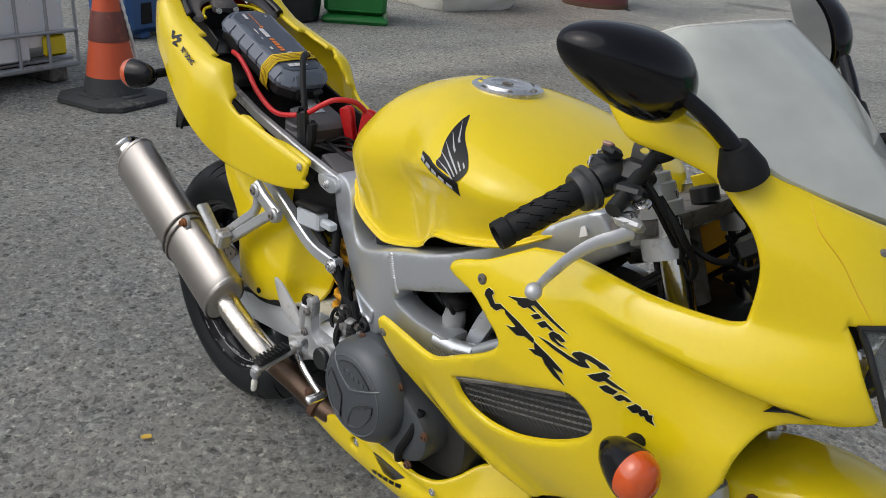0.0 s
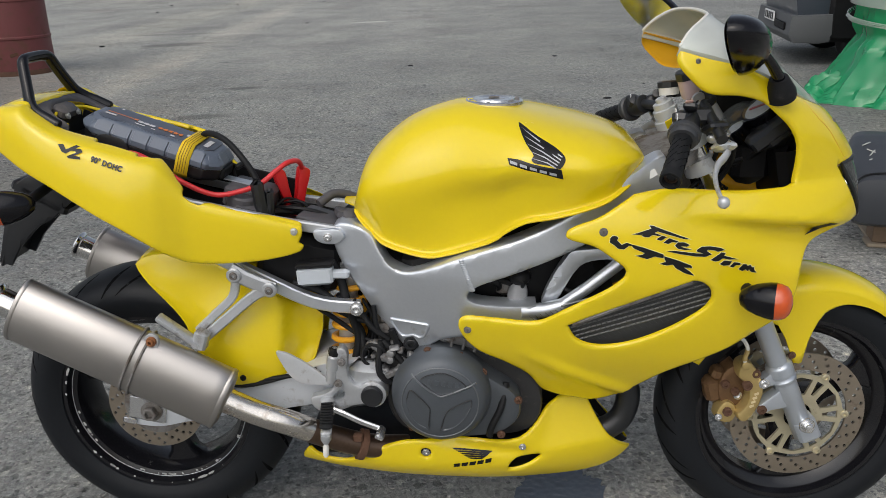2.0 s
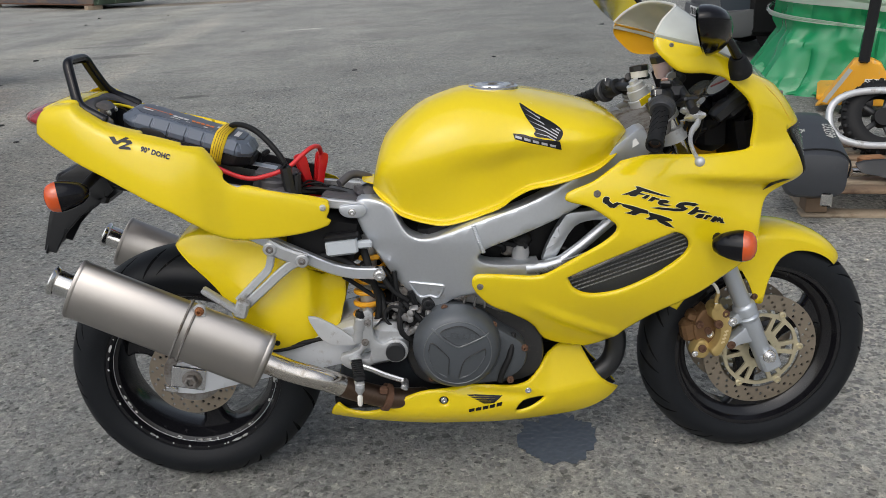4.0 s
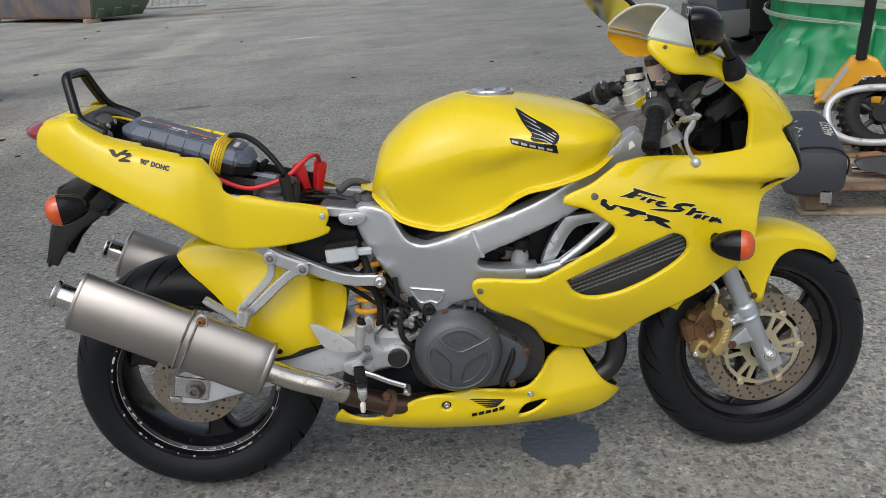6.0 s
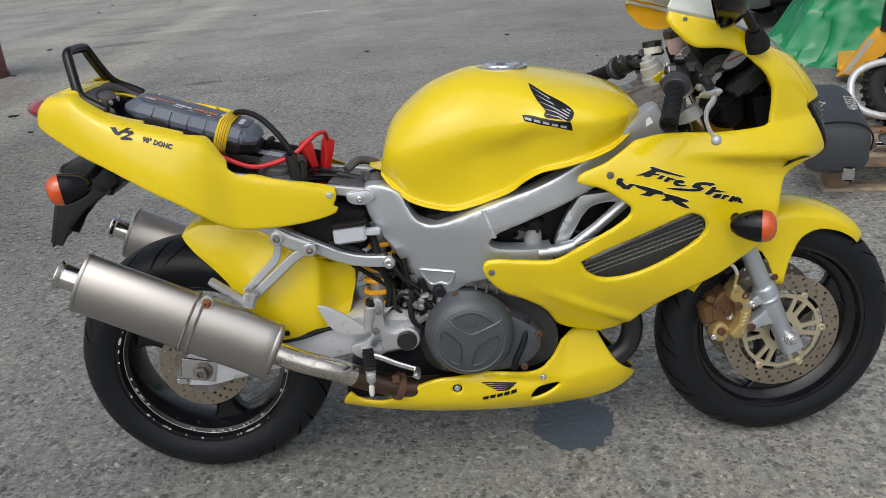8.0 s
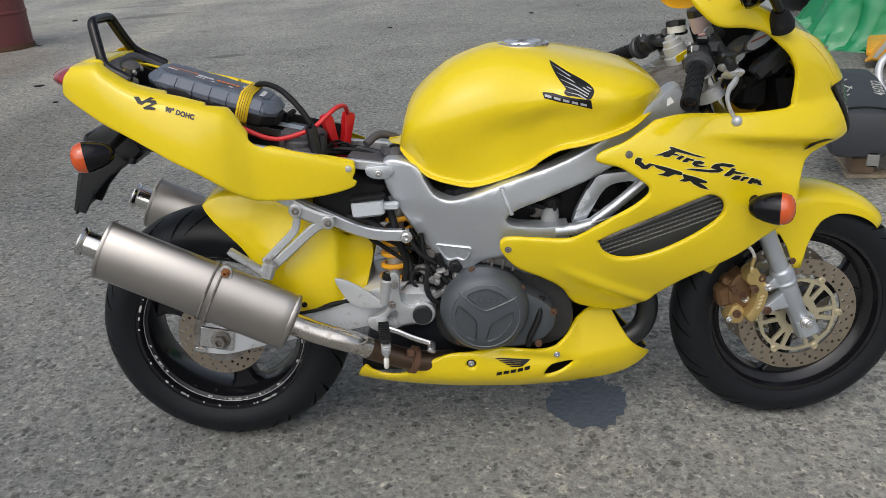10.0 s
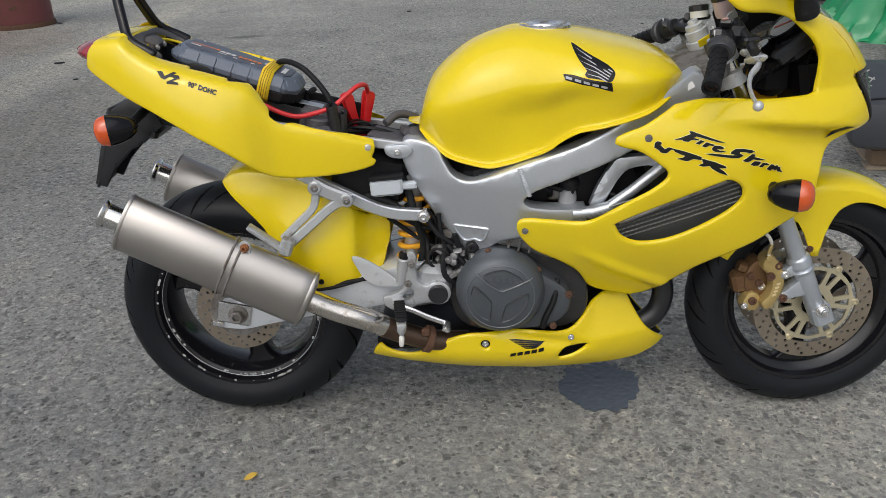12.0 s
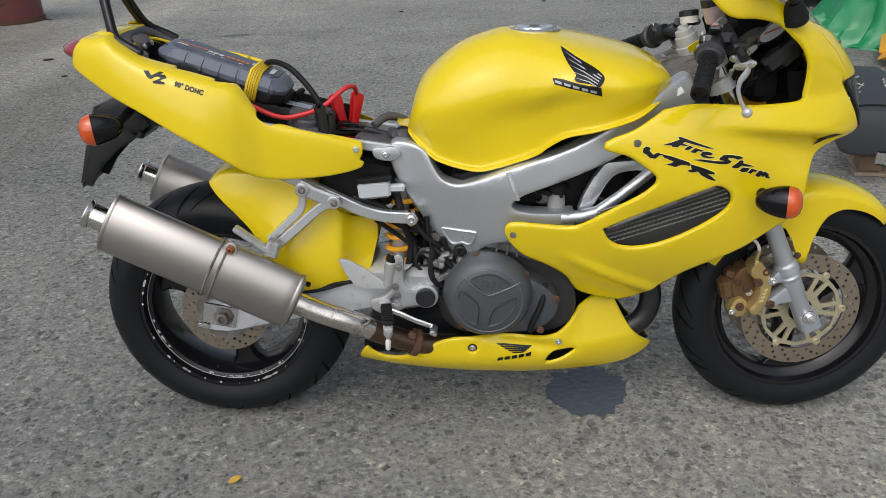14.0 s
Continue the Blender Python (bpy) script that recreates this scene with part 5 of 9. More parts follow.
# -- seat pan area: subframe, tray, electrics --
sub = tagged(new("subframe"), "alloy seat subframe rails")
sub.parent = bike
for s in (-1, 1):
    part("upper_rail", Geo().bar([(0.46, s * 0.094, 0.736), (0.33, s * 0.090, 0.756), (0.15, s * 0.088, 0.794), (-0.05, s * 0.08, 0.85)], 0.022, 0.016), CAST, sub)
    part("lower_rail", Geo().bar(smooth_path([(0.494, s * 0.118, 0.578), (0.42, s * 0.116, 0.584), (0.37, s * 0.112, 0.598), (0.30, s * 0.108, 0.632), (0.22, s * 0.104, 0.672), (0.10, s * 0.10, 0.735)], 5), 0.027, 0.022), ALU, sub)
    g = Geo().bolt((0.488, s * 0.131, 0.578), (0, s, 0), 0.011, 0.008).bolt((0.434, s * 0.111, 0.729), (0, s, 0), 0.0068, 0.005)
    pieces("rail_bolt", g, ALU_BRIGHT, sub)
    lug = [(0.405, 0.742), (0.43, 0.746), (0.458, 0.745), (0.468, 0.728), (0.45, 0.714), (0.42, 0.716), (0.406, 0.726)]
    part("lug", Geo().plate(smooth_path(lug, 4, True), lambda u, w: (u, s * 0.110, w), 0.012, 0.02, roll=0.003, depth=0.003, along=(0, -s, 0)), ALU, sub)
tray = Geo()
tray.box((0.12, 0, 0.765), (0.50, 0.17, 0.05), 0.01, (0, 15, 0))
tray.box((0.36, 0, 0.66), (0.18, 0.17, 0.13), 0.02, (0, 10, 0))
tray.box((-0.03, 0, 0.845), (0.12, 0.15, 0.04), 0.01, (0, 26, 0))
tray.box((0.18, 0.084, 0.800), (0.34, 0.006, 0.085), 0.002, (0, 15, 0))
holder("seat_tray", tray, DARK, "black plastic under-seat tray, dusty")
el = Geo().box((0.25, 0.0, 0.790), (0.10, 0.10, 0.05), 0.008, (0, 15, 0))
bat = part("battery", el, DUSTY_TRIM, bike, "dusty battery and relays under the seat")
part("fuse_cover", Geo().box((0.405, -0.035, 0.742), (0.085, 0.085, 0.030), 0.004, (0, 14, -8)), DUSTY_TRIM, bat)
g = Geo().lathe([(0, 0.034), (0.03, 0.034), (0.034, 0.03), (0.034, 0.02)], (0.240, -0.040, 0.772), (0.2, -0.1, 1), 20).box((0.262, -0.045, 0.765), (0.075, 0.060, 0.040), 0.006, (0, 15, 8))
pieces("relay", g, DUSTY_TRIM, bat, "dusty grey relay")
wr = Geo()
rw = random.Random(9)
for k in range(7):
    a = Vector((rw.uniform(0.28, 0.32), rw.uniform(-0.07, 0.07), 0.765))
    b = Vector((rw.uniform(0.38, 0.46), rw.uniform(-0.02, 0.07), 0.735))
    mid = (a + b) / 2 + Vector((rw.uniform(-0.02, 0.02), rw.uniform(-0.03, 0.03), rw.uniform(0.0, 0.03)))
    wr.tube(smooth_path([a, mid, b], 6), rw.uniform(0.0025, 0.005), 6)
pieces("wire", wr, DARK, bat)
g = Geo().tube(smooth_path([(0.40, -0.02, 0.775), (0.43, 0.01, 0.79), (0.47, 0.03, 0.775), (0.50, 0.05, 0.74)], 6), 0.010, 10).box((0.455, -0.03, 0.757), (0.035, 0.040, 0.018), 0.003, (0, 20, 20)).lathe([(0, 0.016), (0.012, 0.016), (0.014, 0.012)], (0.470, -0.045, 0.752), (0.3, -0.5, 0.8), 14)
pieces("breather", g, DUSTY_TRIM, bat)
part("connector", Geo().box((0.226, 0.012, 0.853), (0.020, 0.013, 0.012), 0.003, (0, -25, 30)).tube(smooth_path([(0.220, 0.014, 0.850), (0.210, 0.020, 0.838), (0.214, 0.020, 0.815)], 4), 0.0028, 8), RUBBER, bat, "black cable connector")
part("bracket", Geo().box((0.222, 0.0, 0.824), (0.060, 0.030, 0.003), 0.001, (0, 14, 0)), ALU, bat, "bare alloy strip")
# clear reservoir below the cowl
g = Geo().box((0.405, -0.120, 0.650), (0.075, 0.03, 0.04), 0.006, (0, -4, 0)).box((0.455, -0.118, 0.652), (0.04, 0.02, 0.018), 0.004)
res = part("fluid_reservoir", g, CLOUDY, bike, "translucent brake fluid reservoir")
part("lid", Geo().box((0.405, -0.120, 0.675), (0.08, 0.034, 0.012), 0.004, (0, -4, 0)), DARK, res)

# -- frame --
f_y = ease([(0.43, 0.094), (0.48, 0.104), (0.54, 0.128), (0.60, 0.150), (0.70, 0.172), (0.85, 0.182), (1.0, 0.170), (1.13, 0.135)])


def frame_place(u, w):
    """Bulged spar flank; the swingarm plate leans inwards to its foot."""
    y = f_y(u) - 0.16 * max(0, 0.66 - w)
    return (u, -y, w)


fo = (corner((0.437, 0.732)) + [(0.445, 0.750), (0.462, 0.757), (0.498, 0.752), (0.526, 0.738), (0.543, 0.706), (0.562, 0.678), (0.590, 0.667), (0.628, 0.674), (0.714, 0.707), (0.851, 0.757), (0.965, 0.822), (1.05, 0.880), (1.085, 0.900)]
      + corner((1.10, 0.902)) + corner((1.128, 0.850)) + [(1.06, 0.795), (0.93, 0.722), (0.82, 0.675), (0.752, 0.648), (0.728, 0.632), (0.722, 0.618), (0.738, 0.607), (0.79, 0.602)] + corner((0.86, 0.604)) + corner((0.865, 0.548))
      + [(0.80, 0.524), (0.705, 0.522), (0.665, 0.512), (0.636, 0.492), (0.616, 0.480), (0.600, 0.478), (0.584, 0.486), (0.556, 0.52), (0.522, 0.560), (0.495, 0.60), (0.468, 0.645), (0.448, 0.69)])
spar = Geo().plate(smooth_path(fo, 5, True), frame_place, 0.045, 0.014, roll=0.006, depth=0.006, along=(0, 1, 0))
frame_ob = holder("main_frame", merge(spar, spar.moved(MIRROR_Y)), ALU, "grey brushed-alloy twin-spar frame with weld seam", 50)
g = Geo()
for k in range(17):
    f = k / 16
    q = Vector(frame_place(0.712 + 0.02 * f, 0.700 - 0.063 * f))
    g.ball(q + Vector((0, 0.0004, 0)), (0.0062, 0.0022, 0.0040), 10)
stuff(part("weld_seam", g, ALU, frame_ob))
rim_ = smooth_path([(0.557, 0.549), (0.562, 0.551), (0.633, 0.548), (0.638, 0.546), (0.635, 0.533), (0.626, 0.517), (0.618, 0.514), (0.605, 0.518), (0.590, 0.513), (0.580, 0.514), (0.568, 0.528)], 5, True)
part("recess_edge", Geo().tube([Vector(frame_place(u, w)) + Vector((0, -0.001, 0)) for u, w in (((q.x, q.y)) for q in rim_ + rim_[:1])], 0.0030, 8), ALU, frame_ob)
g = Geo().bolt(Vector(frame_place(0.600, 0.497)) + Vector((0, -0.001, 0)), (0, -1, 0), 0.0125, 0.010).bolt(Vector(frame_place(0.765, 0.54)) + Vector((0, 0.0, 0)), (0, -1, 0), 0.012, 0.008)
pieces("frame_bolt", g, SATIN, frame_ob)
g = Geo()
for s in (-1, 1):
    g.tube([(0.83, s * 0.160, 0.588), (0.875, s * 0.158, 0.589), (0.915, s * 0.155, 0.598)], 0.0155, 14)
    g.tube([(0.905, s * 0.155, 0.594), (0.965, s * 0.153, 0.638), (1.045, s * 0.150, 0.705)], 0.0125, 14)
    g.plate(smooth_path([(0.872, 0.598), (0.898, 0.596), (0.948, 0.676), (1.00, 0.690), (1.03, 0.682), (1.03, 0.712), (0.955, 0.712), (0.925, 0.704)], 4, True), lambda u, w: (u, s * 0.140, w), 0.02, 0.02, roll=0.004, depth=0.004, along=(0, -s, 0))
pieces("cradle_tube", g, ALU, frame_ob)
g = Geo().box((1.075, -0.152, 0.868), (0.022, 0.002, 0.014), 0.0005, (0, -32, -14))
pieces("frame_label", g, WHITE, frame_ob)
g = Geo().lathe([(-0.10, 0.030), (-0.10, 0.036), (0.03, 0.036), (0.03, 0.030)], (1.13, 0, 0.85), rake, 28).box((1.09, 0, 0.845), (0.05, 0.14, 0.08), 0.02, (0, -25, 0))
part("steering_head", g, GRIMY, frame_ob)

# -- engine --
eng = tagged(new("engine"), "dark grey twin-cylinder engine, grimy round the bolts")
eng.parent = bike
case = smooth_path([(0.55, 0.48), (0.62, 0.50), (0.70, 0.50), (0.80, 0.47), (0.86, 0.42), (0.88, 0.34), (0.85, 0.28), (0.74, 0.262), (0.60, 0.268), (0.55, 0.31), (0.535, 0.40)], 4, True)
g = Geo().plate(case, lambda u, w: (u, -0.112, w), 0.224, 0.03, roll=0.012, depth=0.012, along=(0, 1, 0))
part("crankcase", g, ENGINE_DARK, eng)
part("gearbox_rear", Geo().box((0.50, 0, 0.40), (0.12, 0.14, 0.17), 0.03), ENGINE_DARK, eng)
cov = smooth_path([(0.585, 0.455), (0.615, 0.490), (0.665, 0.500), (0.72, 0.478), (0.765, 0.440), (0.815, 0.405), (0.832, 0.375), (0.825, 0.335), (0.79, 0.305), (0.73, 0.293), (0.64, 0.296), (0.60, 0.320), (0.572, 0.37), (0.572, 0.42)], 5, True)
g = Geo().plate(cov, lambda u, w: (u, -0.165, w), 0.04, 0.02, roll=0.012, depth=0.014, along=(0, 1, 0))
part("side_cover", g, ENGINE_PANEL, eng)
CC = Vector((0.664, -0.16, 0.400))
part("clutch_cover", Geo().lathe([(0.0, 0.106), (0.016, 0.103), (0.030, 0.096), (0.038, 0.089), (0.0445, 0.080), (0.0485, 0.05), (0.0495, 0.001)], CC, (0, -1, 0), 64), ENGINE, eng, "dark grey domed clutch cover")
# raised three-armed ridge on the dome, with a plain bar over it
g = Geo()


def dome(r):
    return 0.0500 - 0.005 * max(0, (r - 0.05) / 0.03) - (0.0 if r < 0.078 else (r - 0.078) * 0.6)


def on_dome(u, w, off=0.0006):
    return (CC.x + u, CC.y - dome(math.hypot(u, w)) - off, CC.z + w)


# three fields between broad arms, made to look sunken by painted edge light and shade; a bright worn ridge along the
# upper pair of arms
TOP_FIELD = [(-0.038, 0.054), (-0.023, 0.064), (0.007, 0.069), (0.033, 0.058), (0.054, 0.037), (0.014, 0.025), (-0.001, 0.023), (-0.014, 0.031)]
LOW_FIELDS = ([(-0.060, 0.030), (-0.023, -0.007), (-0.0216, -0.018), (-0.026, -0.060), (-0.051, -0.044), (-0.065, -0.018), (-0.069, 0.009)],
              [(0.0635, 0.009), (0.019, -0.014), (0.0104, -0.027), (0.000, -0.063), (0.027, -0.055), (0.0505, -0.032), (0.0635, -0.008)])
ridge = smooth_path([(-0.0575, 0.064), (-0.0445, 0.051), (-0.023, 0.0327), (-0.0056, 0.021), (0.003, 0.018), (0.014, 0.0206), (0.044, 0.0327), (0.074, 0.0447)], 5)
g.tube([on_dome(u, w, 0.0) for u, w in ((q.x, q.y) for q in ridge)], 0.0024, 8)
# pale tubes paint the light caught on the fields' lower rims
for fld in LOW_FIELDS:
    rim_low = smooth_path([fld[3], fld[4], fld[5], fld[6]], 5)
    g.tube([on_dome(q.x, q.y, 0.0) for q in rim_low], 0.0013, 6)
ring = [on_dome(0.0795 * math.cos(2 * math.pi * i / 48), 0.0795 * math.sin(2 * math.pi * i / 48), 0.0) for i in range(49)]
g.tube(ring, 0.0016, 6)
pieces("cover_ridge", g, ENGINE_WORN_LIT, eng)
# dark tubes laid on the dome paint the shade along the fields' edges
g = Geo()
for fld in LOW_FIELDS:
    g.tube([on_dome(q.x, q.y, 0.0) for q in smooth_path([fld[6], fld[0], fld[1], fld[2], fld[3]], 5)], 0.0014, 6)
g.tube([on_dome(q.x, q.y, 0.0) for q in smooth_path(TOP_FIELD, 4, True)], 0.0014, 6)
pieces("cover_shade_line", g, ENGINE_DARK, eng)
for fld in (TOP_FIELD,) + LOW_FIELDS:
    part("cover_panel", Geo().plate(smooth_path(fld, 3, True), on_dome, 0.001, 0.012, roll=0.002, depth=-0.0014, double=False), ENGINE_PANEL, eng)
g = Geo()
for k in range(5):
    g.box(Vector(on_dome(-0.020 + 0.014 * k, 0.051 - 0.0020 * k, 0.0006)), (0.009, 0.002, 0.010), 0.0005, (0, 8, 0))
pieces("cover_bar", g, ENGINE, eng)
g = Geo()
for q in ((0.638, 0.499), (0.705, 0.488), (0.752, 0.450), (0.826, 0.385), (0.79, 0.302), (0.60, 0.317)):
    g.bolt((q[0], -0.164, q[1]), (0, -1, 0), 0.0065, 0.006)
pieces("case_bolt", g, RUST, eng)
# cylinders: one leaning forward, one upright under the tank, finned by deep ribs
for o, d, nm in ((Vector((0.78, 0, 0.42)), Vector((0.86, 0, 0.40)), "front_cylinder"), (Vector((0.60, 0, 0.46)), Vector((-0.06, 0, 1.0)), "rear_cylinder")):
    g = Geo()
    d.normalize()
    up = Vector((-d.z, 0, d.x))
    for k in range(7):
        c = o + d * (0.04 + 0.026 * k)
        sz = 0.082 if k % 2 else 0.075
        rings = []
        for h in (-0.011, 0.011):
            rings.append([c + d * h + up * (sz * a) + Vector((0, 0.105 * b, 0)) for a, b in ((-1, -0.8), (-0.8, -1), (0.8, -1), (1, -0.8), (1, 0.8), (0.8, 1), (-0.8, 1), (-1, 0.8))])
        g.rings(rings)
    part(nm, g, GRIMY, eng)
# carburettor bodies, hoses and wiring between spar and cases
g = Geo()
for s in (-1, 1):
    g.lathe([(0, 0.03), (0.06, 0.03), (0.065, 0.036), (0.09, 0.036)], (0.76, s * 0.05, 0.60), (0.2, 0, 1), 18)
    g.box((0.80, s * 0.085, 0.615), (0.04, 0.035, 0.04), 0.008)
pieces("carburettor", g, GRIMY, eng)
part("coolant_bottle", Geo().lathe([(0, 0.020), (0.02, 0.021), (0.035, 0.018), (0.045, 0.011)], (0.822, -0.118, 0.592), (0.1, 0, 1), 16), GREY_PLASTIC, eng, "grey plastic bottle")
part("airbox", Geo().box((0.80, 0, 0.715), (0.44, 0.24, 0.09), 0.03, (0, -14, 0)), DARK, eng)
part("bottle_cap", Geo().ball((0.828, -0.120, 0.648), (0.024, 0.024, 0.019), 14), DARK, eng)
# black filler core standing in for the shaded engine between the spars
part("dark_core", Geo().box((0.70, 0, 0.60), (0.40, 0.17, 0.20), 0.03).box((0.90, 0, 0.60), (0.24, 0.18, 0.26), 0.03, (0, -20, 0)), DARK, eng)
hz = Geo()
rw = random.Random(5)
for k in range(11):
    a = Vector((rw.uniform(0.46, 0.56), -rw.uniform(0.06, 0.135), rw.uniform(0.50, 0.60)))
    b = a + Vector((rw.uniform(-0.04, 0.08), rw.uniform(-0.02, 0.03), -rw.uniform(0.05, 0.16)))
    mid = (a + b) / 2 + Vector((rw.uniform(-0.03, 0.03), rw.uniform(-0.02, 0.0), rw.uniform(-0.02, 0.02)))
    hz.tube(smooth_path([a, mid, b], 6), rw.uniform(0.003, 0.0075), 7)
for k in range(8):
    a = Vector((rw.uniform(0.72, 0.95), -rw.uniform(0.09, 0.13), rw.uniform(0.56, 0.66)))
    b = a + Vector((rw.uniform(-0.06, 0.06), 0.02, -rw.uniform(0.02, 0.08)))
    hz.tube(smooth_path([a, (a + b) / 2 + Vector((0.02, -0.02, 0.01)), b], 6), rw.uniform(0.003, 0.007), 7)
pieces("hose", hz, RUBBER, eng)
g = Geo()
for k in range(14):
    g.box((rw.uniform(0.50, 0.58), -rw.uniform(0.09, 0.125), rw.uniform(0.40, 0.50)), (rw.uniform(0.010, 0.04), 0.02, rw.uniform(0.008, 0.022)), 0.004, (0, rw.uniform(-40, 40), rw.uniform(-20, 20)))
for k in range(16):
    g.box((rw.uniform(0.535, 0.60), -rw.uniform(0.10, 0.140), rw.uniform(0.425, 0.500)), (rw.uniform(0.010, 0.032), 0.018, rw.uniform(0.007, 0.018)), 0.003, (rw.uniform(-30, 30), rw.uniform(-50, 50), rw.uniform(-25, 25)))
for k in range(6):
    g.lathe([(0, 0.006), (0.0, 0.009), (0.012, 0.009), (0.014, 0.005)], (rw.uniform(0.54, 0.60), -0.13, rw.uniform(0.43, 0.49)), (rw.uniform(-0.4, 0.4), -1, rw.uniform(-0.3, 0.3)), 10)
pieces("linkage", g, LOOSE, eng)
g = Geo().tube(smooth_path([(0.520 + 0.026 * math.cos(a), -0.128 - 0.004 * math.sin(2 * a), 0.470 + 0.024 * math.sin(a)) for a in (0.2 + 0.5 * i for i in range(12))], 4), 0.0040, 8)
part("looped_hose", g, RUBBER, eng)
g = Geo().plate(smooth_path([(0.655, 0.505), (0.70, 0.520), (0.76, 0.515), (0.80, 0.488), (0.79, 0.462), (0.72, 0.488)], 4, True), lambda u, w: (u, -0.128, w), 0.03, 0.015, roll=0.006, depth=0.006, along=(0, 1, 0))
for k in range(4):
    g.bar([(0.690 + 0.025 * k, -0.131, 0.516 - 0.004 * k), (0.684 + 0.025 * k, -0.131, 0.492 - 0.005 * k)], 0.006, 0.010, 0.002)
part("head_flank", g, LOOSE, eng, "dull grey cylinder head casting")
g = Geo().tube(smooth_path([(0.80, -0.150, 0.42), (0.79, -0.165, 0.37), (0.77, -0.17, 0.325), (0.765, -0.165, 0.30)], 6), 0.008, 8)
part("cover_hose", g, RUBBER, eng)
g = Geo().tube(smooth_path([(0.98, 0.0, 0.42), (1.04, -0.02, 0.40), (1.075, -0.03, 0.34), (1.06, -0.035, 0.27), (1.0, -0.04, 0.235), (0.85, -0.06, 0.225)], 7), 0.027, 18)
part("front_header", g, SATIN, eng)

# -- belly pan --
b_half = ease([(0.33, 0.120), (0.45, 0.148), (0.60, 0.160), (0.72, 0.160), (0.82, 0.148), (0.90, 0.124), (0.98, 0.094), (1.05, 0.062), (1.092, 0.030)])
b_low = ease([(0.33, 0.179), (0.413, 0.168), (0.494, 0.160), (0.576, 0.153), (0.672, 0.148), (0.81, 0.145), (0.951, 0.142), (1.01, 0.147), (1.054, 0.162), (1.092, 0.185)])


def belly_place(u, w):
    h, lo = b_half(u), b_low(u)
    low = max(0, 0.240 - w) / max(0.02, 0.240 - lo)
    y = h * (1 - 0.40 * low ** 2.2)
    y -= 0.010 * bell((w - (0.262 - 0.25 * (u - 0.75))) / 0.014) * min(1, max(0, (u - 0.50) / 0.08)) * min(1, max(0, (0.90 - u) / 0.06))
    if u > 0.80 and w > 0.24:
        y -= (w - 0.24) * 0.50 * min(1, (u - 0.80) / 0.10)
    return (u, -max(0.004, y), w)


bo = (corner((0.333, 0.181)) + [(0.347, 0.222), (0.362, 0.240), (0.378, 0.226), (0.400, 0.216), (0.427, 0.214), (0.453, 0.219), (0.501, 0.247), (0.560, 0.273), (0.612, 0.282), (0.728, 0.281), (0.80, 0.276), (0.837, 0.280), (0.868, 0.300), (0.893, 0.327), (0.925, 0.345), (0.955, 0.346)]
      + corner((0.982, 0.335)) + [(1.008, 0.285), (1.035, 0.245)] + corner((1.091, 0.188)) + [(1.075, 0.173), (1.05, 0.161), (1.01, 0.148), (0.951, 0.143), (0.81, 0.146), (0.672, 0.149), (0.576, 0.154), (0.494, 0.161), (0.413, 0.169)])
vent = smooth_path([(0.806, 0.200), (0.811, 0.216), (0.824, 0.2295), (0.848, 0.2310), (0.874, 0.2300), (0.879, 0.2265), (0.860, 0.213), (0.842, 0.202), (0.824, 0.196), (0.810, 0.195)], 2, True)
bg = Geo().plate(smooth_path(bo, 5, True), belly_place, 0.003, 0.009, [vent, circle2(0.626, 0.249, 0.0115, 12)], roll=0.006, depth=0.005)
belly = holder("belly_pan", bg, YELLOW, "yellow plastic belly pan with a vent", 50)
holder("belly_pan_left", bg.moved(MIRROR_Y), YELLOW, "yellow plastic belly pan", 50)
g = Geo().plate(smooth_path([(0.79, 0.18), (0.80, 0.245), (0.90, 0.245), (0.88, 0.20), (0.84, 0.178)], 3, True), lambda u, w: Vector(belly_place(u, w)) + Vector((0, 0.028, 0)), 0.003, 0.02, roll=0)
part("vent_duct", g, DARK, belly)
pieces("screw", Geo().bolt(Vector(belly_place(0.626, 0.249)) + Vector((0, 0.006, 0)), (0, -1, 0), 0.006, 0.003).bolt(Vector(belly_place(0.836, 0.257)) + Vector((0, -0.001, 0)), (0, -1, 0), 0.006, 0.003), ALU_BRIGHT, belly)
g = Geo()
on_belly = lambda u, w: Vector(belly_place(u, w)) + Vector((0, -0.0016, 0))
for k in range(5):
    f = k / 4
    x0, x1 = 0.683 + 0.034 * f, 0.771 - 0.018 * f
    z0, z1 = 0.2635 - 0.0215 * f, 0.2515 - 0.011 * f
    g.plate([(x0, z0), (x0 + 0.02, z0 - 0.0010), (x1, z1), (x1 - 0.004, z1 - 0.0030), (x0 + 0.022, z0 - 0.0048), (x0 + 0.006, z0 - 0.0036)], on_belly, 0.0003, 0.012, roll=0, double=False)
for k in range(5):
    g.plate([(0.687 + 0.0172 * k, 0.2240 + 0.0029 * k), (0.701 + 0.0172 * k, 0.2264 + 0.0029 * k), (0.699 + 0.0172 * k, 0.2164 + 0.0029 * k), (0.686 + 0.0172 * k, 0.2140 + 0.0029 * k)], on_belly, 0.0003, 0.012, roll=0, double=False)
pieces("decal_bar", g, DECAL, belly, "small black wing shape over a plain bar")

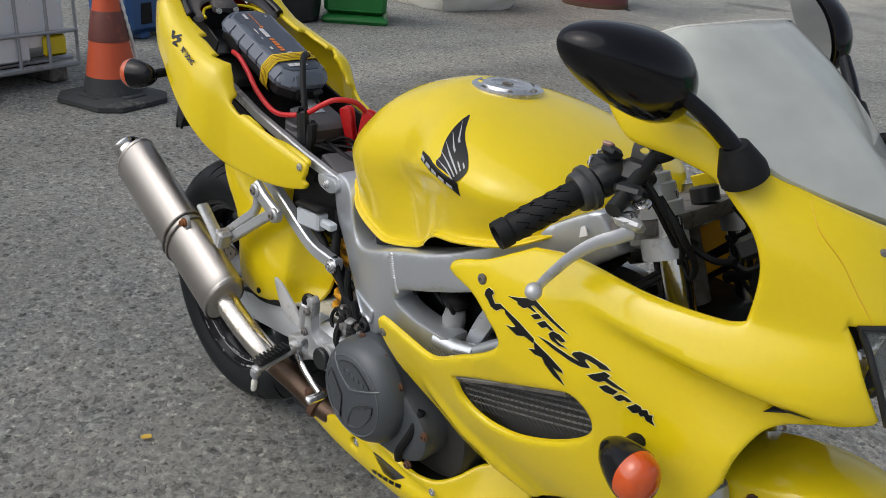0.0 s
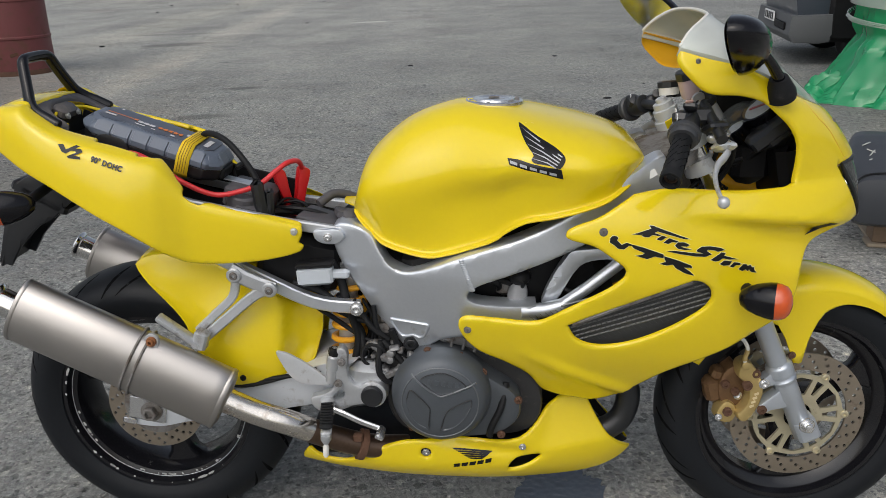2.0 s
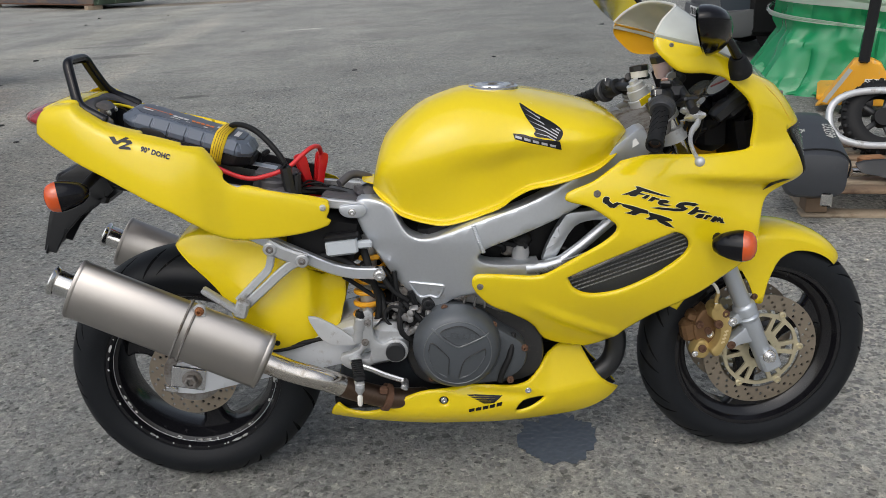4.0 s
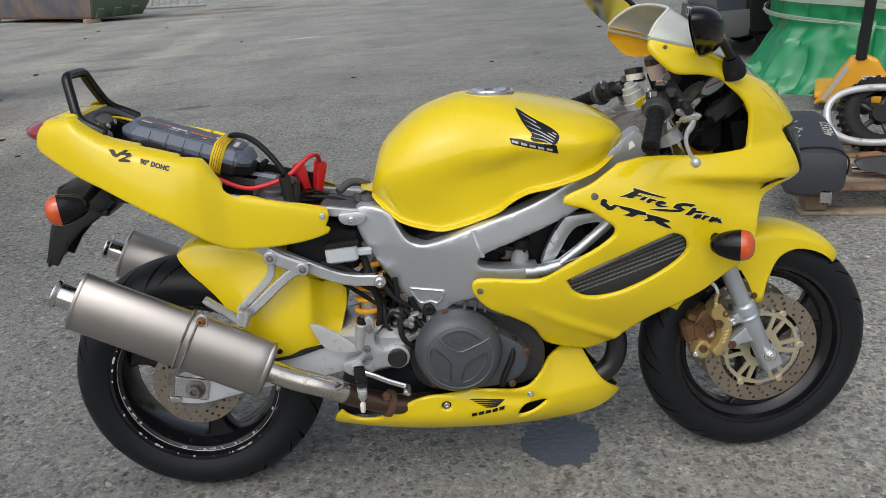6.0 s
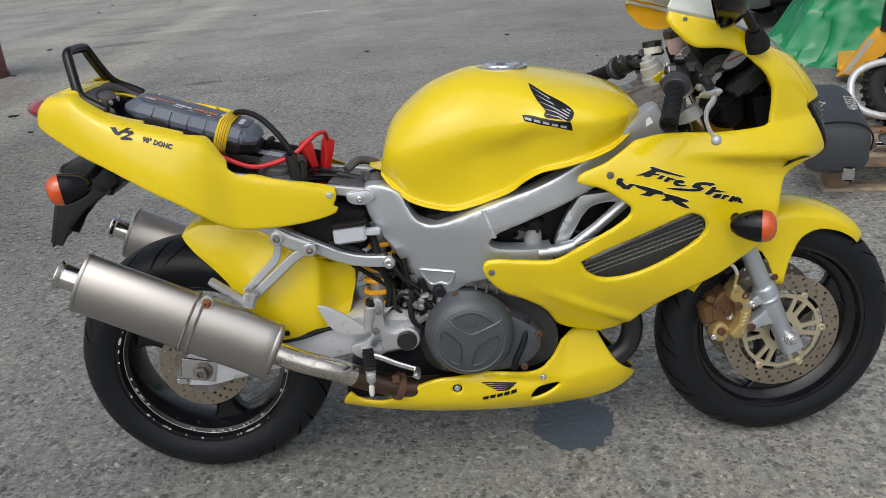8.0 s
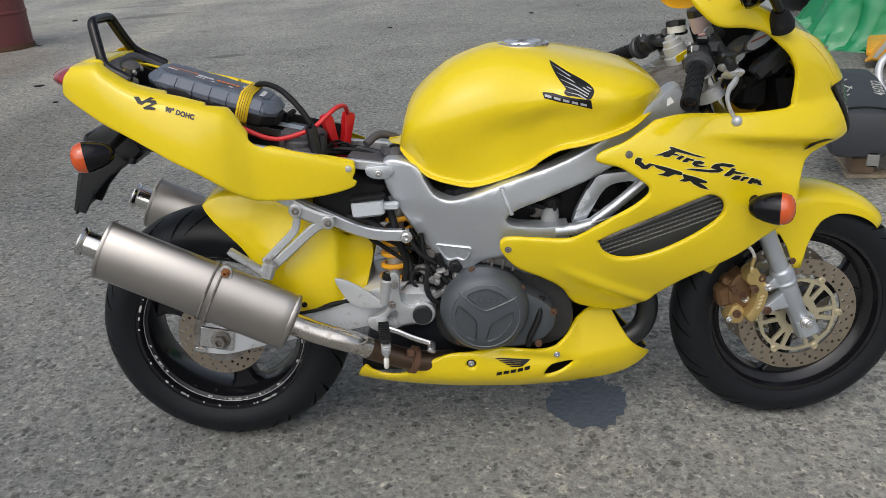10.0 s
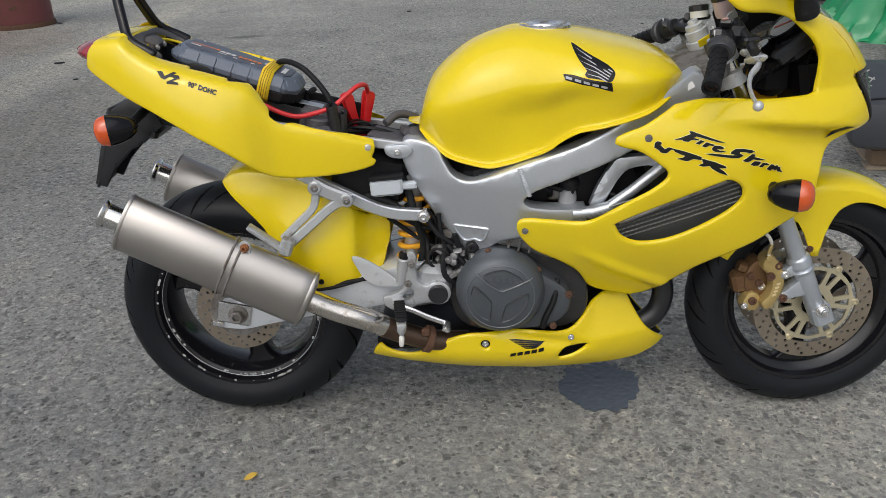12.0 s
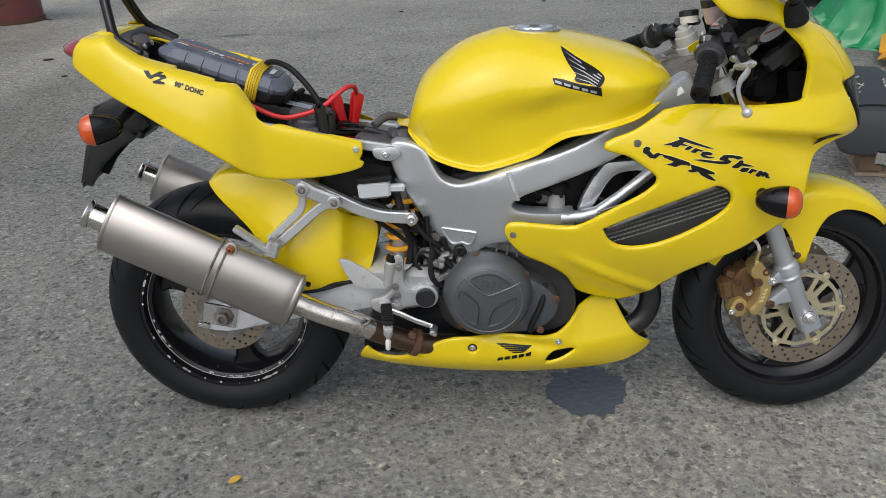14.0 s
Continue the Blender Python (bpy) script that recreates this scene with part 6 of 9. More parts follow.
# two added dark sheets stand for the shaded inside of the pan's nose
part("dark_liner", Geo().plate([(0.88, 0.20), (0.895, 0.318), (0.93, 0.336), (0.955, 0.338), (0.976, 0.329), (1.003, 0.281), (1.030, 0.241), (1.080, 0.191), (1.05, 0.168), (0.95, 0.155), (0.88, 0.16)], lambda u, w: Vector(belly_place(u, w)) + Vector((0, 0.006, 0)), 0.001, 0.012, roll=0).moved(MIRROR_Y), DARK, belly)
part("dark_filler", Geo().plate([(0.86, 0.27), (0.89, 0.31), (0.93, 0.33), (0.975, 0.318), (1.0, 0.27), (1.03, 0.236), (1.086, 0.190), (1.05, 0.165), (0.86, 0.16)], lambda u, w: (u, 0.004, w), 0.006, 0.04, roll=0, along=(0, 1, 0)), DARK, belly)
part("undertray", Geo().box((0.60, 0, 0.226), (0.50, 0.20, 0.05), 0.015).box((0.92, 0, 0.250), (0.10, 0.05, 0.07), 0.015), DARK, belly, "black inner tray")

# -- exhaust --
def oval(prof, a, d, cap=True):
    """A can turned about a sloping axis, then pressed narrow from the sides."""
    g = Geo().lathe(prof, a, d, 56, cap=cap)
    k = d.cross(Vector((0, 1, 0))).normalized()
    out = []
    for q in g.v:
        r = q - a
        t, up, side = r.dot(d), r.dot(k), r.dot(d.cross(k))
        out.append(a + d * t + k * (up * 1.085) + d.cross(k) * (side * 0.69))
    g.v = out
    return g


ex = tagged(new("exhaust"), "twin brushed-steel silencers with heat-stained pipes")
ex.parent = bike
for s in (-1, 1):
    a, b = (Vector((-0.186, -0.222, 0.616)), Vector((0.218, -0.212, 0.405))) if s < 0 else (Vector((-0.222, 0.190, 0.592)), Vector((0.19, 0.19, 0.385)))
    d = (b - a).normalized()
    L = (b - a).length
    can = part("silencer", oval([(0.0, 0.030), (0.0, 0.058), (0.003, 0.063), (0.010, 0.0655), (L * 0.5, 0.0665), (L - 0.035, 0.0665), (L - 0.012, 0.066), (L - 0.006, 0.062), (L, 0.052), (L + 0.002, 0.030)], a, d), STEEL, ex, "satin brushed steel can of oval section")
    pieces("rolled_edge", merge(oval([(0.0, 0.0655), (0.004, 0.0675), (0.008, 0.0665)], a, d, False), oval([(L - 0.014, 0.0665), (L - 0.009, 0.068), (L - 0.004, 0.0655)], a, d, False)), STEEL, can)
    part("outlet", Geo().lathe([(0.01, 0.028), (-0.036, 0.028), (-0.040, 0.033), (-0.046, 0.0345), (-0.049, 0.033), (-0.046, 0.028), (-0.03, 0.0255), (0.01, 0.0255)], a, d, 36, cap=False), CHROME, can, "polished outlet tip")
    part("outlet_core", Geo().lathe([(-0.012, 0.026), (-0.012, 0.001)], a, d, 24, cap=False), DARK, can)
    strap = Geo()
    for off in (0.249, 0.266):
        rim = oval([(off - 0.002, 0.0695), (off, 0.0695), (off + 0.002, 0.0695)], a, d, False)
        mid = rim.v[56:112]
        strap.tube(mid + mid[:1], 0.0028, 8, cap=False)
    pieces("strap_band", strap, GRIMY, can, "dark wire clamp band")
    tabc = a + d * 0.306 + Vector((0.0, s * 0.006, 0.073))
    part("strap_tab", Geo().plate(smooth_path([(-0.034, -0.040), (-0.018, -0.004), (-0.010, 0.014), (0.004, 0.021), (0.016, 0.012), (0.014, -0.008), (-0.004, -0.046)], 4, True), lambda u, w: (tabc.x + u, tabc.y + 0.016 * s + 0.25 * s * min(0, w) * -1, tabc.z + w), 0.005, 0.012, roll=0.002, depth=0.002, along=(0, -s, 0)), CAST, can)
    part("strap_bolt", Geo().bolt(tabc + Vector((0.003, s * 0.018, 0.005)), (0, s, 0), 0.0075, 0.010), RUST_BRIGHT, can, "orange-brown rusty bolt")
    pipe = smooth_path([b - d * 0.01, b + d * 0.06 + Vector((0, s * -0.002, 0.0)), b + d * 0.15 + Vector((0, s * -0.008, 0.008)), (0.42, s * 0.165, 0.292), (0.50, s * 0.14, 0.255), (0.58, s * 0.11, 0.235)], 7)
    part("link_pipe", Geo().tube(pipe[:18], 0.0265, 22), LINK_STEEL, ex, "stained steel link pipe, bright along its crown")
    part("rear_header", Geo().tube(pipe[17:], 0.0262, 22), HEAT_STEEL, ex, "brown heat-stained pipe")
    part("pipe_clamp", Geo().lathe([(0.0, 0.03), (0.002, 0.034), (0.016, 0.034), (0.018, 0.03)], pipe[26], pipe[27] - pipe[26], 20).box(pipe[26] + Vector((0.005, s * 0.02, 0.028)), (0.02, 0.018, 0.02), 0.004), RUST, ex)

# -- swingarm, shock, hugger --
sw = tagged(new("swingarm"), "silver alloy swingarm")
sw.parent = bike
for s in (-1, 1):
    o = smooth_path([(0.50, 0.455), (0.42, 0.445), (0.36, 0.430), (0.24, 0.395), (0.10, 0.365), (0.02, 0.358), (-0.035, 0.350)], 4)
    o2 = smooth_path([(-0.035, 0.285), (0.02, 0.280), (0.08, 0.292), (0.20, 0.315), (0.30, 0.328), (0.40, 0.345), (0.50, 0.36)], 4)
    part("arm", Geo().plate(o + o2, lambda u, w: (u, s * (0.118 - 0.03 * max(0, u - 0.3)), w), 0.034, 0.02, roll=0.005, depth=0.005, along=(0, -s, 0)), SWING, sw)
    g = Geo().box((0.0, s * 0.121, 0.328), (0.085, 0.006, 0.056), 0.003, (0, 12, 0)).box((-0.045, s * 0.120, 0.300), (0.03, 0.012, 0.016), 0.003, (0, 12, 0))
    part("axle_plate", g, ALU_BRIGHT, sw)
    g = Geo().lathe([(0, 0.024), (0.004, 0.024), (0.005, 0.017)], (0.010, s * 0.124, 0.325), (0, s, 0), 28)
    g.lathe([(0.004, 0.0165), (0.018, 0.0165), (0.020, 0.014), (0.020, 0.010), (0.012, 0.0095)], (0.010, s * 0.124, 0.325), (0, s, 0), 6)
    part("axle_nut", g, GRIMY, sw)
part("arm_bridge", Geo().box((0.40, 0, 0.40), (0.10, 0.18, 0.08), 0.02, (0, -12, 0)), WHITE_ALLOY, sw)
part("brake_line", Geo().tube(smooth_path([(0.40, -0.125, 0.425), (0.30, -0.125, 0.412), (0.20, -0.122, 0.392), (0.10, -0.12, 0.372)], 5), 0.005, 8), RUBBER, sw)
g = Geo().box((0.075, -0.084, 0.405), (0.075, 0.035, 0.05), 0.012, (0, -20, 0)).box((0.105, -0.082, 0.40), (0.04, 0.03, 0.03), 0.008, (0, -20, 0))
part("rear_caliper", g, WHITE_ALLOY, sw)
shock = tagged(new("rear_shock"), "shock absorber with yellow spring")
shock.parent = bike
so, sd = Vector((0.445, -0.045, 0.40)), Vector((0.10, 0, 1)).normalized()
d0, u0, w0 = axes(sd)
coil = [so + sd * (0.02 + 0.19 * i / 110) + (u0 * math.cos(i * 2 * math.pi * 6.2 / 110) + w0 * math.sin(i * 2 * math.pi * 6.2 / 110)) * 0.034 for i in range(111)]
part("spring", Geo().tube(coil, 0.0068, 8), SPRING, shock)
part("damper", Geo().lathe([(-0.03, 0.022), (0.12, 0.024), (0.125, 0.015), (0.24, 0.015), (0.24, 0.036), (0.26, 0.036)], so, sd, 20), CAST, shock)
# hoses and loom that hang round the shock
for hp, hr in (([(0.435, 0.668), (0.452, 0.628), (0.462, 0.588), (0.470, 0.545), (0.481, 0.490), (0.468, 0.424)], 0.0095), ([(0.400, 0.566), (0.428, 0.540), (0.461, 0.511), (0.497, 0.488), (0.524, 0.480), (0.533, 0.455), (0.506, 0.432)], 0.0055),
               ([(0.448, 0.60), (0.469, 0.541), (0.488, 0.499), (0.491, 0.448), (0.479, 0.414)], 0.0085), ([(0.350, 0.622), (0.380, 0.616), (0.408, 0.606), (0.436, 0.584), (0.47, 0.57)], 0.0085), ([(0.44, 0.56), (0.478, 0.536), (0.52, 0.522), (0.55, 0.49)], 0.006)):
    part("hose", Geo().tube(smooth_path([Vector((x, -0.092 + 0.010 * math.sin(40 * z), z)) for x, z in hp], 6), hr, 10), RUBBER, bike)
# added dark sheet in place of the gloom behind the shock
part("dark_backing", Geo().plate(smooth_path([(0.46, 0.44), (0.455, 0.56), (0.47, 0.63), (0.56, 0.62), (0.60, 0.52), (0.58, 0.43)], 4, True), lambda u, w: (u, 0.012 + 0.1 * (u - 0.5), w), 0.004, 0.03, roll=0, along=(0, 1, 0)), DARK, bike)
# hugger: two flared sides joined over the tyre
hug_top = ease([(0.008, 0.664), (0.03, 0.682), (0.06, 0.689), (0.16, 0.680), (0.26, 0.645), (0.32, 0.592), (0.365, 0.560)])
hug_y = lambda u, w: (u, -0.090 - 0.050 * bell((u - 0.20) / 0.17) * bell((w - 0.45) / 0.15) - 0.012 * bell((u - 0.06) / 0.08) * bell((w - 0.62) / 0.06) + 0.050 * ease([(0.315, 0), (0.335, 0.55), (0.36, 0.85), (0.40, 1.0)])(u) * (1 if w > 0.46 else max(0, (w - 0.40) / 0.06)), w)
ho_side = smooth_path([(0.010, 0.664), (0.03, 0.681), (0.06, 0.688), (0.16, 0.679), (0.26, 0.644), (0.315, 0.595)] + corner((0.345, 0.566)) + corner((0.396, 0.562)) + [(0.399, 0.51), (0.388, 0.465), (0.372, 0.428), (0.30, 0.408)] + corner((0.225, 0.394)) + corner((0.150, 0.406)) + [(0.143, 0.44), (0.130, 0.49), (0.106, 0.540), (0.07, 0.585), (0.028, 0.632)], 5, True)
g = Geo().plate(ho_side, hug_y, 0.003, 0.012, roll=0.006, depth=0.005)
hug = part("rear_hugger", g, YELLOW, bike, "yellow plastic rear hugger")
part("far_side", g.moved(MIRROR_Y), YELLOW, hug)
rows = []
for i in range(26):
    u = 0.012 + 0.350 * i / 25
    z = hug_top(u) - 0.006
    y = hug_y(u, z)[1] + 0.004
    rows.append([Vector((u, y * math.cos(math.pi * k / 14), z + 0.010 * math.sin(math.pi * k / 14))) for k in range(15)])
top_ = part("top_panel", Geo().rings(rows, cap=False, closed=False), YELLOW, hug)
top_.modifiers.new("thickness", "SOLIDIFY").thickness = 0.003
part("screw", Geo().bolt((0.232, -0.139, 0.418), (0, -1, 0), 0.005, 0.002), DARK, hug)
part("edge_strip", Geo().tube(smooth_path([(0.15, -0.125, 0.405), (0.23, -0.13, 0.395), (0.33, -0.12, 0.415), (0.39, -0.115, 0.43)], 5), 0.005, 6), DARK, hug)


# -- foot pegs and hangers --
def prism_xz(outline, y, thick, roll=0.006, holes=(), step=0.015):
    return Geo().plate(outline, (lambda u, w: (u, y(u, w), w)) if callable(y) else (lambda u, w: (u, y, w)), thick, step, holes, roll=roll, depth=roll, along=(0, 1, 0))


ph = tagged(new("pillion_peg_hanger"), "cast alloy pillion peg hanger")
ph.parent = bike
ho = smooth_path([(0.232, 0.672), (0.252, 0.668), (0.282, 0.642), (0.312, 0.645), (0.325, 0.628), (0.312, 0.612), (0.280, 0.594), (0.235, 0.556), (0.205, 0.520), (0.188, 0.512), (0.168, 0.520), (0.162, 0.545), (0.200, 0.560), (0.218, 0.590), (0.225, 0.640)], 4, True)
hy = lambda w: -0.146 - 0.30 * max(0, 0.62 - w)
arm_1 = smooth_path([(x, hy(z), z) for x, z in ((0.243, 0.668), (0.242, 0.640), (0.233, 0.612), (0.200, 0.581), (0.160, 0.545))], 6)
arm_2 = smooth_path([(x, hy(z), z) for x, z in ((0.322, 0.628), (0.292, 0.622), (0.264, 0.604), (0.224, 0.572), (0.174, 0.532))], 6)
link = [(x, hy(z), z) for x, z in ((0.234, 0.672), (0.262, 0.653), (0.290, 0.640), (0.322, 0.628))]
g = Geo().bar(arm_1, 0.018, 0.016, 0.003).bar(arm_2, 0.022, 0.0155, 0.003).bar(link, 0.032, 0.0165, 0.005)
g.lathe([(-0.008, 0.016), (0.006, 0.016), (0.009, 0.013), (0.009, 0.004)], (0.243, -0.150, 0.662), (0, -1, 0), 20).lathe([(-0.008, 0.016), (0.006, 0.016), (0.009, 0.013), (0.009, 0.004)], (0.314, -0.150, 0.630), (0, -1, 0), 20)
part("bracket", g, CAST, ph)
pieces("bolt", Geo().bolt((0.243, -0.157, 0.662), (0, -1, 0), 0.008, 0.006).bolt((0.314, -0.157, 0.630), (0, -1, 0), 0.008, 0.006), GRIMY, ph)
g = Geo().box((0.130, -0.196, 0.556), (0.105, 0.026, 0.014), 0.004, (0, 38, 0)).box((0.172, -0.192, 0.535), (0.03, 0.03, 0.045), 0.006, (0, 20, 0))
for k in range(9):
    g.box((0.094 + 0.0085 * k, -0.196, 0.5885 - 0.0066 * k), (0.0045, 0.024, 0.005), 0.001, (0, 38, 0))
pieces("folded_peg", g, CAST, ph)
rh = tagged(new("rider_peg_hanger"), "cast alloy rider footrest hanger with brake pedal")
rh.parent = bike
ro = smooth_path([(0.442, 0.491), (0.455, 0.501), (0.467, 0.490), (0.465, 0.455), (0.467, 0.428), (0.482, 0.413), (0.500, 0.413)] + [(0.516 + 0.027 * math.cos(radians(a)), 0.392 + 0.027 * math.sin(radians(a))) for a in (95, 50, 0, -50, -95)]
                 + [(0.490, 0.368), (0.468, 0.362), (0.446, 0.350), (0.430, 0.341), (0.414, 0.343), (0.386, 0.360), (0.383, 0.382), (0.410, 0.391), (0.431, 0.404), (0.439, 0.430), (0.441, 0.465)], 4, True)
eye_ = smooth_path([(0.436, 0.392), (0.452, 0.402), (0.456, 0.388), (0.446, 0.374), (0.430, 0.378)], 3, True)
part("bracket", prism_xz(ro, lambda u, w: -0.158 - 0.004 * bell((u - 0.516) / 0.03), 0.016, 0.0035, [eye_]), CAST, rh)
part("pivot_cap", Geo().lathe([(0, 0.0235), (0.008, 0.0235), (0.011, 0.021), (0.011, 0.002)], (0.516, -0.162, 0.392), (0, -1, 0), 28), SATIN, rh)
part("pivot_boss", Geo().lathe([(-0.05, 0.030), (0.004, 0.030), (0.006, 0.026), (0.006, 0.02)], (0.516, -0.155, 0.392), (0, -1, 0), 28), CAST, rh)
hg = smooth_path([(0.313, 0.486), (0.330, 0.485), (0.350, 0.476), (0.390, 0.449)] + corner((0.427, 0.416)) + corner((0.422, 0.407)) + [(0.390, 0.408), (0.360, 0.412), (0.340, 0.428), (0.326, 0.452)], 4, True)
part("heel_guard", prism_xz(hg, -0.150, 0.004, 0.002), WHITE_ALLOY, rh)
pieces("guard_bolt", Geo().bolt((0.445, -0.161, 0.419), (0, -1, 0), 0.0065, 0.005).bolt((0.455, -0.163, 0.470), (0, -1, 0), 0.0065, 0.005).bolt((0.428, -0.161, 0.356), (0, -1, 0), 0.009, 0.006), GRIMY, rh)
PEG = Matrix.Translation((0.418, -0.158, 0.373)) @ Matrix(((0.16, 0.98, 0.05, 0), (-0.985, 0.155, 0.0, 0), (-0.062, -0.03, 0.998, 0), (0, 0, 0, 1)))
peg_bar = part("peg_bar", Geo().box((0.055, 0, -0.004), (0.125, 0.022, 0.014), 0.004, m=PEG).box((0.002, 0, 0), (0.026, 0.030, 0.026), 0.006, m=PEG), CAST, rh, "cast alloy footpeg bar")
peg = Geo().box((0.070, 0, 0.009), (0.084, 0.027, 0.012), 0.005, m=PEG)
for k in range(8):
    peg.box((0.0345 + 0.0098 * k, 0, 0.0175), (0.0048, 0.025, 0.004), 0.001, m=PEG)
pg = stuff(part("footpeg", peg, RUBBER, rh, "black ribbed rubber footpeg pad"))
part("peg_plate", Geo().lathe([(0, 0.011), (0.010, 0.011), (0.016, 0.007), (0.020, 0.005)], PEG @ Vector((0.112, 0, -0.006)), (-0.05, -0.10, -1), 16), CAST, peg_bar)
part("peg_tip", Geo().lathe([(0.014, 0.004), (0.022, 0.0042), (0.026, 0.0065), (0.044, 0.006), (0.048, 0.004)], PEG @ Vector((0.112, 0, -0.006)), (-0.05, -0.10, -1), 12), CREAM, peg_bar, "worn white feeler")
pd = Geo().bar(smooth_path([(0.432, -0.168, 0.360), (0.458, -0.174, 0.352), (0.49, -0.178, 0.338), (0.53, -0.180, 0.323)], 5), 0.013, 0.009).box((0.534, -0.190, 0.318), (0.018, 0.045, 0.014), 0.004, (0, 25, 0))
part("brake_pedal", pd, ALU_BRIGHT, rh)
part("pivot_casting", Geo().box((0.505, -0.122, 0.408), (0.086, 0.05, 0.096), 0.018, (0, 4, 0)).box((0.478, -0.118, 0.362), (0.10, 0.04, 0.030), 0.008, (0, -10, 0)), CAST, rh)
part("rear_master_cylinder", Geo().lathe([(0, 0.009), (0.0, 0.013), (0.030, 0.013), (0.032, 0.0155), (0.060, 0.0155), (0.064, 0.011), (0.078, 0.010), (0.080, 0.006)], (0.428, -0.148, 0.418), (0.16, 0, 1), 18), CAST, rh)
part("master_boot", Geo().lathe([(0.064, 0.0135), (0.070, 0.0140), (0.078, 0.012), (0.080, 0.007)], (0.428, -0.148, 0.418), (0.16, 0, 1), 8), DARK, rh)
# mirrored hangers on the far side are plain
for o, y, nm in ((ho, 0.150, "pillion_hanger_left"), (ro, 0.158, "rider_hanger_left")):
    part(nm, Geo().plate(o, lambda u, w: (u, y, w), 0.016, 0.02, roll=0, along=(0, -1, 0)), CAST, bike)
part("side_stand", Geo().tube([(0.50, 0.13, 0.30), (0.46, 0.20, 0.15), (0.42, 0.275, 0.022)], 0.011, 12).box((0.415, 0.285, 0.010), (0.06, 0.045, 0.008), 0.003, (0, 0, 20)), SATIN, bike, "black side stand")

# -- handlebars and cockpit --
bars = tagged(new("handlebars"), "black clip-on handlebars with levers and switchgear")
bars.parent = bike
for s in (-1, 1):
    # steering turned a little: the left bar lies further back and lower
    a, b = (Vector((1.133, -0.175, 0.978)), Vector((1.074, -0.325, 0.899))) if s < 0 else (Vector((1.110, 0.175, 0.948)), Vector((1.032, 0.325, 0.889)))
    drift = Vector((0, 0, 0)) if s < 0 else Vector((-0.030, 0.0, -0.026))
    ax_d = (b - a).normalized()
    L = (b - a).length
    prof = [(0.058, 0.0165)]
    prof += [(0.068, 0.0178), (L - 0.022, 0.0178), (L - 0.020, 0.0168), (L - 0.018, 0.0168), (L - 0.016, 0.0186)]
    prof += [(L - 0.006, 0.0188), (L, 0.0180), (L, 0.0135), (L - 0.014, 0.0125)]
    gp = part("grip", Geo().lathe(prof, a, ax_d, 28), RUBBER, bars, "black rubber grip with wavy grooves")
    zig = Geo()
    d_, u_, w_ = axes(ax_d)
    for k in range(4):
        for row in (0, 1, 2, 3, 4):
            t0 = row * 1.257 + 0.3
            p0 = 0.078 + k * 0.019
            pts = [a + ax_d * (p0 + q) + (u_ * math.cos(t0 + h) + w_ * math.sin(t0 + h)) * 0.0180 for q, h in ((0, 0), (0.012, 0.5), (0.005, 0.62), (0.019, 1.15))]
            zig.tube(pts, 0.0008, 4)
    stuff(part("grip_groove", zig, GROOVE, gp))
    part("bar_end", Geo().lathe([(L - 0.013, 0.0130), (L - 0.009, 0.0122), (L - 0.009, 0.0085), (L - 0.016, 0.008), (L - 0.016, 0.001)], a, ax_d, 18, cap=False), HEAT_STEEL, gp)
    part("throttle_collar", Geo().lathe([(0.042, 0.02), (0.042, 0.026), (0.045, 0.0295), (0.053, 0.0295), (0.055, 0.026), (0.062, 0.026), (0.066, 0.024), (0.066, 0.018)], a, ax_d, 30), COLLAR, bars)
    g = Geo().lathe([(-0.004, 0.016), (-0.002, 0.0205), (0.012, 0.0225), (0.030, 0.0225), (0.038, 0.0205), (0.040, 0.015)], a, ax_d, 24).box(a + ax_d * 0.018 + Vector((-0.012, 0, 0.010)), (0.030, 0.034, 0.028), 0.008, (s * 28, 0, s * 20))
    sg = part("switchgear", g, SATIN, bars)
    if s < 0:
        part("kill_switch", Geo().box(a + Vector((-0.004, s * 0.020, 0.025)), (0.024, 0.022, 0.014), 0.004, (s * 28, 0, s * 20)), SATIN, sg)
    if s < 0:
        part("switch_button", Geo().box(a + Vector((-0.008, s * 0.024, 0.034)), (0.014, 0.012, 0.006), 0.002, (s * 28, 0, 0)), SWITCH, sg, "worn pinkish switch button")
    pieces("switch_label", Geo().box(a + Vector((-0.028, s * 0.012, 0.014)), (0.002, 0.009, 0.012), 0.0004).box(a + Vector((-0.028, s * 0.026, 0.008)), (0.002, 0.009, 0.012), 0.0004), WHITE, sg)
    part("bar_tube", Geo().tube([Vector((1.145, s * 0.105, 0.955)), a, b - ax_d * 0.012], 0.0105, 12), SATIN, bars)
    # master cylinder, lever and reservoir
    piv = Vector((1.183, s * 0.235, 0.940)) + drift
    g = Geo().tube([piv + Vector((-0.006, s * 0.01, 0.012)), piv + Vector((-0.020, s * -0.085, 0.062))], [0.0105, 0.009], 14)
    g.box(piv + Vector((-0.010, s * -0.030, 0.026)), (0.036, 0.046, 0.018), 0.006, (s * 24, 0, s * -14))
    mc = part("master_cylinder", g, SATIN, bars)
    part("clamp_block", Geo().box(a + Vector((0.022, s * 0.006, 0.004)), (0.036, 0.022, 0.034), 0.007, (s * 28, 0, 0)), SATIN, mc)
    at = lambda x, y, z: Vector((x, s * y, z)) + drift
    g = Geo().box(at(1.187, 0.221, 0.935), (0.036, 0.036, 0.015), 0.005, (s * 26, 6, s * -16)).box(at(1.172, 0.205, 0.946), (0.024, 0.024, 0.014), 0.005, (s * 26, 6, s * 10))
    g.tube([at(1.184, 0.226, 0.934), at(1.176, 0.196, 0.946)], [0.009, 0.007], 12)
    part("perch", g, WHITE_ALLOY, mc)
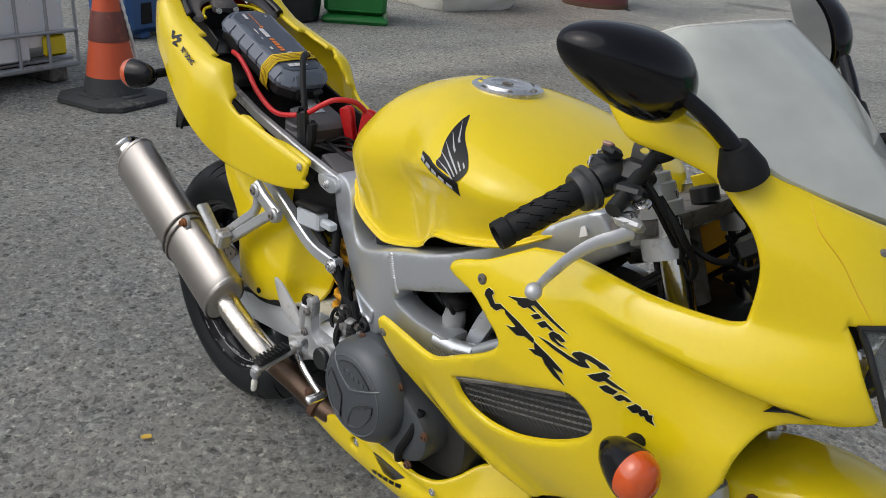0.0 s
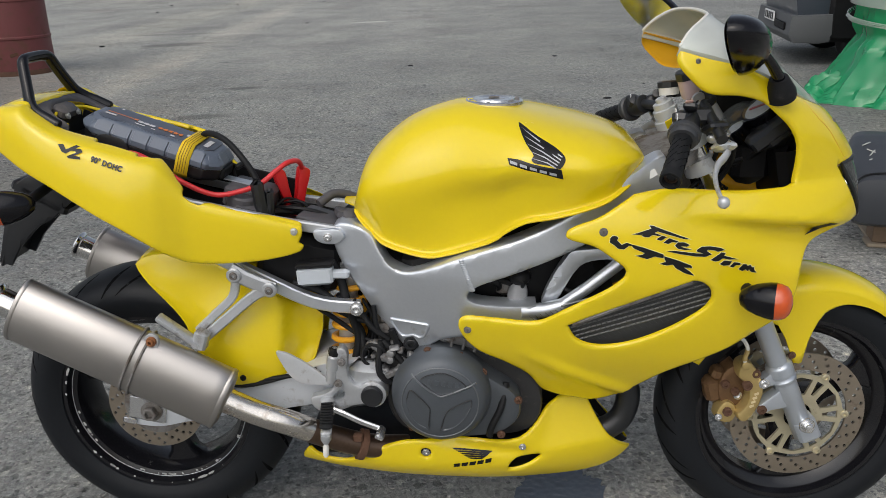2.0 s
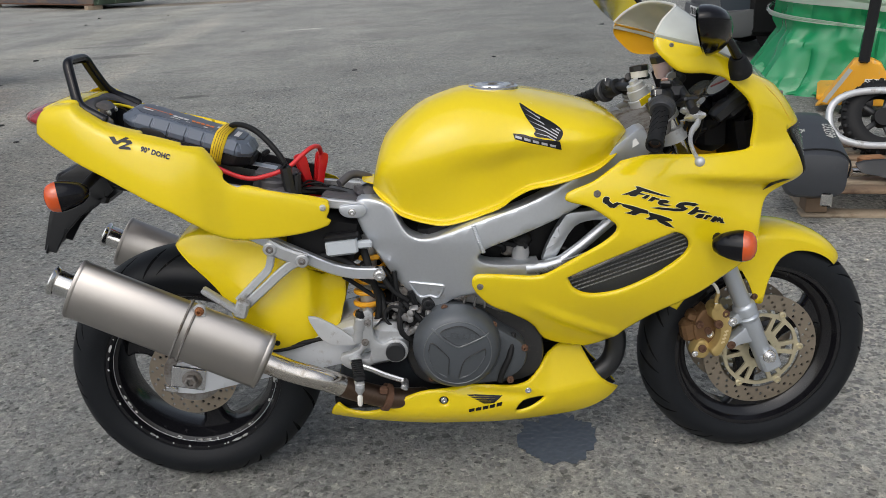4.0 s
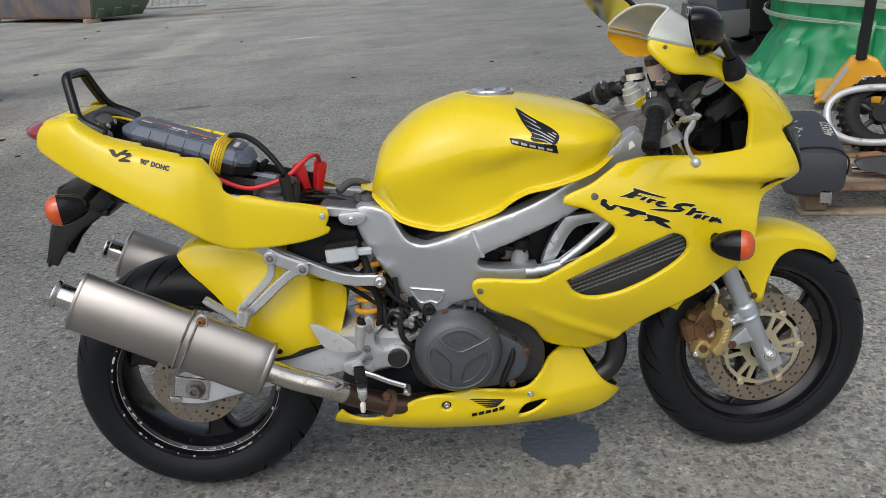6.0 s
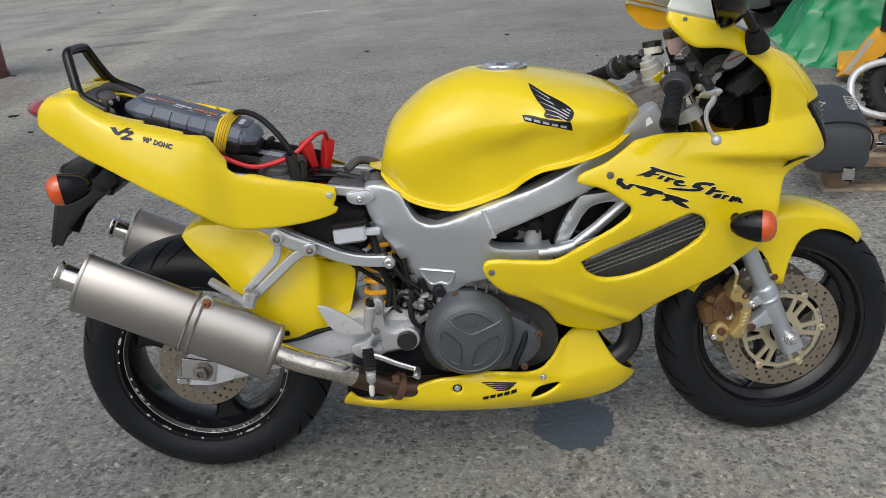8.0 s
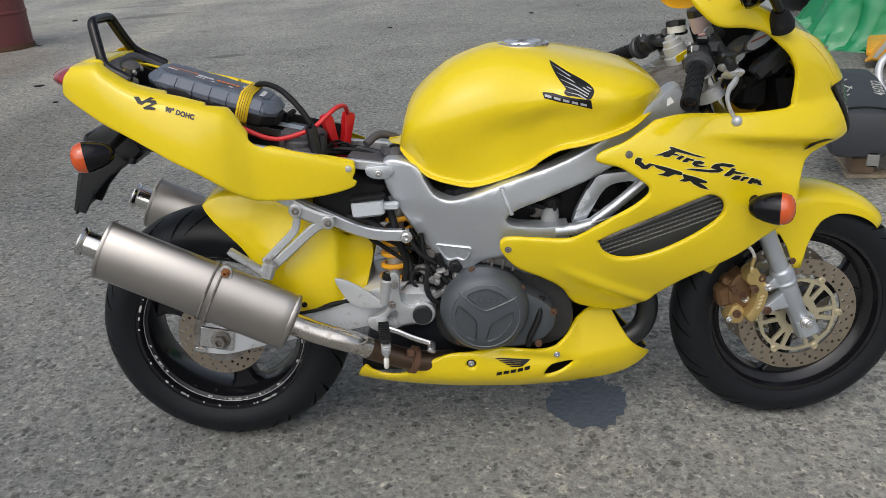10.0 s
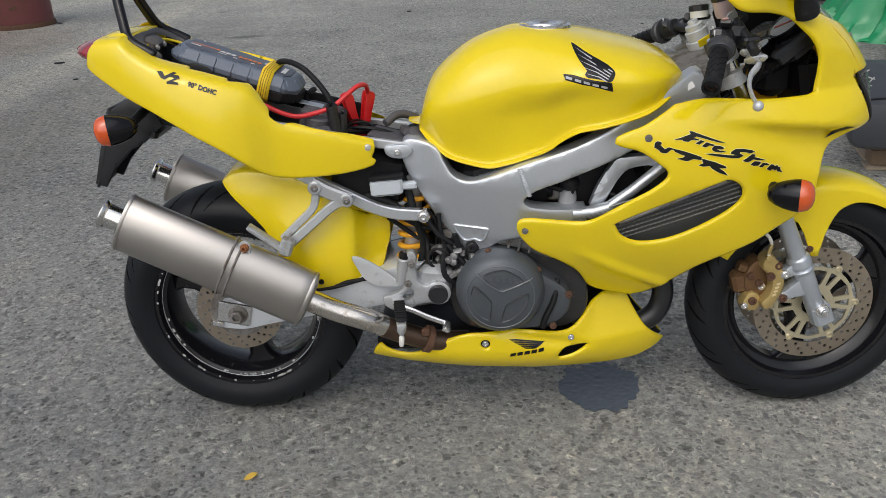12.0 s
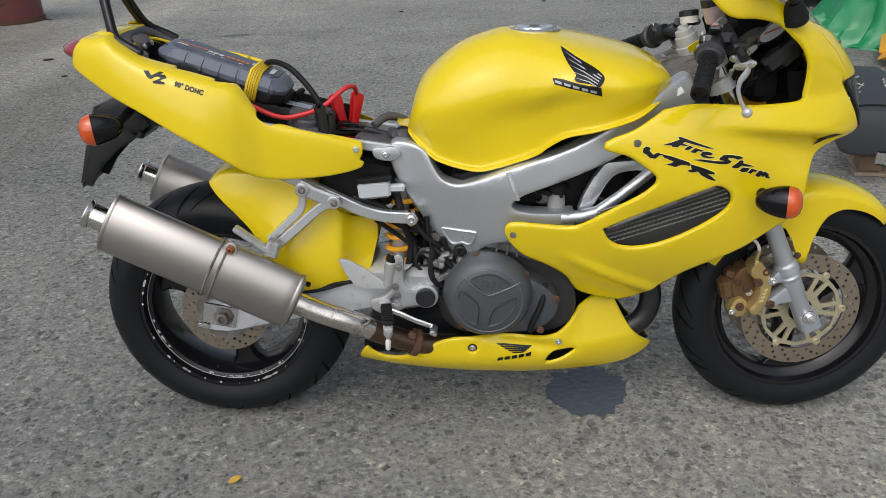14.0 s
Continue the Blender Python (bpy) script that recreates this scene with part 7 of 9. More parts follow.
    pieces("perch_screw", Geo().bolt(at(1.190, 0.206, 0.957), (0, s * 0.4, 1), 0.0085, 0.004).bolt(at(1.188, 0.228, 0.944), (0, s * 0.4, 1), 0.0085, 0.003), ALU_BRIGHT, mc)
    lv = smooth_path([at(1.194, 0.222, 0.926), at(1.186, 0.238, 0.921), at(1.170, 0.258, 0.911), at(1.160, 0.282, 0.898), at(1.157, 0.310, 0.884), at(1.158, 0.334, 0.874), at(1.160, 0.349, 0.868)], 6)
    part("lever", Geo().tube(lv, [0.0108, 0.0056], 12, flat=0.55).ball(lv[-1], 0.0105, 14), WHITE_ALLOY, mc, "silver ball-ended lever")
    if s < 0:
        br = prism_xz(smooth_path([(-0.018, -0.022), (0.016, -0.022), (0.014, 0.016), (0.004, 0.024), (-0.010, 0.020)], 4, True), 0, 0.004, 0, [circle2(0.0, 0.004, 0.006, 10)])
        part("reservoir_bracket", br.moved(Matrix.Translation((1.150, s * 0.155, 1.000)) @ pose(0, 0, 0, 20, -14, s * -25)), GREY_PLASTIC, mc)
    rs, rd = (Vector((1.150, -0.100, 1.012)), Vector((-0.30, -0.05, 1))) if s < 0 else (Vector((1.156, 0.130, 0.975)), Vector((-0.1, 0.1, 1)))
    pinkish = part("reservoir", Geo().lathe([(-0.008, 0.012), (-0.006, 0.017), (0.0, 0.019), (0.032, 0.020)] if s < 0 else [(0.0, 0.021), (0.018, 0.022)], rs, rd, 24), PINKISH if s < 0 else CREAM, mc, "translucent fluid reservoir")
    part("reservoir_lid", Geo().lathe([(0.030, 0.0225), (0.044, 0.0225), (0.046, 0.020)] if s < 0 else [(0.016, 0.024), (0.028, 0.024), (0.030, 0.021)], rs, rd, 8), SATIN, pinkish)
    part("reservoir_hose", Geo().tube(smooth_path([rs + Vector((0.012, s * 0.01, 0.0)), rs + Vector((0.030, s * 0.045, -0.004)), piv + Vector((-0.018, s * -0.075, 0.058))], 6), 0.0075, 10), RUBBER, mc)
    ft = Vector((1.147, s * 0.103, 0.939))
    part("fork_cap", Geo().lathe([(-0.030, 0.031), (-0.012, 0.031), (-0.010, 0.027), (0.012, 0.026), (0.014, 0.022), (0.026, 0.021), (0.028, 0.013), (0.036, 0.012), (0.038, 0.007)], ft, rake, 24), WHITE_ALLOY, bars, "silver fork cap with adjuster")
    part("clip_on_clamp", Geo().lathe([(-0.085, 0.026), (-0.085, 0.032), (-0.055, 0.032), (-0.055, 0.026)], ft, rake, 24).box(ft - rake * 0.068 + Vector((-0.034, 0, 0)), (0.03, 0.034, 0.032), 0.006, (0, -24, 0)), WHITE_ALLOY, bars)
    cb = smooth_path([a + Vector((0.03, 0, -0.005)), a + Vector((0.06, s * -0.02, -0.05)), Vector((1.19, s * 0.10, 0.86)), Vector((1.12, s * 0.10, 0.78))], 7)
    pieces("cable", Geo().tube(cb, 0.0045, 8).tube([q + Vector((0.015, s * 0.012, 0.006)) for q in cb], 0.004, 8).tube([q + Vector((0.03, s * 0.0, -0.012)) for q in cb], 0.005, 8), RUBBER, bars)
g = Geo().plate(smooth_path([(1.07, -0.06), (1.10, -0.13), (1.15, -0.145), (1.175, -0.09), (1.18, 0), (1.175, 0.09), (1.15, 0.145), (1.10, 0.13), (1.07, 0.06)], 4, True), lambda u, w: (u, w, 0.905 + 0.3 * (u - 1.14)), 0.022, 0.02, roll=0.005, depth=0.004, along=(0, 0, -1))
part("top_yoke", g, GRIMY, bars)
part("ignition", Geo().lathe([(0, 0.02), (0.02, 0.02), (0.022, 0.016)], (1.165, 0, 0.915), rake, 20), SATIN, bars)
part("key_tag", Geo().box((1.150, 0.020, 0.940), (0.045, 0.003, 0.020), 0.001, (15, -28, 12)), YELLOW, bars, "yellow key tag")
clock = tagged(new("instrument_cluster"), "black instrument cluster with round dials")
clock.parent = bike
face_n = Vector((-0.66, -0.10, 0.74)).normalized()
part("cluster_body", Geo().box((1.320, 0.01, 0.928), (0.07, 0.24, 0.055), 0.02, (0, -40, 0)).box((1.306, -0.086, 0.932), (0.085, 0.05, 0.030), 0.006, (0, -40, 0)), SATIN, clock)
for k, (q, r) in enumerate((((1.303, -0.036, 0.974), 0.043), ((1.276, 0.046, 0.943), 0.040), ((1.264, -0.014, 0.928), 0.024))):
    c = Vector(q)
    dl = part("dial", Geo().lathe([(-0.03, r * 0.8), (-0.01, r), (0.004, r), (0.005, r - 0.003), (0.001, r - 0.005), (0.001, 0.001)], c, face_n, 36, cap=False), BLACK, clock)
    white = (r - 0.008, r * 0.55, r * 0.7)[k]
    part("dial_face", Geo().lathe([(0.002, white), (0.002, 0.001)], c + Vector((0, 0, -0.004 if k == 1 else 0)), face_n, 36, cap=False), DIAL, dl, "white dial face")
    if k == 0:
        part("needle", Geo().box((0, 0, 0), (r * 1.15, 0.005, 0.002), 0, (0, 0, 0), m=Matrix.Translation(c + face_n * 0.004) @ face_n.to_track_quat("Z", "Y").to_matrix().to_4x4() @ pose(0, 0, 0, 0, 0, 40)), RED_PLASTIC, dl)
    part("dial_glass", Geo().lathe([(0.0055, r - 0.004), (0.0065, r * 0.5), (0.007, 0.001)], c, face_n, 36, cap=False), CLEAR, dl)
g = Geo()
rw = random.Random(21)
for k in range(13):
    a = Vector((rw.uniform(1.18, 1.34), rw.uniform(-0.10, 0.10), rw.uniform(0.76, 0.93)))
    b = a + Vector((rw.uniform(-0.08, 0.08), rw.uniform(-0.06, 0.06), rw.uniform(-0.09, 0.09)))
    g.tube(smooth_path([a, (a + b) / 2 + Vector((rw.uniform(-0.03, 0.03), rw.uniform(-0.03, 0.03), rw.uniform(-0.03, 0.03))), b], 5), rw.uniform(0.003, 0.006), 7)
pieces("cockpit_wire", g, DARK, clock)
part("stay", Geo().tube([(1.20, 0.05, 0.80), (1.28, -0.02, 0.86), (1.36, -0.04, 0.94)], 0.009, 8).box((1.30, 0.02, 0.86), (0.08, 0.10, 0.10), 0.02).box((1.290, 0.150, 0.945), (0.16, 0.016, 0.15), 0.006, (0, -20, 0)), DARK, clock)
part("stay_tube", Geo().tube([(1.205, 0.075, 1.005), (1.255, 0.075, 0.930)], 0.011, 12), GREY_PLASTIC, clock, "grey stay tube")
part("inner_fairing", Geo().box((1.36, 0, 0.84), (0.05, 0.20, 0.16), 0.02, (0, -12, 0)).box((1.20, 0, 0.70), (0.24, 0.30, 0.12), 0.03), DARK, clock)

# ---- jump starter pack on the tail, its strap, leads and clamps ----
PK = pose(-0.012, -0.004, 0, -LEAN, 0, HEADING) @ pose(0.058, 0.006, 0.908, 1.5, 19.5, 0) @ Matrix.Diagonal((1.06, 1.03, 1.0, 1.0))
pack = empty("jump_starter_pack", PK, "slate-grey battery jump starter lying strapped on the motorcycle tail", "jump starter")
def soft_box(sx, sy, sz, r, top=1.0, n=6):
    """A box with broadly rounded edges, its top drawn in."""
    g, rows = Geo(), []
    def ring(inset, z, k):
        x, y, q = sx / 2 * k - inset, sy / 2 * k - inset, max(0.001, r - inset * 0.5)
        out = []
        for cx, cy, a0 in ((x - q, y - q, 0), (-x + q, y - q, 90), (-x + q, -y + q, 180), (x - q, -y + q, 270)):
            out += [Vector((cx + q * math.cos(radians(a0 + 90 * i / n)), cy + q * math.sin(radians(a0 + 90 * i / n)), z)) for i in range(n + 1)]
        return out
    for i in range(5):
        t = math.pi / 2 * i / 4
        rows.append(ring(r * 0.7 * (1 - math.sin(t)), -sz / 2 + r * 0.7 * (1 - math.cos(t)), 1.0))
    for i in range(5):
        t = math.pi / 2 * i / 4
        rows.append(ring(r * 0.7 * (1 - math.cos(t)), sz / 2 - r * 0.7 * (1 - math.sin(t)), top))
    return g.rings(rows)




def eight(hx, hy, c, z):
    """Oblong with its corners cut off."""
    return [Vector(q + (z,)) for q in ((hx, -hy + c), (hx, hy - c), (hx - c, hy), (-hx + c, hy), (-hx, hy - c), (-hx, -hy + c), (-hx + c, -hy), (hx - c, -hy))]


def bevelled(ob, width):
    mod = ob.modifiers.new("edges", "BEVEL")
    mod.width, mod.segments, mod.limit_method, mod.angle_limit = width, 2, "ANGLE", radians(14)
    return ob


bevelled(part("case", Geo().rings([eight(0.142, 0.0605, 0.026, -0.006), eight(0.145, 0.0635, 0.028, 0.004), eight(0.145, 0.0635, 0.028, 0.009), eight(0.129, 0.0495, 0.026, 0.0275), eight(0.125, 0.046, 0.025, 0.0300)]), PACK, pack), 0.0025)
bevelled(part("base", Geo().rings([eight(0.130, 0.052, 0.026, -0.036), eight(0.139, 0.0585, 0.028, -0.028), eight(0.1415, 0.0600, 0.028, -0.0055)]), PACK_BASE, pack, "black lower half"), 0.003)
# top panel with a notched long edge
edge = [(-0.118, 0.030), (-0.104, 0.0445), (-0.078, 0.0445), (-0.070, 0.039), (-0.030, 0.039), (-0.022, 0.0445), (0.006, 0.0445), (0.014, 0.039), (0.054, 0.039), (0.062, 0.0445), (0.104, 0.0445), (0.118, 0.030)]
part("top_label", Geo().plate(edge + [(x, -y) for x, y in reversed(edge)], lambda u, w: (u, w, 0.0322), 0.003, 0.02, roll=0.0015, depth=0.001, along=(0, 0, -1)), PACK_TOP, pack, "bluish charcoal top panel")
# raised pads along the sloping shoulders and round the ends
for s in (-1, 1):
    for k in range(6):
        x = -0.0935 + 0.0374 * k
        rings = []
        for e, o in ((-0.0165, -0.001), (-0.0150, 0.0026), (0.0150, 0.0026), (0.0165, -0.001)):
            rings.append([Vector((x + e, s * q, z)) for q, z in ((0.0590, -0.002), (0.0632 + o, -0.002), (0.0637 + o, 0.0085), (0.0515 + o * 0.8, 0.0246 + o * 0.6), (0.0470, 0.0200))])
        part("side_pad", Geo().rings(rings), PACK, pack)
    for e in (-1, 1):
        place = pose(e * 0.1265, s * 0.0455, 0.0125, 0, 0, math.degrees(math.atan2(s, e))) @ pose(0, 0, 0, 0, -38, 0)
        part("corner_pad", soft_box(0.0042, 0.023, 0.024, 0.0018).moved(place), PACK, pack)
for e in (-1, 1):
    for y in (-0.018, 0.018):
        part("end_pad", soft_box(0.0042, 0.029, 0.024, 0.0018).moved(pose(e * 0.1365, y, 0.0165, 0, e * -41, 0)), PACK, pack)
part("handle_recess", Geo().plate(smooth_path([(-0.105, -0.022), (-0.098, -0.004), (-0.085, 0.004), (-0.052, 0.004), (-0.040, -0.004), (-0.034, -0.022)], 3, True), lambda u, w: (u, -0.0672, w), 0.006, 0.02, roll=0.002, depth=0.002, along=(0, 1, 0)), PACK_BASE, pack, "black moulded grip")
part("socket_flap", soft_box(0.012, 0.060, 0.024, 0.005).moved(Matrix.Translation((0.143, 0, -0.014))), RUBBER, pack)
g = Geo()
for x, y, w, h in ((-0.098, -0.020, 0.022, 0.0060), (-0.040, -0.012, 0.010, 0.010), (-0.028, -0.012, 0.010, 0.010), (-0.016, -0.012, 0.010, 0.010), (-0.036, -0.028, 0.020, 0.0022), (-0.008, -0.030, 0.008, 0.0022), (-0.094, 0.030, 0.004, 0.005), (0.055, 0.0, 0.006, 0.012), (0.1005, 0.006, 0.010, 0.014), (0.1005, -0.010, 0.010, 0.014), (0.1005, -0.025, 0.010, 0.012), (0.032, -0.031, 0.009, 0.005)):
    g.box((x, y, 0.0338), (w, h, 0.0008), 0)
pieces("white_print", g, DIAL, pack)
g = Geo().box((-0.084, -0.006, 0.0338), (0.052, 0.0012, 0.0008), 0).box((-0.052, -0.006, 0.0338), (0.007, 0.007, 0.0008), 0)
for k in range(5):
    g.box((0.000 + 0.0105 * k, -0.010, 0.0338), (0.0075, 0.010, 0.0008), 0)
pieces("orange_print", g, ORANGE, pack)
# flat webbing strap over the shoulders and down the sides
band = [(0.058, -0.037), (0.0655, -0.026), (0.0678, 0.0095), (0.0555, 0.0272), (0.0470, 0.0352), (0.0, 0.0362)]
band = band + [(-y, z) for y, z in reversed(band[:-1])]
strap = part("strap", Geo().rings([[Vector((0.072 + e, y, z)) for y, z in band] for e in (-0.0135, 0.0135)], cap=False, closed=False), YELLOW_WEB, pack, "yellow webbing strap round the pack")
strap.modifiers.new("thickness", "SOLIDIFY").thickness = 0.0014
for e in (-0.008, -0.003, 0.002, 0.007):
    part("strap_stripe", Geo().tube([(0.072 + e, y * 1.012, z + 0.0008) for y, z in band[1:-1]], 0.00055, 4), OCHRE_LINE, strap, "thin ochre printed line")
bm_ = pose(-0.012, -0.004, 0, -LEAN, 0, HEADING)
leads = empty("jump_leads", bm_, "red and black jump leads with a red clamp on the battery", "jump leads")
red = smooth_path([(0.005, -0.066, 0.903), (0.040, -0.070, 0.897), (0.085, -0.075, 0.873), (0.128, -0.079, 0.842), (0.195, -0.078, 0.813), (0.250, -0.070, 0.818), (0.292, -0.058, 0.833), (0.320, -0.044, 0.854), (0.340, -0.026, 0.867), (0.353, 0.012, 0.862), (0.354, 0.040, 0.842), (0.352, 0.048, 0.824)], 7)
part("red_lead", Geo().tube(red, 0.0056, 12), RED_CABLE, leads)
blk = smooth_path([(0.138, 0.048, 0.900), (0.143, 0.040, 0.914), (0.158, 0.024, 0.922), (0.186, 0.0, 0.9225), (0.216, -0.022, 0.912), (0.246, -0.042, 0.888), (0.270, -0.055, 0.860), (0.286, -0.062, 0.832)], 7)
part("black_lead", Geo().tube(blk, 0.0068, 12), RUBBER, leads)
pieces("black_clamp_handle", Geo().box((0.286, -0.066, 0.800), (0.026, 0.024, 0.085), 0.010, (0, -6, 0)).box((0.305, -0.058, 0.785), (0.018, 0.022, 0.07), 0.007, (0, 4, 0)), SATIN, leads, "black clamp handles")
part("clamp_jaw", Geo().box((0.300, -0.062, 0.745), (0.014, 0.012, 0.03), 0.003), HEAT_STEEL, leads)
# red clamp: two channel-shaped handles that spread upwards from the jaws
hnd = [(-0.013, 0.052), (-0.004, 0.057), (0.008, 0.055), (0.012, 0.046), (0.010, 0.010), (0.007, -0.075), (-0.006, -0.083), (-0.009, -0.010)]
g = Geo()
for off, ry, rz in ((Vector((0.314, 0.036, 0.784)), -12, 30), (Vector((0.346, 0.046, 0.784)), 14, 30)):
    m = Matrix.Translation(off) @ pose(0, 0, 0, 0, ry, rz)
    web = Geo().plate(smooth_path(hnd, 3, True), lambda u, w: (u, -0.011, w), 0.004, 0.01, roll=0.002, depth=0.002, along=(0, 1, 0))
    back_ = Geo().plate(smooth_path(hnd, 3, True), lambda u, w: (u, 0.008, w), 0.004, 0.01, roll=0.002, depth=0.002, along=(0, 1, 0))
    spine = Geo().box((-0.002, 0, -0.014), (0.008, 0.018, 0.124), 0.003, (0, 2, 0))
    g.add(web.v, web.f, m).add(back_.v, back_.f, m).add(spine.v, spine.f, m)
part("red_clamp_handle", g, RED_PLASTIC, leads, "red spring clamp")
part("red_clamp_jaw", Geo().box((0.330, 0.040, 0.712), (0.020, 0.018, 0.030), 0.004, (0, 0, 26)), GOLD, leads, "brass jaw")

# ---- ground ----
STAINS = (
    (-1.80, 4.98, 0.25, 0.13, 15, (0.58, 0.58, 0.58)), (-1.93, 6.47, 0.22, 0.09, 10, (0.52, 0.52, 0.53)), (-4.30, 10.65, 0.55, 0.26, 20, (0.55, 0.55, 0.56)),
    (-6.20, 28.6, 1.6, 0.6, 0, (0.55, 0.55, 0.55)), (-1.89, 14.1, 0.36, 0.10, 20, (1.9, 1.9, 1.85)), (-4.7, 6.5, 0.9, 1.5, 20, (0.95, 0.86, 0.81)),
    (-6.1, 17.0, 0.7, 9.0, 4, (1.18, 1.16, 1.11)), (-3.2, 4.6, 0.30, 4.6, 4, (1.24, 1.20, 1.15)), (-4.1, 13.2, 0.42, 7.5, 6, (1.20, 1.17, 1.13)), (-2.3, 3.2, 0.5, 3.2, 3, (0.84, 0.82, 0.80)), (-8.0, 26.0, 4.5, 1.0, 4, (0.82, 0.70, 0.60)), (-5.0, 12.3, 0.9, 0.16, 8, (0.72, 0.72, 0.73)))


def asphalt():
    m = bpy.data.materials.new("worn_asphalt")
    m.use_nodes = True
    n, l = m.node_tree.nodes, m.node_tree.links
    b = n["Principled BSDF"]
    tc = n.new("ShaderNodeTexCoord")

    def tex(kind, scale, detail=4, rough=0.6):
        t = n.new(kind)
        t.inputs["Scale"].default_value = scale
        if kind == "ShaderNodeTexNoise":
            t.inputs["Detail"].default_value, t.inputs["Roughness"].default_value = detail, rough
        l.new(tc.outputs["Object"], t.inputs["Vector"])
        return t

    def ramp(src, pts):
        r = n.new("ShaderNodeValToRGB")
        el = r.color_ramp.elements
        while len(el) < len(pts):
            el.new(0.5)
        for e, (p, c) in zip(el, pts):
            e.position, e.color = p, (*c, 1)
        l.new(src, r.inputs["Fac"])
        return r.outputs["Color"]

    def mix(a, bb, fac, kind="MIX"):
        x = n.new("ShaderNodeMix")
        x.data_type, x.blend_type = "RGBA", kind
        for k, v in (("A", a), ("B", bb)):
            if isinstance(v, tuple):
                x.inputs[k].default_value = (*v, 1)
            else:
                l.new(v, x.inputs[k])
        if isinstance(fac, float):
            x.inputs["Factor"].default_value = fac
        else:
            l.new(fac, x.inputs["Factor"])
        return x.outputs["Result"]
    warp = tex("ShaderNodeTexNoise", 95, 3, 0.65)
    wv = n.new("ShaderNodeVectorMath")
    wv.operation = "MULTIPLY_ADD"
    wv.inputs[1].default_value = (0.020, 0.020, 0.0)
    l.new(warp.outputs["Color"], wv.inputs[0])
    l.new(tc.outputs["Object"], wv.inputs[2])

    def cells(scale, feature):
        v = n.new("ShaderNodeTexVoronoi")
        v.feature = feature
        v.inputs["Scale"].default_value = scale
        l.new(wv.outputs[0], v.inputs["Vector"])
        return v
    stones, gaps, small_gaps = cells(58, "F1"), cells(58, "DISTANCE_TO_EDGE"), cells(135, "DISTANCE_TO_EDGE")
    tone = n.new("ShaderNodeSeparateColor")
    l.new(stones.outputs["Color"], tone.inputs[0])
    # close-set flat stones of nearly one grey, parted by broken dark crevices: grime and the gaps' shade put into the
    # colour
    col = ramp(tone.outputs[0], [(0.0, (0.168, 0.168, 0.162)), (0.5, (0.208, 0.207, 0.199)), (0.9, (0.240, 0.236, 0.226)), (1.0, (0.30, 0.29, 0.275))])
    fine = tex("ShaderNodeTexNoise", 420, 4, 0.75)
    grit = tex("ShaderNodeTexNoise", 150, 5, 0.78)
    clump = tex("ShaderNodeTexNoise", 34, 6, 0.74)
    patch = tex("ShaderNodeTexNoise", 7, 6, 0.62)
    filled = ramp(patch.outputs["Fac"], [(0.43, (0, 0, 0)), (0.60, (1, 1, 1))])
    col = mix(col, (0.272, 0.255, 0.230), mix((0, 0, 0), filled, 0.55))
    open_ = n.new("ShaderNodeMath")
    open_.operation = "MULTIPLY_ADD"
    open_.inputs[1].default_value = 0.62
    l.new(clump.outputs["Fac"], open_.inputs[0])
    l.new(gaps.outputs["Distance"], open_.inputs[2])
    crev = ramp(open_.outputs[0], [(0.245, (0.20, 0.20, 0.205)), (0.30, (1, 1, 1))])
    col = mix(col, crev, 0.80, "MULTIPLY")
    open2 = n.new("ShaderNodeMath")
    open2.operation = "MULTIPLY_ADD"
    open2.inputs[1].default_value = 0.60
    l.new(grit.outputs["Fac"], open2.inputs[0])
    l.new(small_gaps.outputs["Distance"], open2.inputs[2])
    crev2 = ramp(open2.outputs[0], [(0.25, (0.30, 0.30, 0.31)), (0.33, (1, 1, 1))])
    col = mix(col, crev2, 0.75, "MULTIPLY")
    col = mix(col, ramp(fine.outputs["Fac"], [(0.30, (0.50, 0.50, 0.50)), (0.5, (1, 1, 1)), (0.70, (1.5, 1.5, 1.48))]), 1.0, "MULTIPLY")
    col = mix(col, ramp(clump.outputs["Fac"], [(0.30, (0.48, 0.48, 0.49)), (0.5, (1, 1, 1)), (0.68, (1.5, 1.48, 1.45))]), 0.85, "MULTIPLY")
    seen = n.new("ShaderNodeMath")
    seen.operation = "ADD"
    l.new(crev, seen.inputs[0])
    l.new(crev2, seen.inputs[1])
    dust = tex("ShaderNodeTexNoise", 2.2, 7, 0.65)
    dustm = ramp(dust.outputs["Fac"], [(0.44, (0, 0, 0)), (0.62, (1, 1, 1))])
    col = mix(col, (0.245, 0.238, 0.216), mix((0, 0, 0), dustm, 0.45))
    stain = tex("ShaderNodeTexNoise", 0.7, 8, 0.62)
    col = mix(col, ramp(stain.outputs["Fac"], [(0.34, (0.915, 0.955, 0.97)), (0.5, (1.15, 1.20, 1.21)), (0.7, (1.34, 1.385, 1.375))]), 1.0, "MULTIPLY")
    # the yard's far part is paler, more so towards -x, worn by tyre tracks and dotted with dark spills
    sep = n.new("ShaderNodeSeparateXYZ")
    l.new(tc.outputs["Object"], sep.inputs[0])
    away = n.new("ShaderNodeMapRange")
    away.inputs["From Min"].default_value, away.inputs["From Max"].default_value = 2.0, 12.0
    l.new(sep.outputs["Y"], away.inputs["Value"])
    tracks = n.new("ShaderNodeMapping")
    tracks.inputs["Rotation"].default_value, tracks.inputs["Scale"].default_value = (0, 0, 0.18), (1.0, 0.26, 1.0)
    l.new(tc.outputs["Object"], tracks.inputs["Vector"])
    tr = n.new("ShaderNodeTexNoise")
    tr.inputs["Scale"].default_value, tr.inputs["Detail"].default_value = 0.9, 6
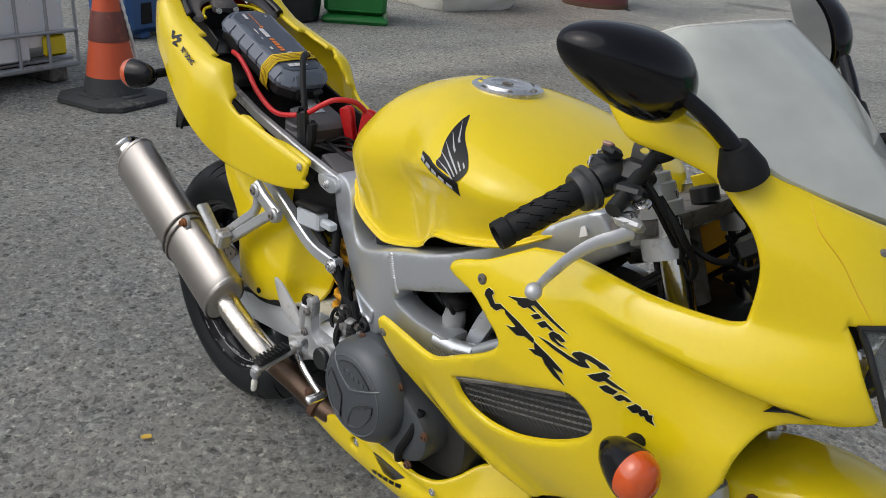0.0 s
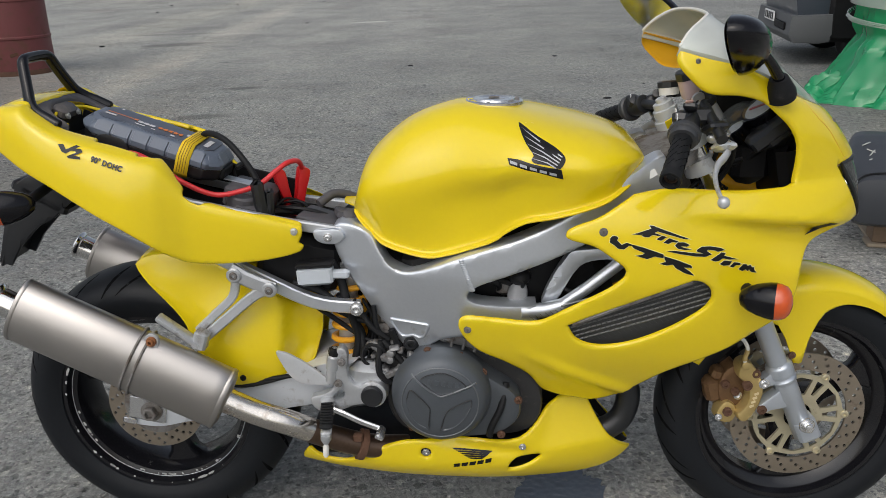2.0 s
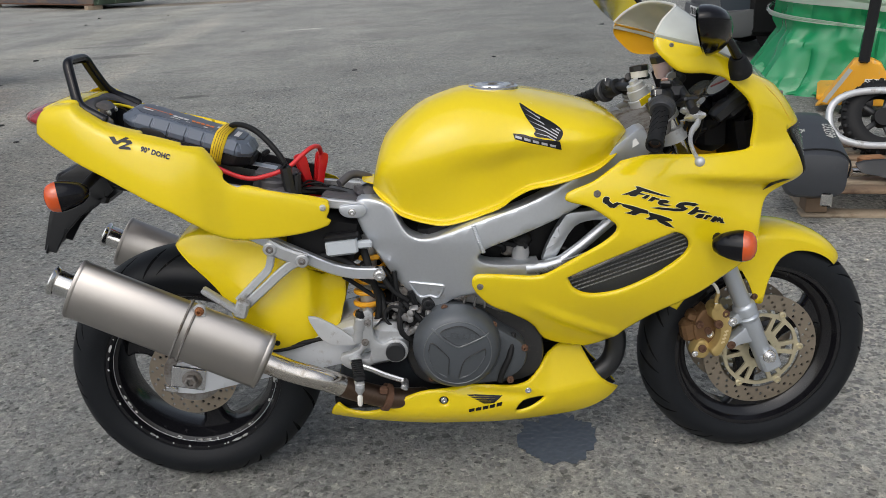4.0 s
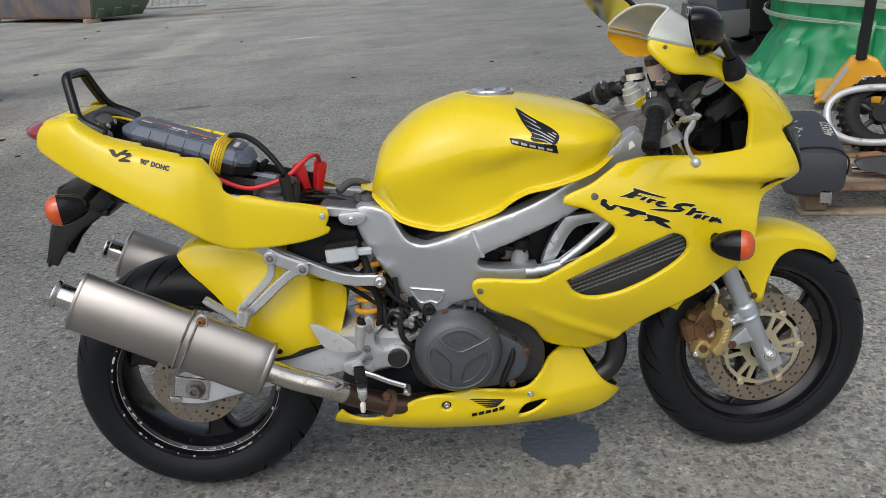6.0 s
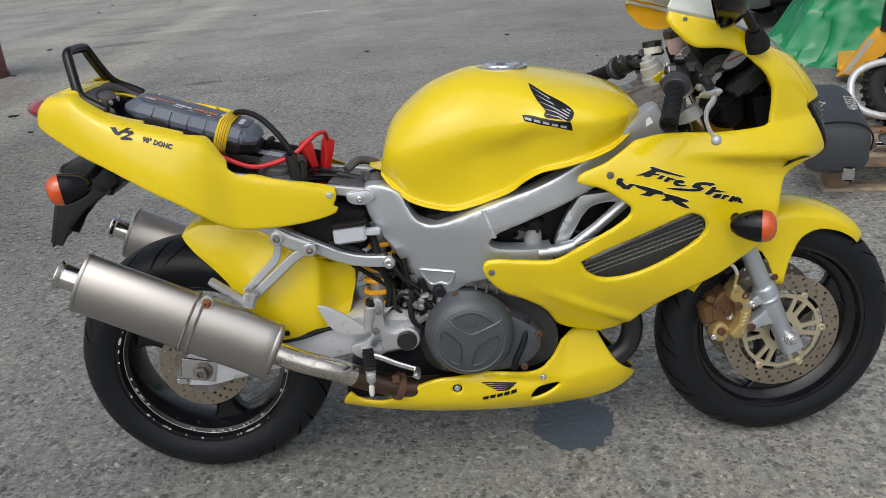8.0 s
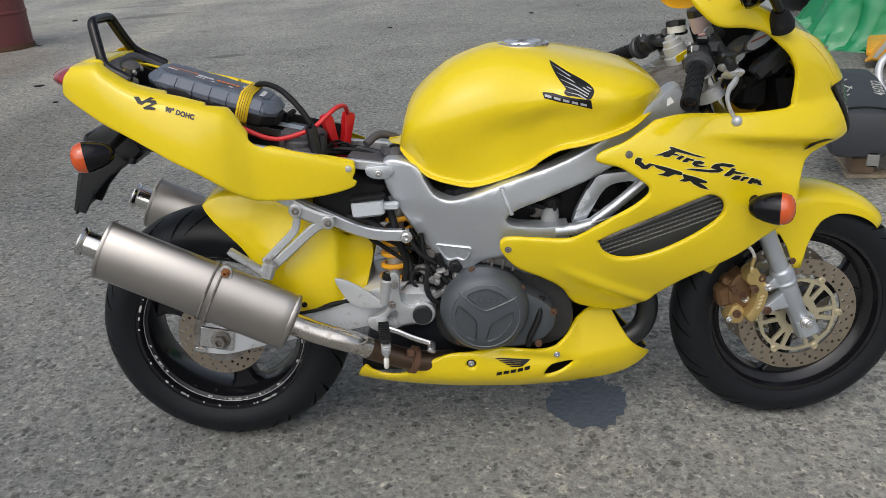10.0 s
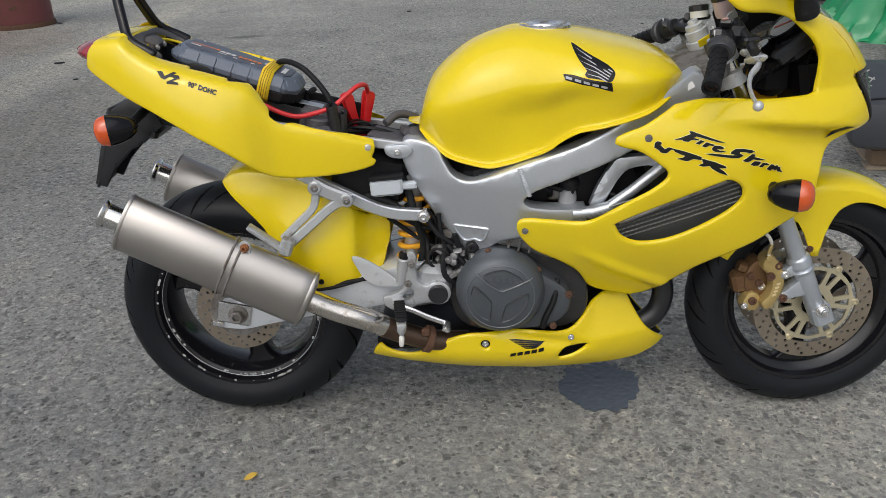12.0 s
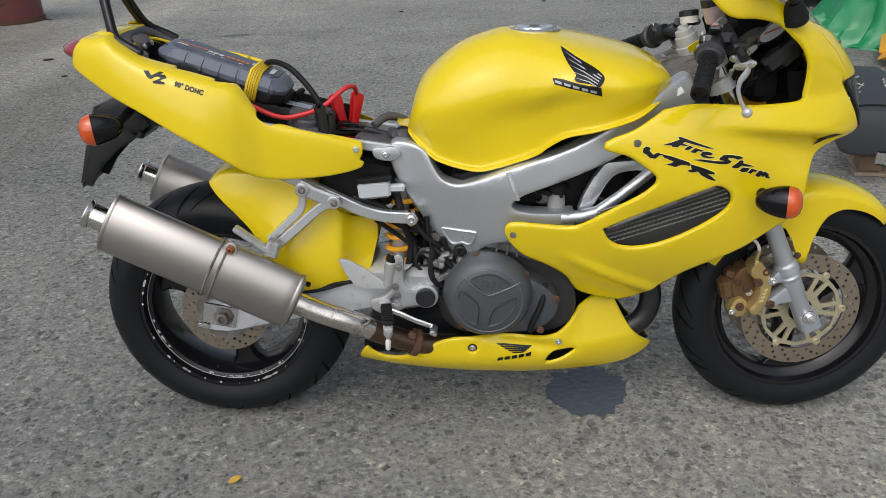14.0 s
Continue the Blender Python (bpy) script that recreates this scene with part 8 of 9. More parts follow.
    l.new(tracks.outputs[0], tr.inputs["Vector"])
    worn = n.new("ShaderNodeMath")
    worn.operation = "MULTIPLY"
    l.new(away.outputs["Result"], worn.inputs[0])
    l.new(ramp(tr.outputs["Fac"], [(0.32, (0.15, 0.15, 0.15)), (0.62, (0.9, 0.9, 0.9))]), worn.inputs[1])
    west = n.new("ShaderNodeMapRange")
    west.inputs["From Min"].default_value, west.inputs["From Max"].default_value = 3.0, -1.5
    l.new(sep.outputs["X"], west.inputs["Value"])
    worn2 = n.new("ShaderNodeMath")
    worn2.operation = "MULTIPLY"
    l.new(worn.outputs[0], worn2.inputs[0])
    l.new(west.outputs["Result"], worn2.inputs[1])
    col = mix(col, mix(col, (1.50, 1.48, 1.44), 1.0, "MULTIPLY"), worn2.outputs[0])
    spill = tex("ShaderNodeTexNoise", 1.7, 5, 0.55)
    col = mix(col, ramp(spill.outputs["Fac"], [(0.26, (0.62, 0.62, 0.63)), (0.36, (1, 1, 1))]), 0.8, "MULTIPLY")
    # single stains: oil spots, damp hollows, a painted dash, pale wheel tracks, rusty soil
    rough_edge = tex("ShaderNodeTexNoise", 5.0, 6, 0.7)
    for cx, cy, rx, ry, turn, tint in STAINS:
        at = n.new("ShaderNodeMapping")
        at.vector_type = "TEXTURE"
        at.inputs["Location"].default_value, at.inputs["Rotation"].default_value, at.inputs["Scale"].default_value = (cx, cy, 0), (0, 0, radians(turn)), (rx, ry, 50)
        l.new(tc.outputs["Object"], at.inputs["Vector"])
        reach = n.new("ShaderNodeVectorMath")
        reach.operation = "LENGTH"
        l.new(at.outputs[0], reach.inputs[0])
        ragged = n.new("ShaderNodeMath")
        ragged.operation = "MULTIPLY_ADD"
        ragged.inputs[1].default_value = 1.5
        l.new(rough_edge.outputs["Fac"], ragged.inputs[0])
        l.new(reach.outputs["Value"], ragged.inputs[2])
        fade = n.new("ShaderNodeMapRange")
        fade.inputs["From Min"].default_value, fade.inputs["From Max"].default_value = 1.95, 1.35
        l.new(ragged.outputs[0], fade.inputs["Value"])
        col = mix(col, mix(col, tint, 1.0, "MULTIPLY"), fade.outputs["Result"])
    # lighter towards +x close to the bike, back to plain further off
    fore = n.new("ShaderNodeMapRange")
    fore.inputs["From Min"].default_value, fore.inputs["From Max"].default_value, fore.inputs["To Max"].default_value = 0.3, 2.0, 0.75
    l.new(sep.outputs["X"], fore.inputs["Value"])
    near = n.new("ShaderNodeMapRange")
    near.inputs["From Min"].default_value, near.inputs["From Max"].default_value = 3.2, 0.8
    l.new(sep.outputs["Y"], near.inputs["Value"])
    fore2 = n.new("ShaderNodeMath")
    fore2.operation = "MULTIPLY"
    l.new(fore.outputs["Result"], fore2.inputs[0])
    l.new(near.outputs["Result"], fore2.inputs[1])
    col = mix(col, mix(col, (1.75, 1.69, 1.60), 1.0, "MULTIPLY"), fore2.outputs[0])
    rust = tex("ShaderNodeTexNoise", 0.45, 6)
    col = mix(col, (0.21, 0.15, 0.125), ramp(rust.outputs["Fac"], [(0.58, (0, 0, 0)), (0.78, (0.3, 0.3, 0.3))]))
    # scattered pale chips and dark pits
    for scale, low, high in ((27, 0.55, 1.40), (61, 0.48, 1.50)):
        v = cells(scale, "F1")
        pick, near_ = n.new("ShaderNodeSeparateColor"), n.new("ShaderNodeMath")
        l.new(v.outputs["Color"], pick.inputs[0])
        near_.operation = "LESS_THAN"
        near_.inputs[1].default_value = 0.34
        l.new(v.outputs["Distance"], near_.inputs[0])
        spot = ramp(pick.outputs[2], [(0.10, (low, low, low)), (0.22, (1, 1, 1)), (0.84, (1, 1, 1)), (0.97, (high, high * 0.985, high * 0.95))])
        col = mix(col, mix(col, spot, 1.0, "MULTIPLY"), near_.outputs[0])
    speck = tex("ShaderNodeTexNoise", 62, 7, 0.82)
    col = mix(col, ramp(speck.outputs["Fac"], [(0.30, (0.42, 0.42, 0.425)), (0.5, (0.98, 0.98, 0.98)), (0.70, (1.60, 1.58, 1.54))]), 0.9, "MULTIPLY")
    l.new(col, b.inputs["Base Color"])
    b.inputs["Roughness"].default_value = 0.82
    b.inputs["Specular IOR Level"].default_value = 0.35
    h = n.new("ShaderNodeMath")
    h.operation = "MULTIPLY_ADD"
    h.inputs[1].default_value = 0.5
    l.new(seen.outputs[0], h.inputs[0])
    hf = n.new("ShaderNodeMath")
    hf.operation = "MULTIPLY"
    hf.inputs[1].default_value = 0.5
    l.new(fine.outputs["Fac"], hf.inputs[0])
    l.new(hf.outputs[0], h.inputs[2])
    bump = n.new("ShaderNodeBump")
    bump.inputs["Strength"].default_value, bump.inputs["Distance"].default_value = 0.9, 0.006
    l.new(h.outputs[0], bump.inputs["Height"])
    l.new(bump.outputs["Normal"], b.inputs["Normal"])
    return m


ASPHALT = asphalt()
g = Geo()
rings_r = [0.0, 0.6, 1.2, 2, 3, 4.5, 7, 11, 18, 40, 120, 500, 2500]
g.v.append(Vector((0.7, 0.5, 0)))
for r in rings_r[1:]:
    for k in range(48):
        a = 2 * math.pi * k / 48
        g.v.append(Vector((0.7 + r * math.cos(a), 0.5 + r * math.sin(a), 0)))
for k in range(48):
    g.f.append((0, 1 + k, 1 + (k + 1) % 48))
for i in range(len(rings_r) - 2):
    for k in range(48):
        a, b2 = 1 + i * 48 + k, 1 + i * 48 + (k + 1) % 48
        g.f.append((a, a + 48, b2 + 48, b2))
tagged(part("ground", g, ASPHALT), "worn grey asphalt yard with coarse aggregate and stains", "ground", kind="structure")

# ---- the yard round it ----
def thing(name, m, label, category, group=""):
    return empty(name, m, label, category, group)


def crumple(u, w, s=1.0, seed=0.0):
    return noise.noise((u * s + seed, w * s, seed)) + 0.5 * noise.noise((u * s * 2.3, w * s * 2.3 + seed, 4 + seed))


ORANGE_CONE = material("faded_orange_plastic", (0.62, 0.10, 0.035), 0.5, var=0.15, scale=8, bump=0.1, dirt=(0.10, 0.05, 0.04), dirt_amount=0.35)
SLEEVE = material("worn_sleeve", (0.16, 0.05, 0.04), 0.6, var=0.4, scale=14, bump=0.1, dirt=(0.4, 0.12, 0.06), dirt_amount=0.4)
BLACK_BASE = material("recycled_rubber_base", (0.042, 0.045, 0.048), 0.75, var=0.25, bump=0.3, dirt=(0.18, 0.17, 0.15), dirt_amount=0.35)
WHITE_TANK = material("milky_plastic_tank", (0.86, 0.87, 0.89), 0.45, var=0.08, scale=3, dirt=(0.48, 0.46, 0.42), dirt_amount=0.25)
GALV = material("galvanised_tube", (0.42, 0.44, 0.46), 0.5, metal=0.5, var=0.15, dirt=(0.25, 0.24, 0.23), dirt_amount=0.4)
OLD_WOOD = material("weathered_timber", (0.22, 0.15, 0.095), 0.8, var=0.35, scale=7, grain=60, bump=0.4, dirt=(0.10, 0.06, 0.04), dirt_amount=0.6)
PALE_WOOD = material("pale_timber", (0.36, 0.29, 0.21), 0.8, var=0.25, scale=6, grain=70, bump=0.35, dirt=(0.17, 0.12, 0.08), dirt_amount=0.5)
BLUE = material("blue_plastic", (0.035, 0.10, 0.26), 0.4, var=0.2, bump=0.05, dirt=(0.1, 0.1, 0.1), dirt_amount=0.3)
GREEN_BIN = material("green_bin_plastic", (0.012, 0.15, 0.028), 0.42, var=0.15, scale=4, bump=0.08, dirt=(0.08, 0.16, 0.08), dirt_amount=0.25)
BAG = material("woven_white_bag", (0.78, 0.76, 0.72), 0.75, var=0.14, scale=5, grain=240, bump=0.35, dirt=(0.36, 0.29, 0.23), dirt_amount=0.45)
FADED_PRINT = material("faded_dark_print", (0.07, 0.08, 0.075), 0.8, var=0.3, scale=30)
MAROON = material("maroon_drum_paint", (0.16, 0.045, 0.045), 0.5, var=0.2, scale=5, bump=0.1, dirt=(0.12, 0.06, 0.035), dirt_amount=0.5)
GREEN_WRAP = material("green_plastic_film", (0.011, 0.24, 0.090), 0.24, var=0.25, scale=3, bump=0.12, coat=0.12)


def creased(m, scale, depth):
    """Sharp random creases, as in thin plastic film."""
    n, l = m.node_tree.nodes, m.node_tree.links
    tc, t, b = n.new("ShaderNodeTexCoord"), n.new("ShaderNodeTexNoise"), n.new("ShaderNodeBump")
    t.noise_type = "RIDGED_MULTIFRACTAL"
    t.inputs["Scale"].default_value, t.inputs["Detail"].default_value, t.inputs["Distortion"].default_value = scale, 3, 0.6
    b.inputs["Strength"].default_value, b.inputs["Distance"].default_value = 1.0, depth
    l.new(tc.outputs["Object"], t.inputs["Vector"])
    l.new(t.outputs["Fac"], b.inputs["Height"])
    l.new(b.outputs["Normal"], n["Principled BSDF"].inputs["Normal"])


creased(GREEN_WRAP, 3.2, 0.035)
CLEAR_WRAP = glass("stretch_wrap", (0.88, 0.95, 0.90), 0.2, 1.45, 0.42)
JACK = material("pallet_truck_yellow", (0.78, 0.38, 0.03), 0.4, var=0.12, scale=6, bump=0.06, dirt=(0.42, 0.36, 0.26), dirt_amount=0.4, dirt_scale=9)
VAN = material("dark_van_paint", (0.035, 0.045, 0.06), 0.3, var=0.15, scale=3, coat=0.4, dirt=(0.07, 0.07, 0.07), dirt_amount=0.3)
VAN_TRIM = material("grey_bumper_plastic", (0.10, 0.105, 0.11), 0.6, var=0.15, scale=6, bump=0.1)
SKIP = material("rusty_skip_paint", (0.085, 0.095, 0.13), 0.65, var=0.4, scale=1.6, bump=0.2, dirt=(0.20, 0.155, 0.125), dirt_amount=0.95, dirt_scale=1.2)
SAGE = material("sage_green_steel", (0.10, 0.15, 0.11), 0.6, var=0.25, bump=0.1, dirt=(0.2, 0.13, 0.08), dirt_amount=0.4)
VINYL = material("black_seat_vinyl", (0.038, 0.042, 0.049), 0.42, var=0.15, scale=9, grain=320, bump=0.2, dirt=(0.07, 0.07, 0.07), dirt_amount=0.25)
CHALK = material("white_chalk", (0.42, 0.43, 0.40), 0.9, var=0.2)
LEAF = material("yellow_leaf", (0.55, 0.36, 0.05), 0.6, var=0.2, bump=0.2)
TAR = material("wet_tar_film", (0.070, 0.084, 0.102), 0.30, var=0.45, scale=26, grain=120, bump=0.6, dirt=(0.17, 0.165, 0.155), dirt_amount=0.35, dirt_scale=30)
BRISTLE = material("brown_bristle", (0.26, 0.13, 0.06), 0.8, var=0.3, grain=300, bump=0.5)

# traffic cone
cone = thing("traffic_cone", pose(-2.985, 0.80, 0, 0, 0, 20), "faded orange traffic cone with a torn sleeve on a black base", "traffic cone")
oct_ = [(-0.25, -0.16), (-0.16, -0.25), (0.16, -0.25), (0.25, -0.16), (0.25, 0.16), (0.16, 0.25), (-0.16, 0.25), (-0.25, 0.16)]
part("base", Geo().rings([[(x * k, y * k, z) for x, y in oct_] for k, z in ((0.97, 0), (1, 0.006), (1, 0.03), (0.96, 0.04), (0.60, 0.055))]), BLACK_BASE, cone)
for k in range(4):
    part("base_foot", Geo().box((0.155 * math.cos(k * math.pi / 2), 0.155 * math.sin(k * math.pi / 2), 0.052), (0.06, 0.15, 0.016), 0.005, (0, 0, 90 * k)), BLACK_BASE, cone)
part("collar", Geo().lathe([(0.045, 0.165), (0.06, 0.160), (0.15, 0.138)], (0, 0, 0), (0, 0, 1), 40, cap=False), BLACK_BASE, cone)
part("body", Geo().lathe([(0.13, 0.1395), (0.16, 0.136), (0.62, 0.058), (0.75, 0.034), (0.755, 0.028)], (0, 0, 0), (0, 0, 1), 40), ORANGE_CONE, cone)
part("sleeve", Geo().lathe([(0.345, 0.108), (0.352, 0.1085), (0.50, 0.083), (0.505, 0.08)], (0, 0, 0), (0, 0, 1), 40, cap=False), SLEEVE, cone)
rw = random.Random(3)
cr = smooth_path([(0.02 + 0.12 * f * 0 + (0.135 - 0.085 * f) * math.cos(0.9 + 0.2 * math.sin(9 * f)), (0.135 - 0.085 * f) * math.sin(0.9 + 0.2 * math.sin(9 * f)), 0.2 + 0.45 * f) for f in (0, 0.2, 0.4, 0.6, 0.8, 1)], 4)
part("torn_edge", Geo().tube(cr, [0.005 + 0.006 * abs(math.sin(i * 1.7)) for i in range(len(cr))], 7), CREAM, cone)

# white liquid tank in its cage
IB = pose(-3.31, 0.28, 0, 0, 0, 18)
ibc = thing("liquid_container", IB, "white plastic bulk liquid container in a steel cage", "ibc tank")
part("tank", Geo().box((-0.53, -0.05, 0.59), (0.98, 1.16, 0.86), 0.07), WHITE_TANK, ibc)
for k in range(3):
    part("pallet_board", Geo().box((-0.56, -0.05 - 0.5 + 0.5 * k, 0.05), (0.98, 0.12, 0.10), 0.01), GRIMY, ibc)
part("pallet_rail", Geo().box((-0.01, -0.05, 0.118), (0.04, 1.2, 0.035), 0.01), GALV, ibc)
part("pallet_deck", Geo().box((-0.53, -0.05, 0.145), (0.98, 1.18, 0.02), 0.004), GALV, ibc)
for z in (0.315, 0.60, 0.88):
    part("cage_bar", Geo().tube([(0.0, -0.65, z), (0.0, 0.55, z)], 0.012, 10), GALV, ibc)
for k in range(7):
    part("cage_upright", Geo().tube([(0.0, -0.60 + 0.19 * k, 0.12), (0.0, -0.60 + 0.19 * k, 1.05)], 0.010, 10), GALV, ibc)
part("tap", Geo().box((-0.02, 0.40, 0.235), (0.03, 0.15, 0.12), 0.02), YELLOW, ibc, "yellow outlet cover")
part("recess", Geo().box((-0.03, 0.02, 0.235), (0.03, 0.44, 0.15), 0.03), WHITE_TANK, ibc)

# blue crate behind the cone
bl = thing("blue_crate", pose(-4.85, 1.75, 0, 0, 0, 25), "blue moulded plastic crate with dark hand holes", "crate")
part("shell", Geo().box((0, 0, 0.24), (0.42, 0.62, 0.40), 0.05, taper=(1.05, 1.05)), BLUE, bl)
for y in (-0.14, 0.14):
    part("hand_hole", Geo().box((0.212, y, 0.2), (0.012, 0.12, 0.16), 0.04), DARK, bl)
part("foot", Geo().box((0.10, 0.14, 0.03), (0.2, 0.1, 0.06), 0.015), CREAM, bl)
part("foot", Geo().box((0.10, -0.14, 0.03), (0.2, 0.1, 0.06), 0.015), BLUE, bl)

# heap of old timber and pipes
rw = random.Random(14)
for k in range(34):
    L = rw.uniform(0.5, 1.3)
    lay = k // 7
    c = (-5.75 + rw.uniform(-0.45, 0.35), 2.75 + rw.uniform(-0.75, 0.85), 0.06 + 0.085 * lay + rw.uniform(0, 0.02))
    w, h = rw.uniform(0.07, 0.13), rw.uniform(0.05, 0.085)
    m = pose(*c, rw.uniform(-8, 8), rw.uniform(-10, 10), rw.uniform(-55, 55))
    ob = part("timber_offcut", Geo().box((0, 0, 0), (L, w, h), 0.006), PALE_WOOD if k % 3 == 0 else OLD_WOOD)
    ob.matrix_basis = m
    tagged(ob, "weathered timber offcut lying on a heap", "timber", "timber heap")
for k in range(6):
    m = pose(-5.05 + rw.uniform(-0.12, 0.1), 2.30 + 0.13 * k + rw.uniform(-0.05, 0.05), 0.05 + 0.075 * (k % 3), 0, rw.uniform(-2, 6), rw.uniform(-62, -18))
    ob = part("scrap_pipe", Geo().lathe([(-0.35, 0.030), (-0.35, 0.039), (0.35, 0.039), (0.35, 0.030), (-0.35, 0.030)], (0, 0, 0), (1, 0, 0), 18, cap=False), GALV)
    ob.matrix_basis = m
    tagged(ob, "short grey steel pipe on the scrap heap", "pipe", "scrap pipes")
g = Geo()
rows = []
for i in range(13):
    row = []
    for j in range(13):
        a, r = 2 * math.pi * j / 13, 0.2 * math.sin(math.pi * (i + 0.5) / 14)
        q = Vector((r * math.cos(a), r * math.sin(a), 0.17 * (1 - math.cos(math.pi * i / 13)) / 2 * 1.3))
        row.append(q * (1 + 0.35 * crumple(q.x * 9 + i, q.y * 9 + j, 1.0, 3)))
    rows.append(row)
sack = part("plastic_sack", g.rings(rows), BAG)
sack.matrix_basis = pose(-5.18, 3.05, 0, 0, 0, 0)
tagged(sack, "crumpled white plastic sack by the timber heap", "sack")

# green bin with a black tub leaning on it
bn = thing("green_bin", pose(-4.98, 3.98, 0, 0, 0, -38), "dark green plastic bin with a flared foot", "bin")
part("body", Geo().box((0, 0, 0.56), (0.60, 0.58, 0.98), 0.05, taper=(1.12, 1.12)), GREEN_BIN, bn)
part("foot", Geo().box((0, 0, 0.04), (0.72, 0.66, 0.08), 0.03, taper=(0.9, 0.9)), GREEN_BIN, bn)
part("rib", Geo().box((0.30, 0, 0.12), (0.02, 0.50, 0.02), 0.006), GREEN_BIN, bn)
tub = thing("black_tub", pose(-5.15, 3.35, 0, 0, 0, 10), "black plastic tub with a thick rim", "tub")
part("shell", Geo().lathe([(0, 0.22), (0.02, 0.26), (0.55, 0.33), (0.56, 0.31), (0.05, 0.24), (0.04, 0.05)], (0, 0, 0), (0, 0, 1), 36), SATIN, tub)
part("rim", Geo().lathe([(0.53, 0.332), (0.55, 0.352), (0.57, 0.345), (0.575, 0.32)], (0, 0, 0), (0, 0, 1), 36, cap=False), SATIN, tub)

# bulk bag, one corner to the front
bagm = pose(-5.72, 5.80, 0, 0, 0, -2)
bb = thing("bulk_bag", bagm, "grubby white woven bulk bag with dark print and tied top", "bulk bag")


def bag_at(a, z):
    """Sagging square bag: a narrow foot, full sides with creases, drawn in at the top."""
    half = 0.60 + 0.19 * math.sin(math.pi * min(1, z * 1.15 + 0.06)) ** 0.8
    half *= 1 if z < 0.85 else 1 - (z - 0.85) * 1.6
    k = (abs(math.cos(a)) ** 6 + abs(math.sin(a)) ** 6) ** (-1 / 6)
    c, q = math.cos(a), math.sin(a)
    crease = 0.030 * abs(noise.noise((c * 2.5, q * 2.5, z * 9))) + 0.018 * abs(noise.noise((c * 7, q * 7, z * 22 + 3)))
    r = half * k * (1.02 - crease + 0.05 * noise.noise((c * 2, q * 2, z * 2 + 8)))
    return Vector((r * c, r * q * 0.86, z * 1.2))


rows = [[bag_at(2 * math.pi * j / 120, i / 60) for j in range(120)] for i in range(61)]
part("sack", Geo().rings(rows), BAG, bb, sharp=60)
part("corner_seam", Geo().tube([bag_at(radians(-45), k / 14) * 1.004 for k in range(13)], [0.012 + 0.003 * (k % 3) for k in range(13)], 8), CREAM, bb, "stitched corner seam")
PRINT = ((0.46, 0.36, 6, 0.065, 0.07), (0.31, 0.30, 7, 0.058, 0.085), (0.17, 0.36, 3, 0.05, 0.05))
for z, x0, count, w, h in PRINT:
    for k in range(count):
        x = -x0 + 0.085 * k
        face = bag_at(math.atan2(-0.86, x), z / 1.2)
        part("print_bar", Geo().box((x, face.y - 0.006, z + 0.006 * (k % 2)), (w, 0.030, h), 0.001), FADED_PRINT, bb)
for y, z, w in ((-0.18, 0.37, 0.075), (-0.10, 0.42, 0.04), (0.20, 0.30, 0.03)):
    face = bag_at(math.atan2(y, 0.74), z / 1.2)
    part("torn_hole", Geo().plate(smooth_path([(-w, 0), (-w * 0.3, w * 0.45), (w * 0.5, w * 0.25), (w, -w * 0.2), (w * 0.1, -w * 0.5)], 3, True), lambda u, v: (face.x + 0.010, y + u, z + v), 0.014, 0.03, roll=0, along=(-1, 0, 0)), SLEEVE, bb, "torn patch showing brown filling")
# maroon drum and an old tyre
dr = thing("steel_drum", pose(-5.12, 7.90, 0, 0, 0, 0), "maroon steel oil drum with rust at its foot", "drum")
drum_wall = [(0, 0.405), (0.0, 0.424), (0.016, 0.426), (0.020, 0.412), (0.400, 0.412), (0.408, 0.422), (0.420, 0.424), (0.432, 0.422), (0.440, 0.412), (0.820, 0.412), (0.828, 0.422), (0.840, 0.424), (0.852, 0.422), (0.860, 0.412), (1.230, 0.412), (1.233, 0.424), (1.25, 0.424), (1.25, 0.398), (1.228, 0.398)]
shell = Geo().lathe(drum_wall, (0, 0, 0), (0, 0, 1), 72)
shell.v = [q * 1.0 + Vector((q.x, q.y, 0)) * 0.022 * noise.noise((q.x * 2.2, q.y * 2.2, q.z * 3.0 + 4)) for q in map(Vector, shell.v)]
part("shell", shell, MAROON, dr)
part("foot_rust", Geo().lathe([(0.0, 0.428), (0.03, 0.4275), (0.055, 0.4185)], (0, 0, 0), (0, 0, 1), 72, cap=False), RUST, dr, "rusty chimed foot")
for a, z, w in ((-62, 0.24, 0.055), (-84, 0.20, 0.035), (-98, 0.30, 0.028)):
    c, q = math.cos(radians(a)), math.sin(radians(a))
    part("torn_patch", Geo().box((0.411 * c, 0.411 * q, z), (0.008, w * 1.6, w * 0.7), 0.003, (14, 0, a)), RUST, dr, "torn rusty hole")
part("ground_rag", Geo().plate(smooth_path([(0.0, 0.0), (0.12, 0.03), (0.2, 0.0), (0.12, -0.04)], 4, True), lambda u, w: (0.40 + u, 0.06 + w, 0.004 + 0.01 * math.sin(u * 30)), 0.004, 0.03, roll=0, along=(0, 0, -1)), DARK, dr)
ty = part("old_tyre", tyre_geo((0, 0, 0), 0.46, 0.28, 0.27, 48), RUBBER)
ty.matrix_basis = pose(-7.33, 9.62, 0.345, 120, 0, 37)
tagged(ty, "large worn black tyre leaning tilted on the asphalt", "tyre")

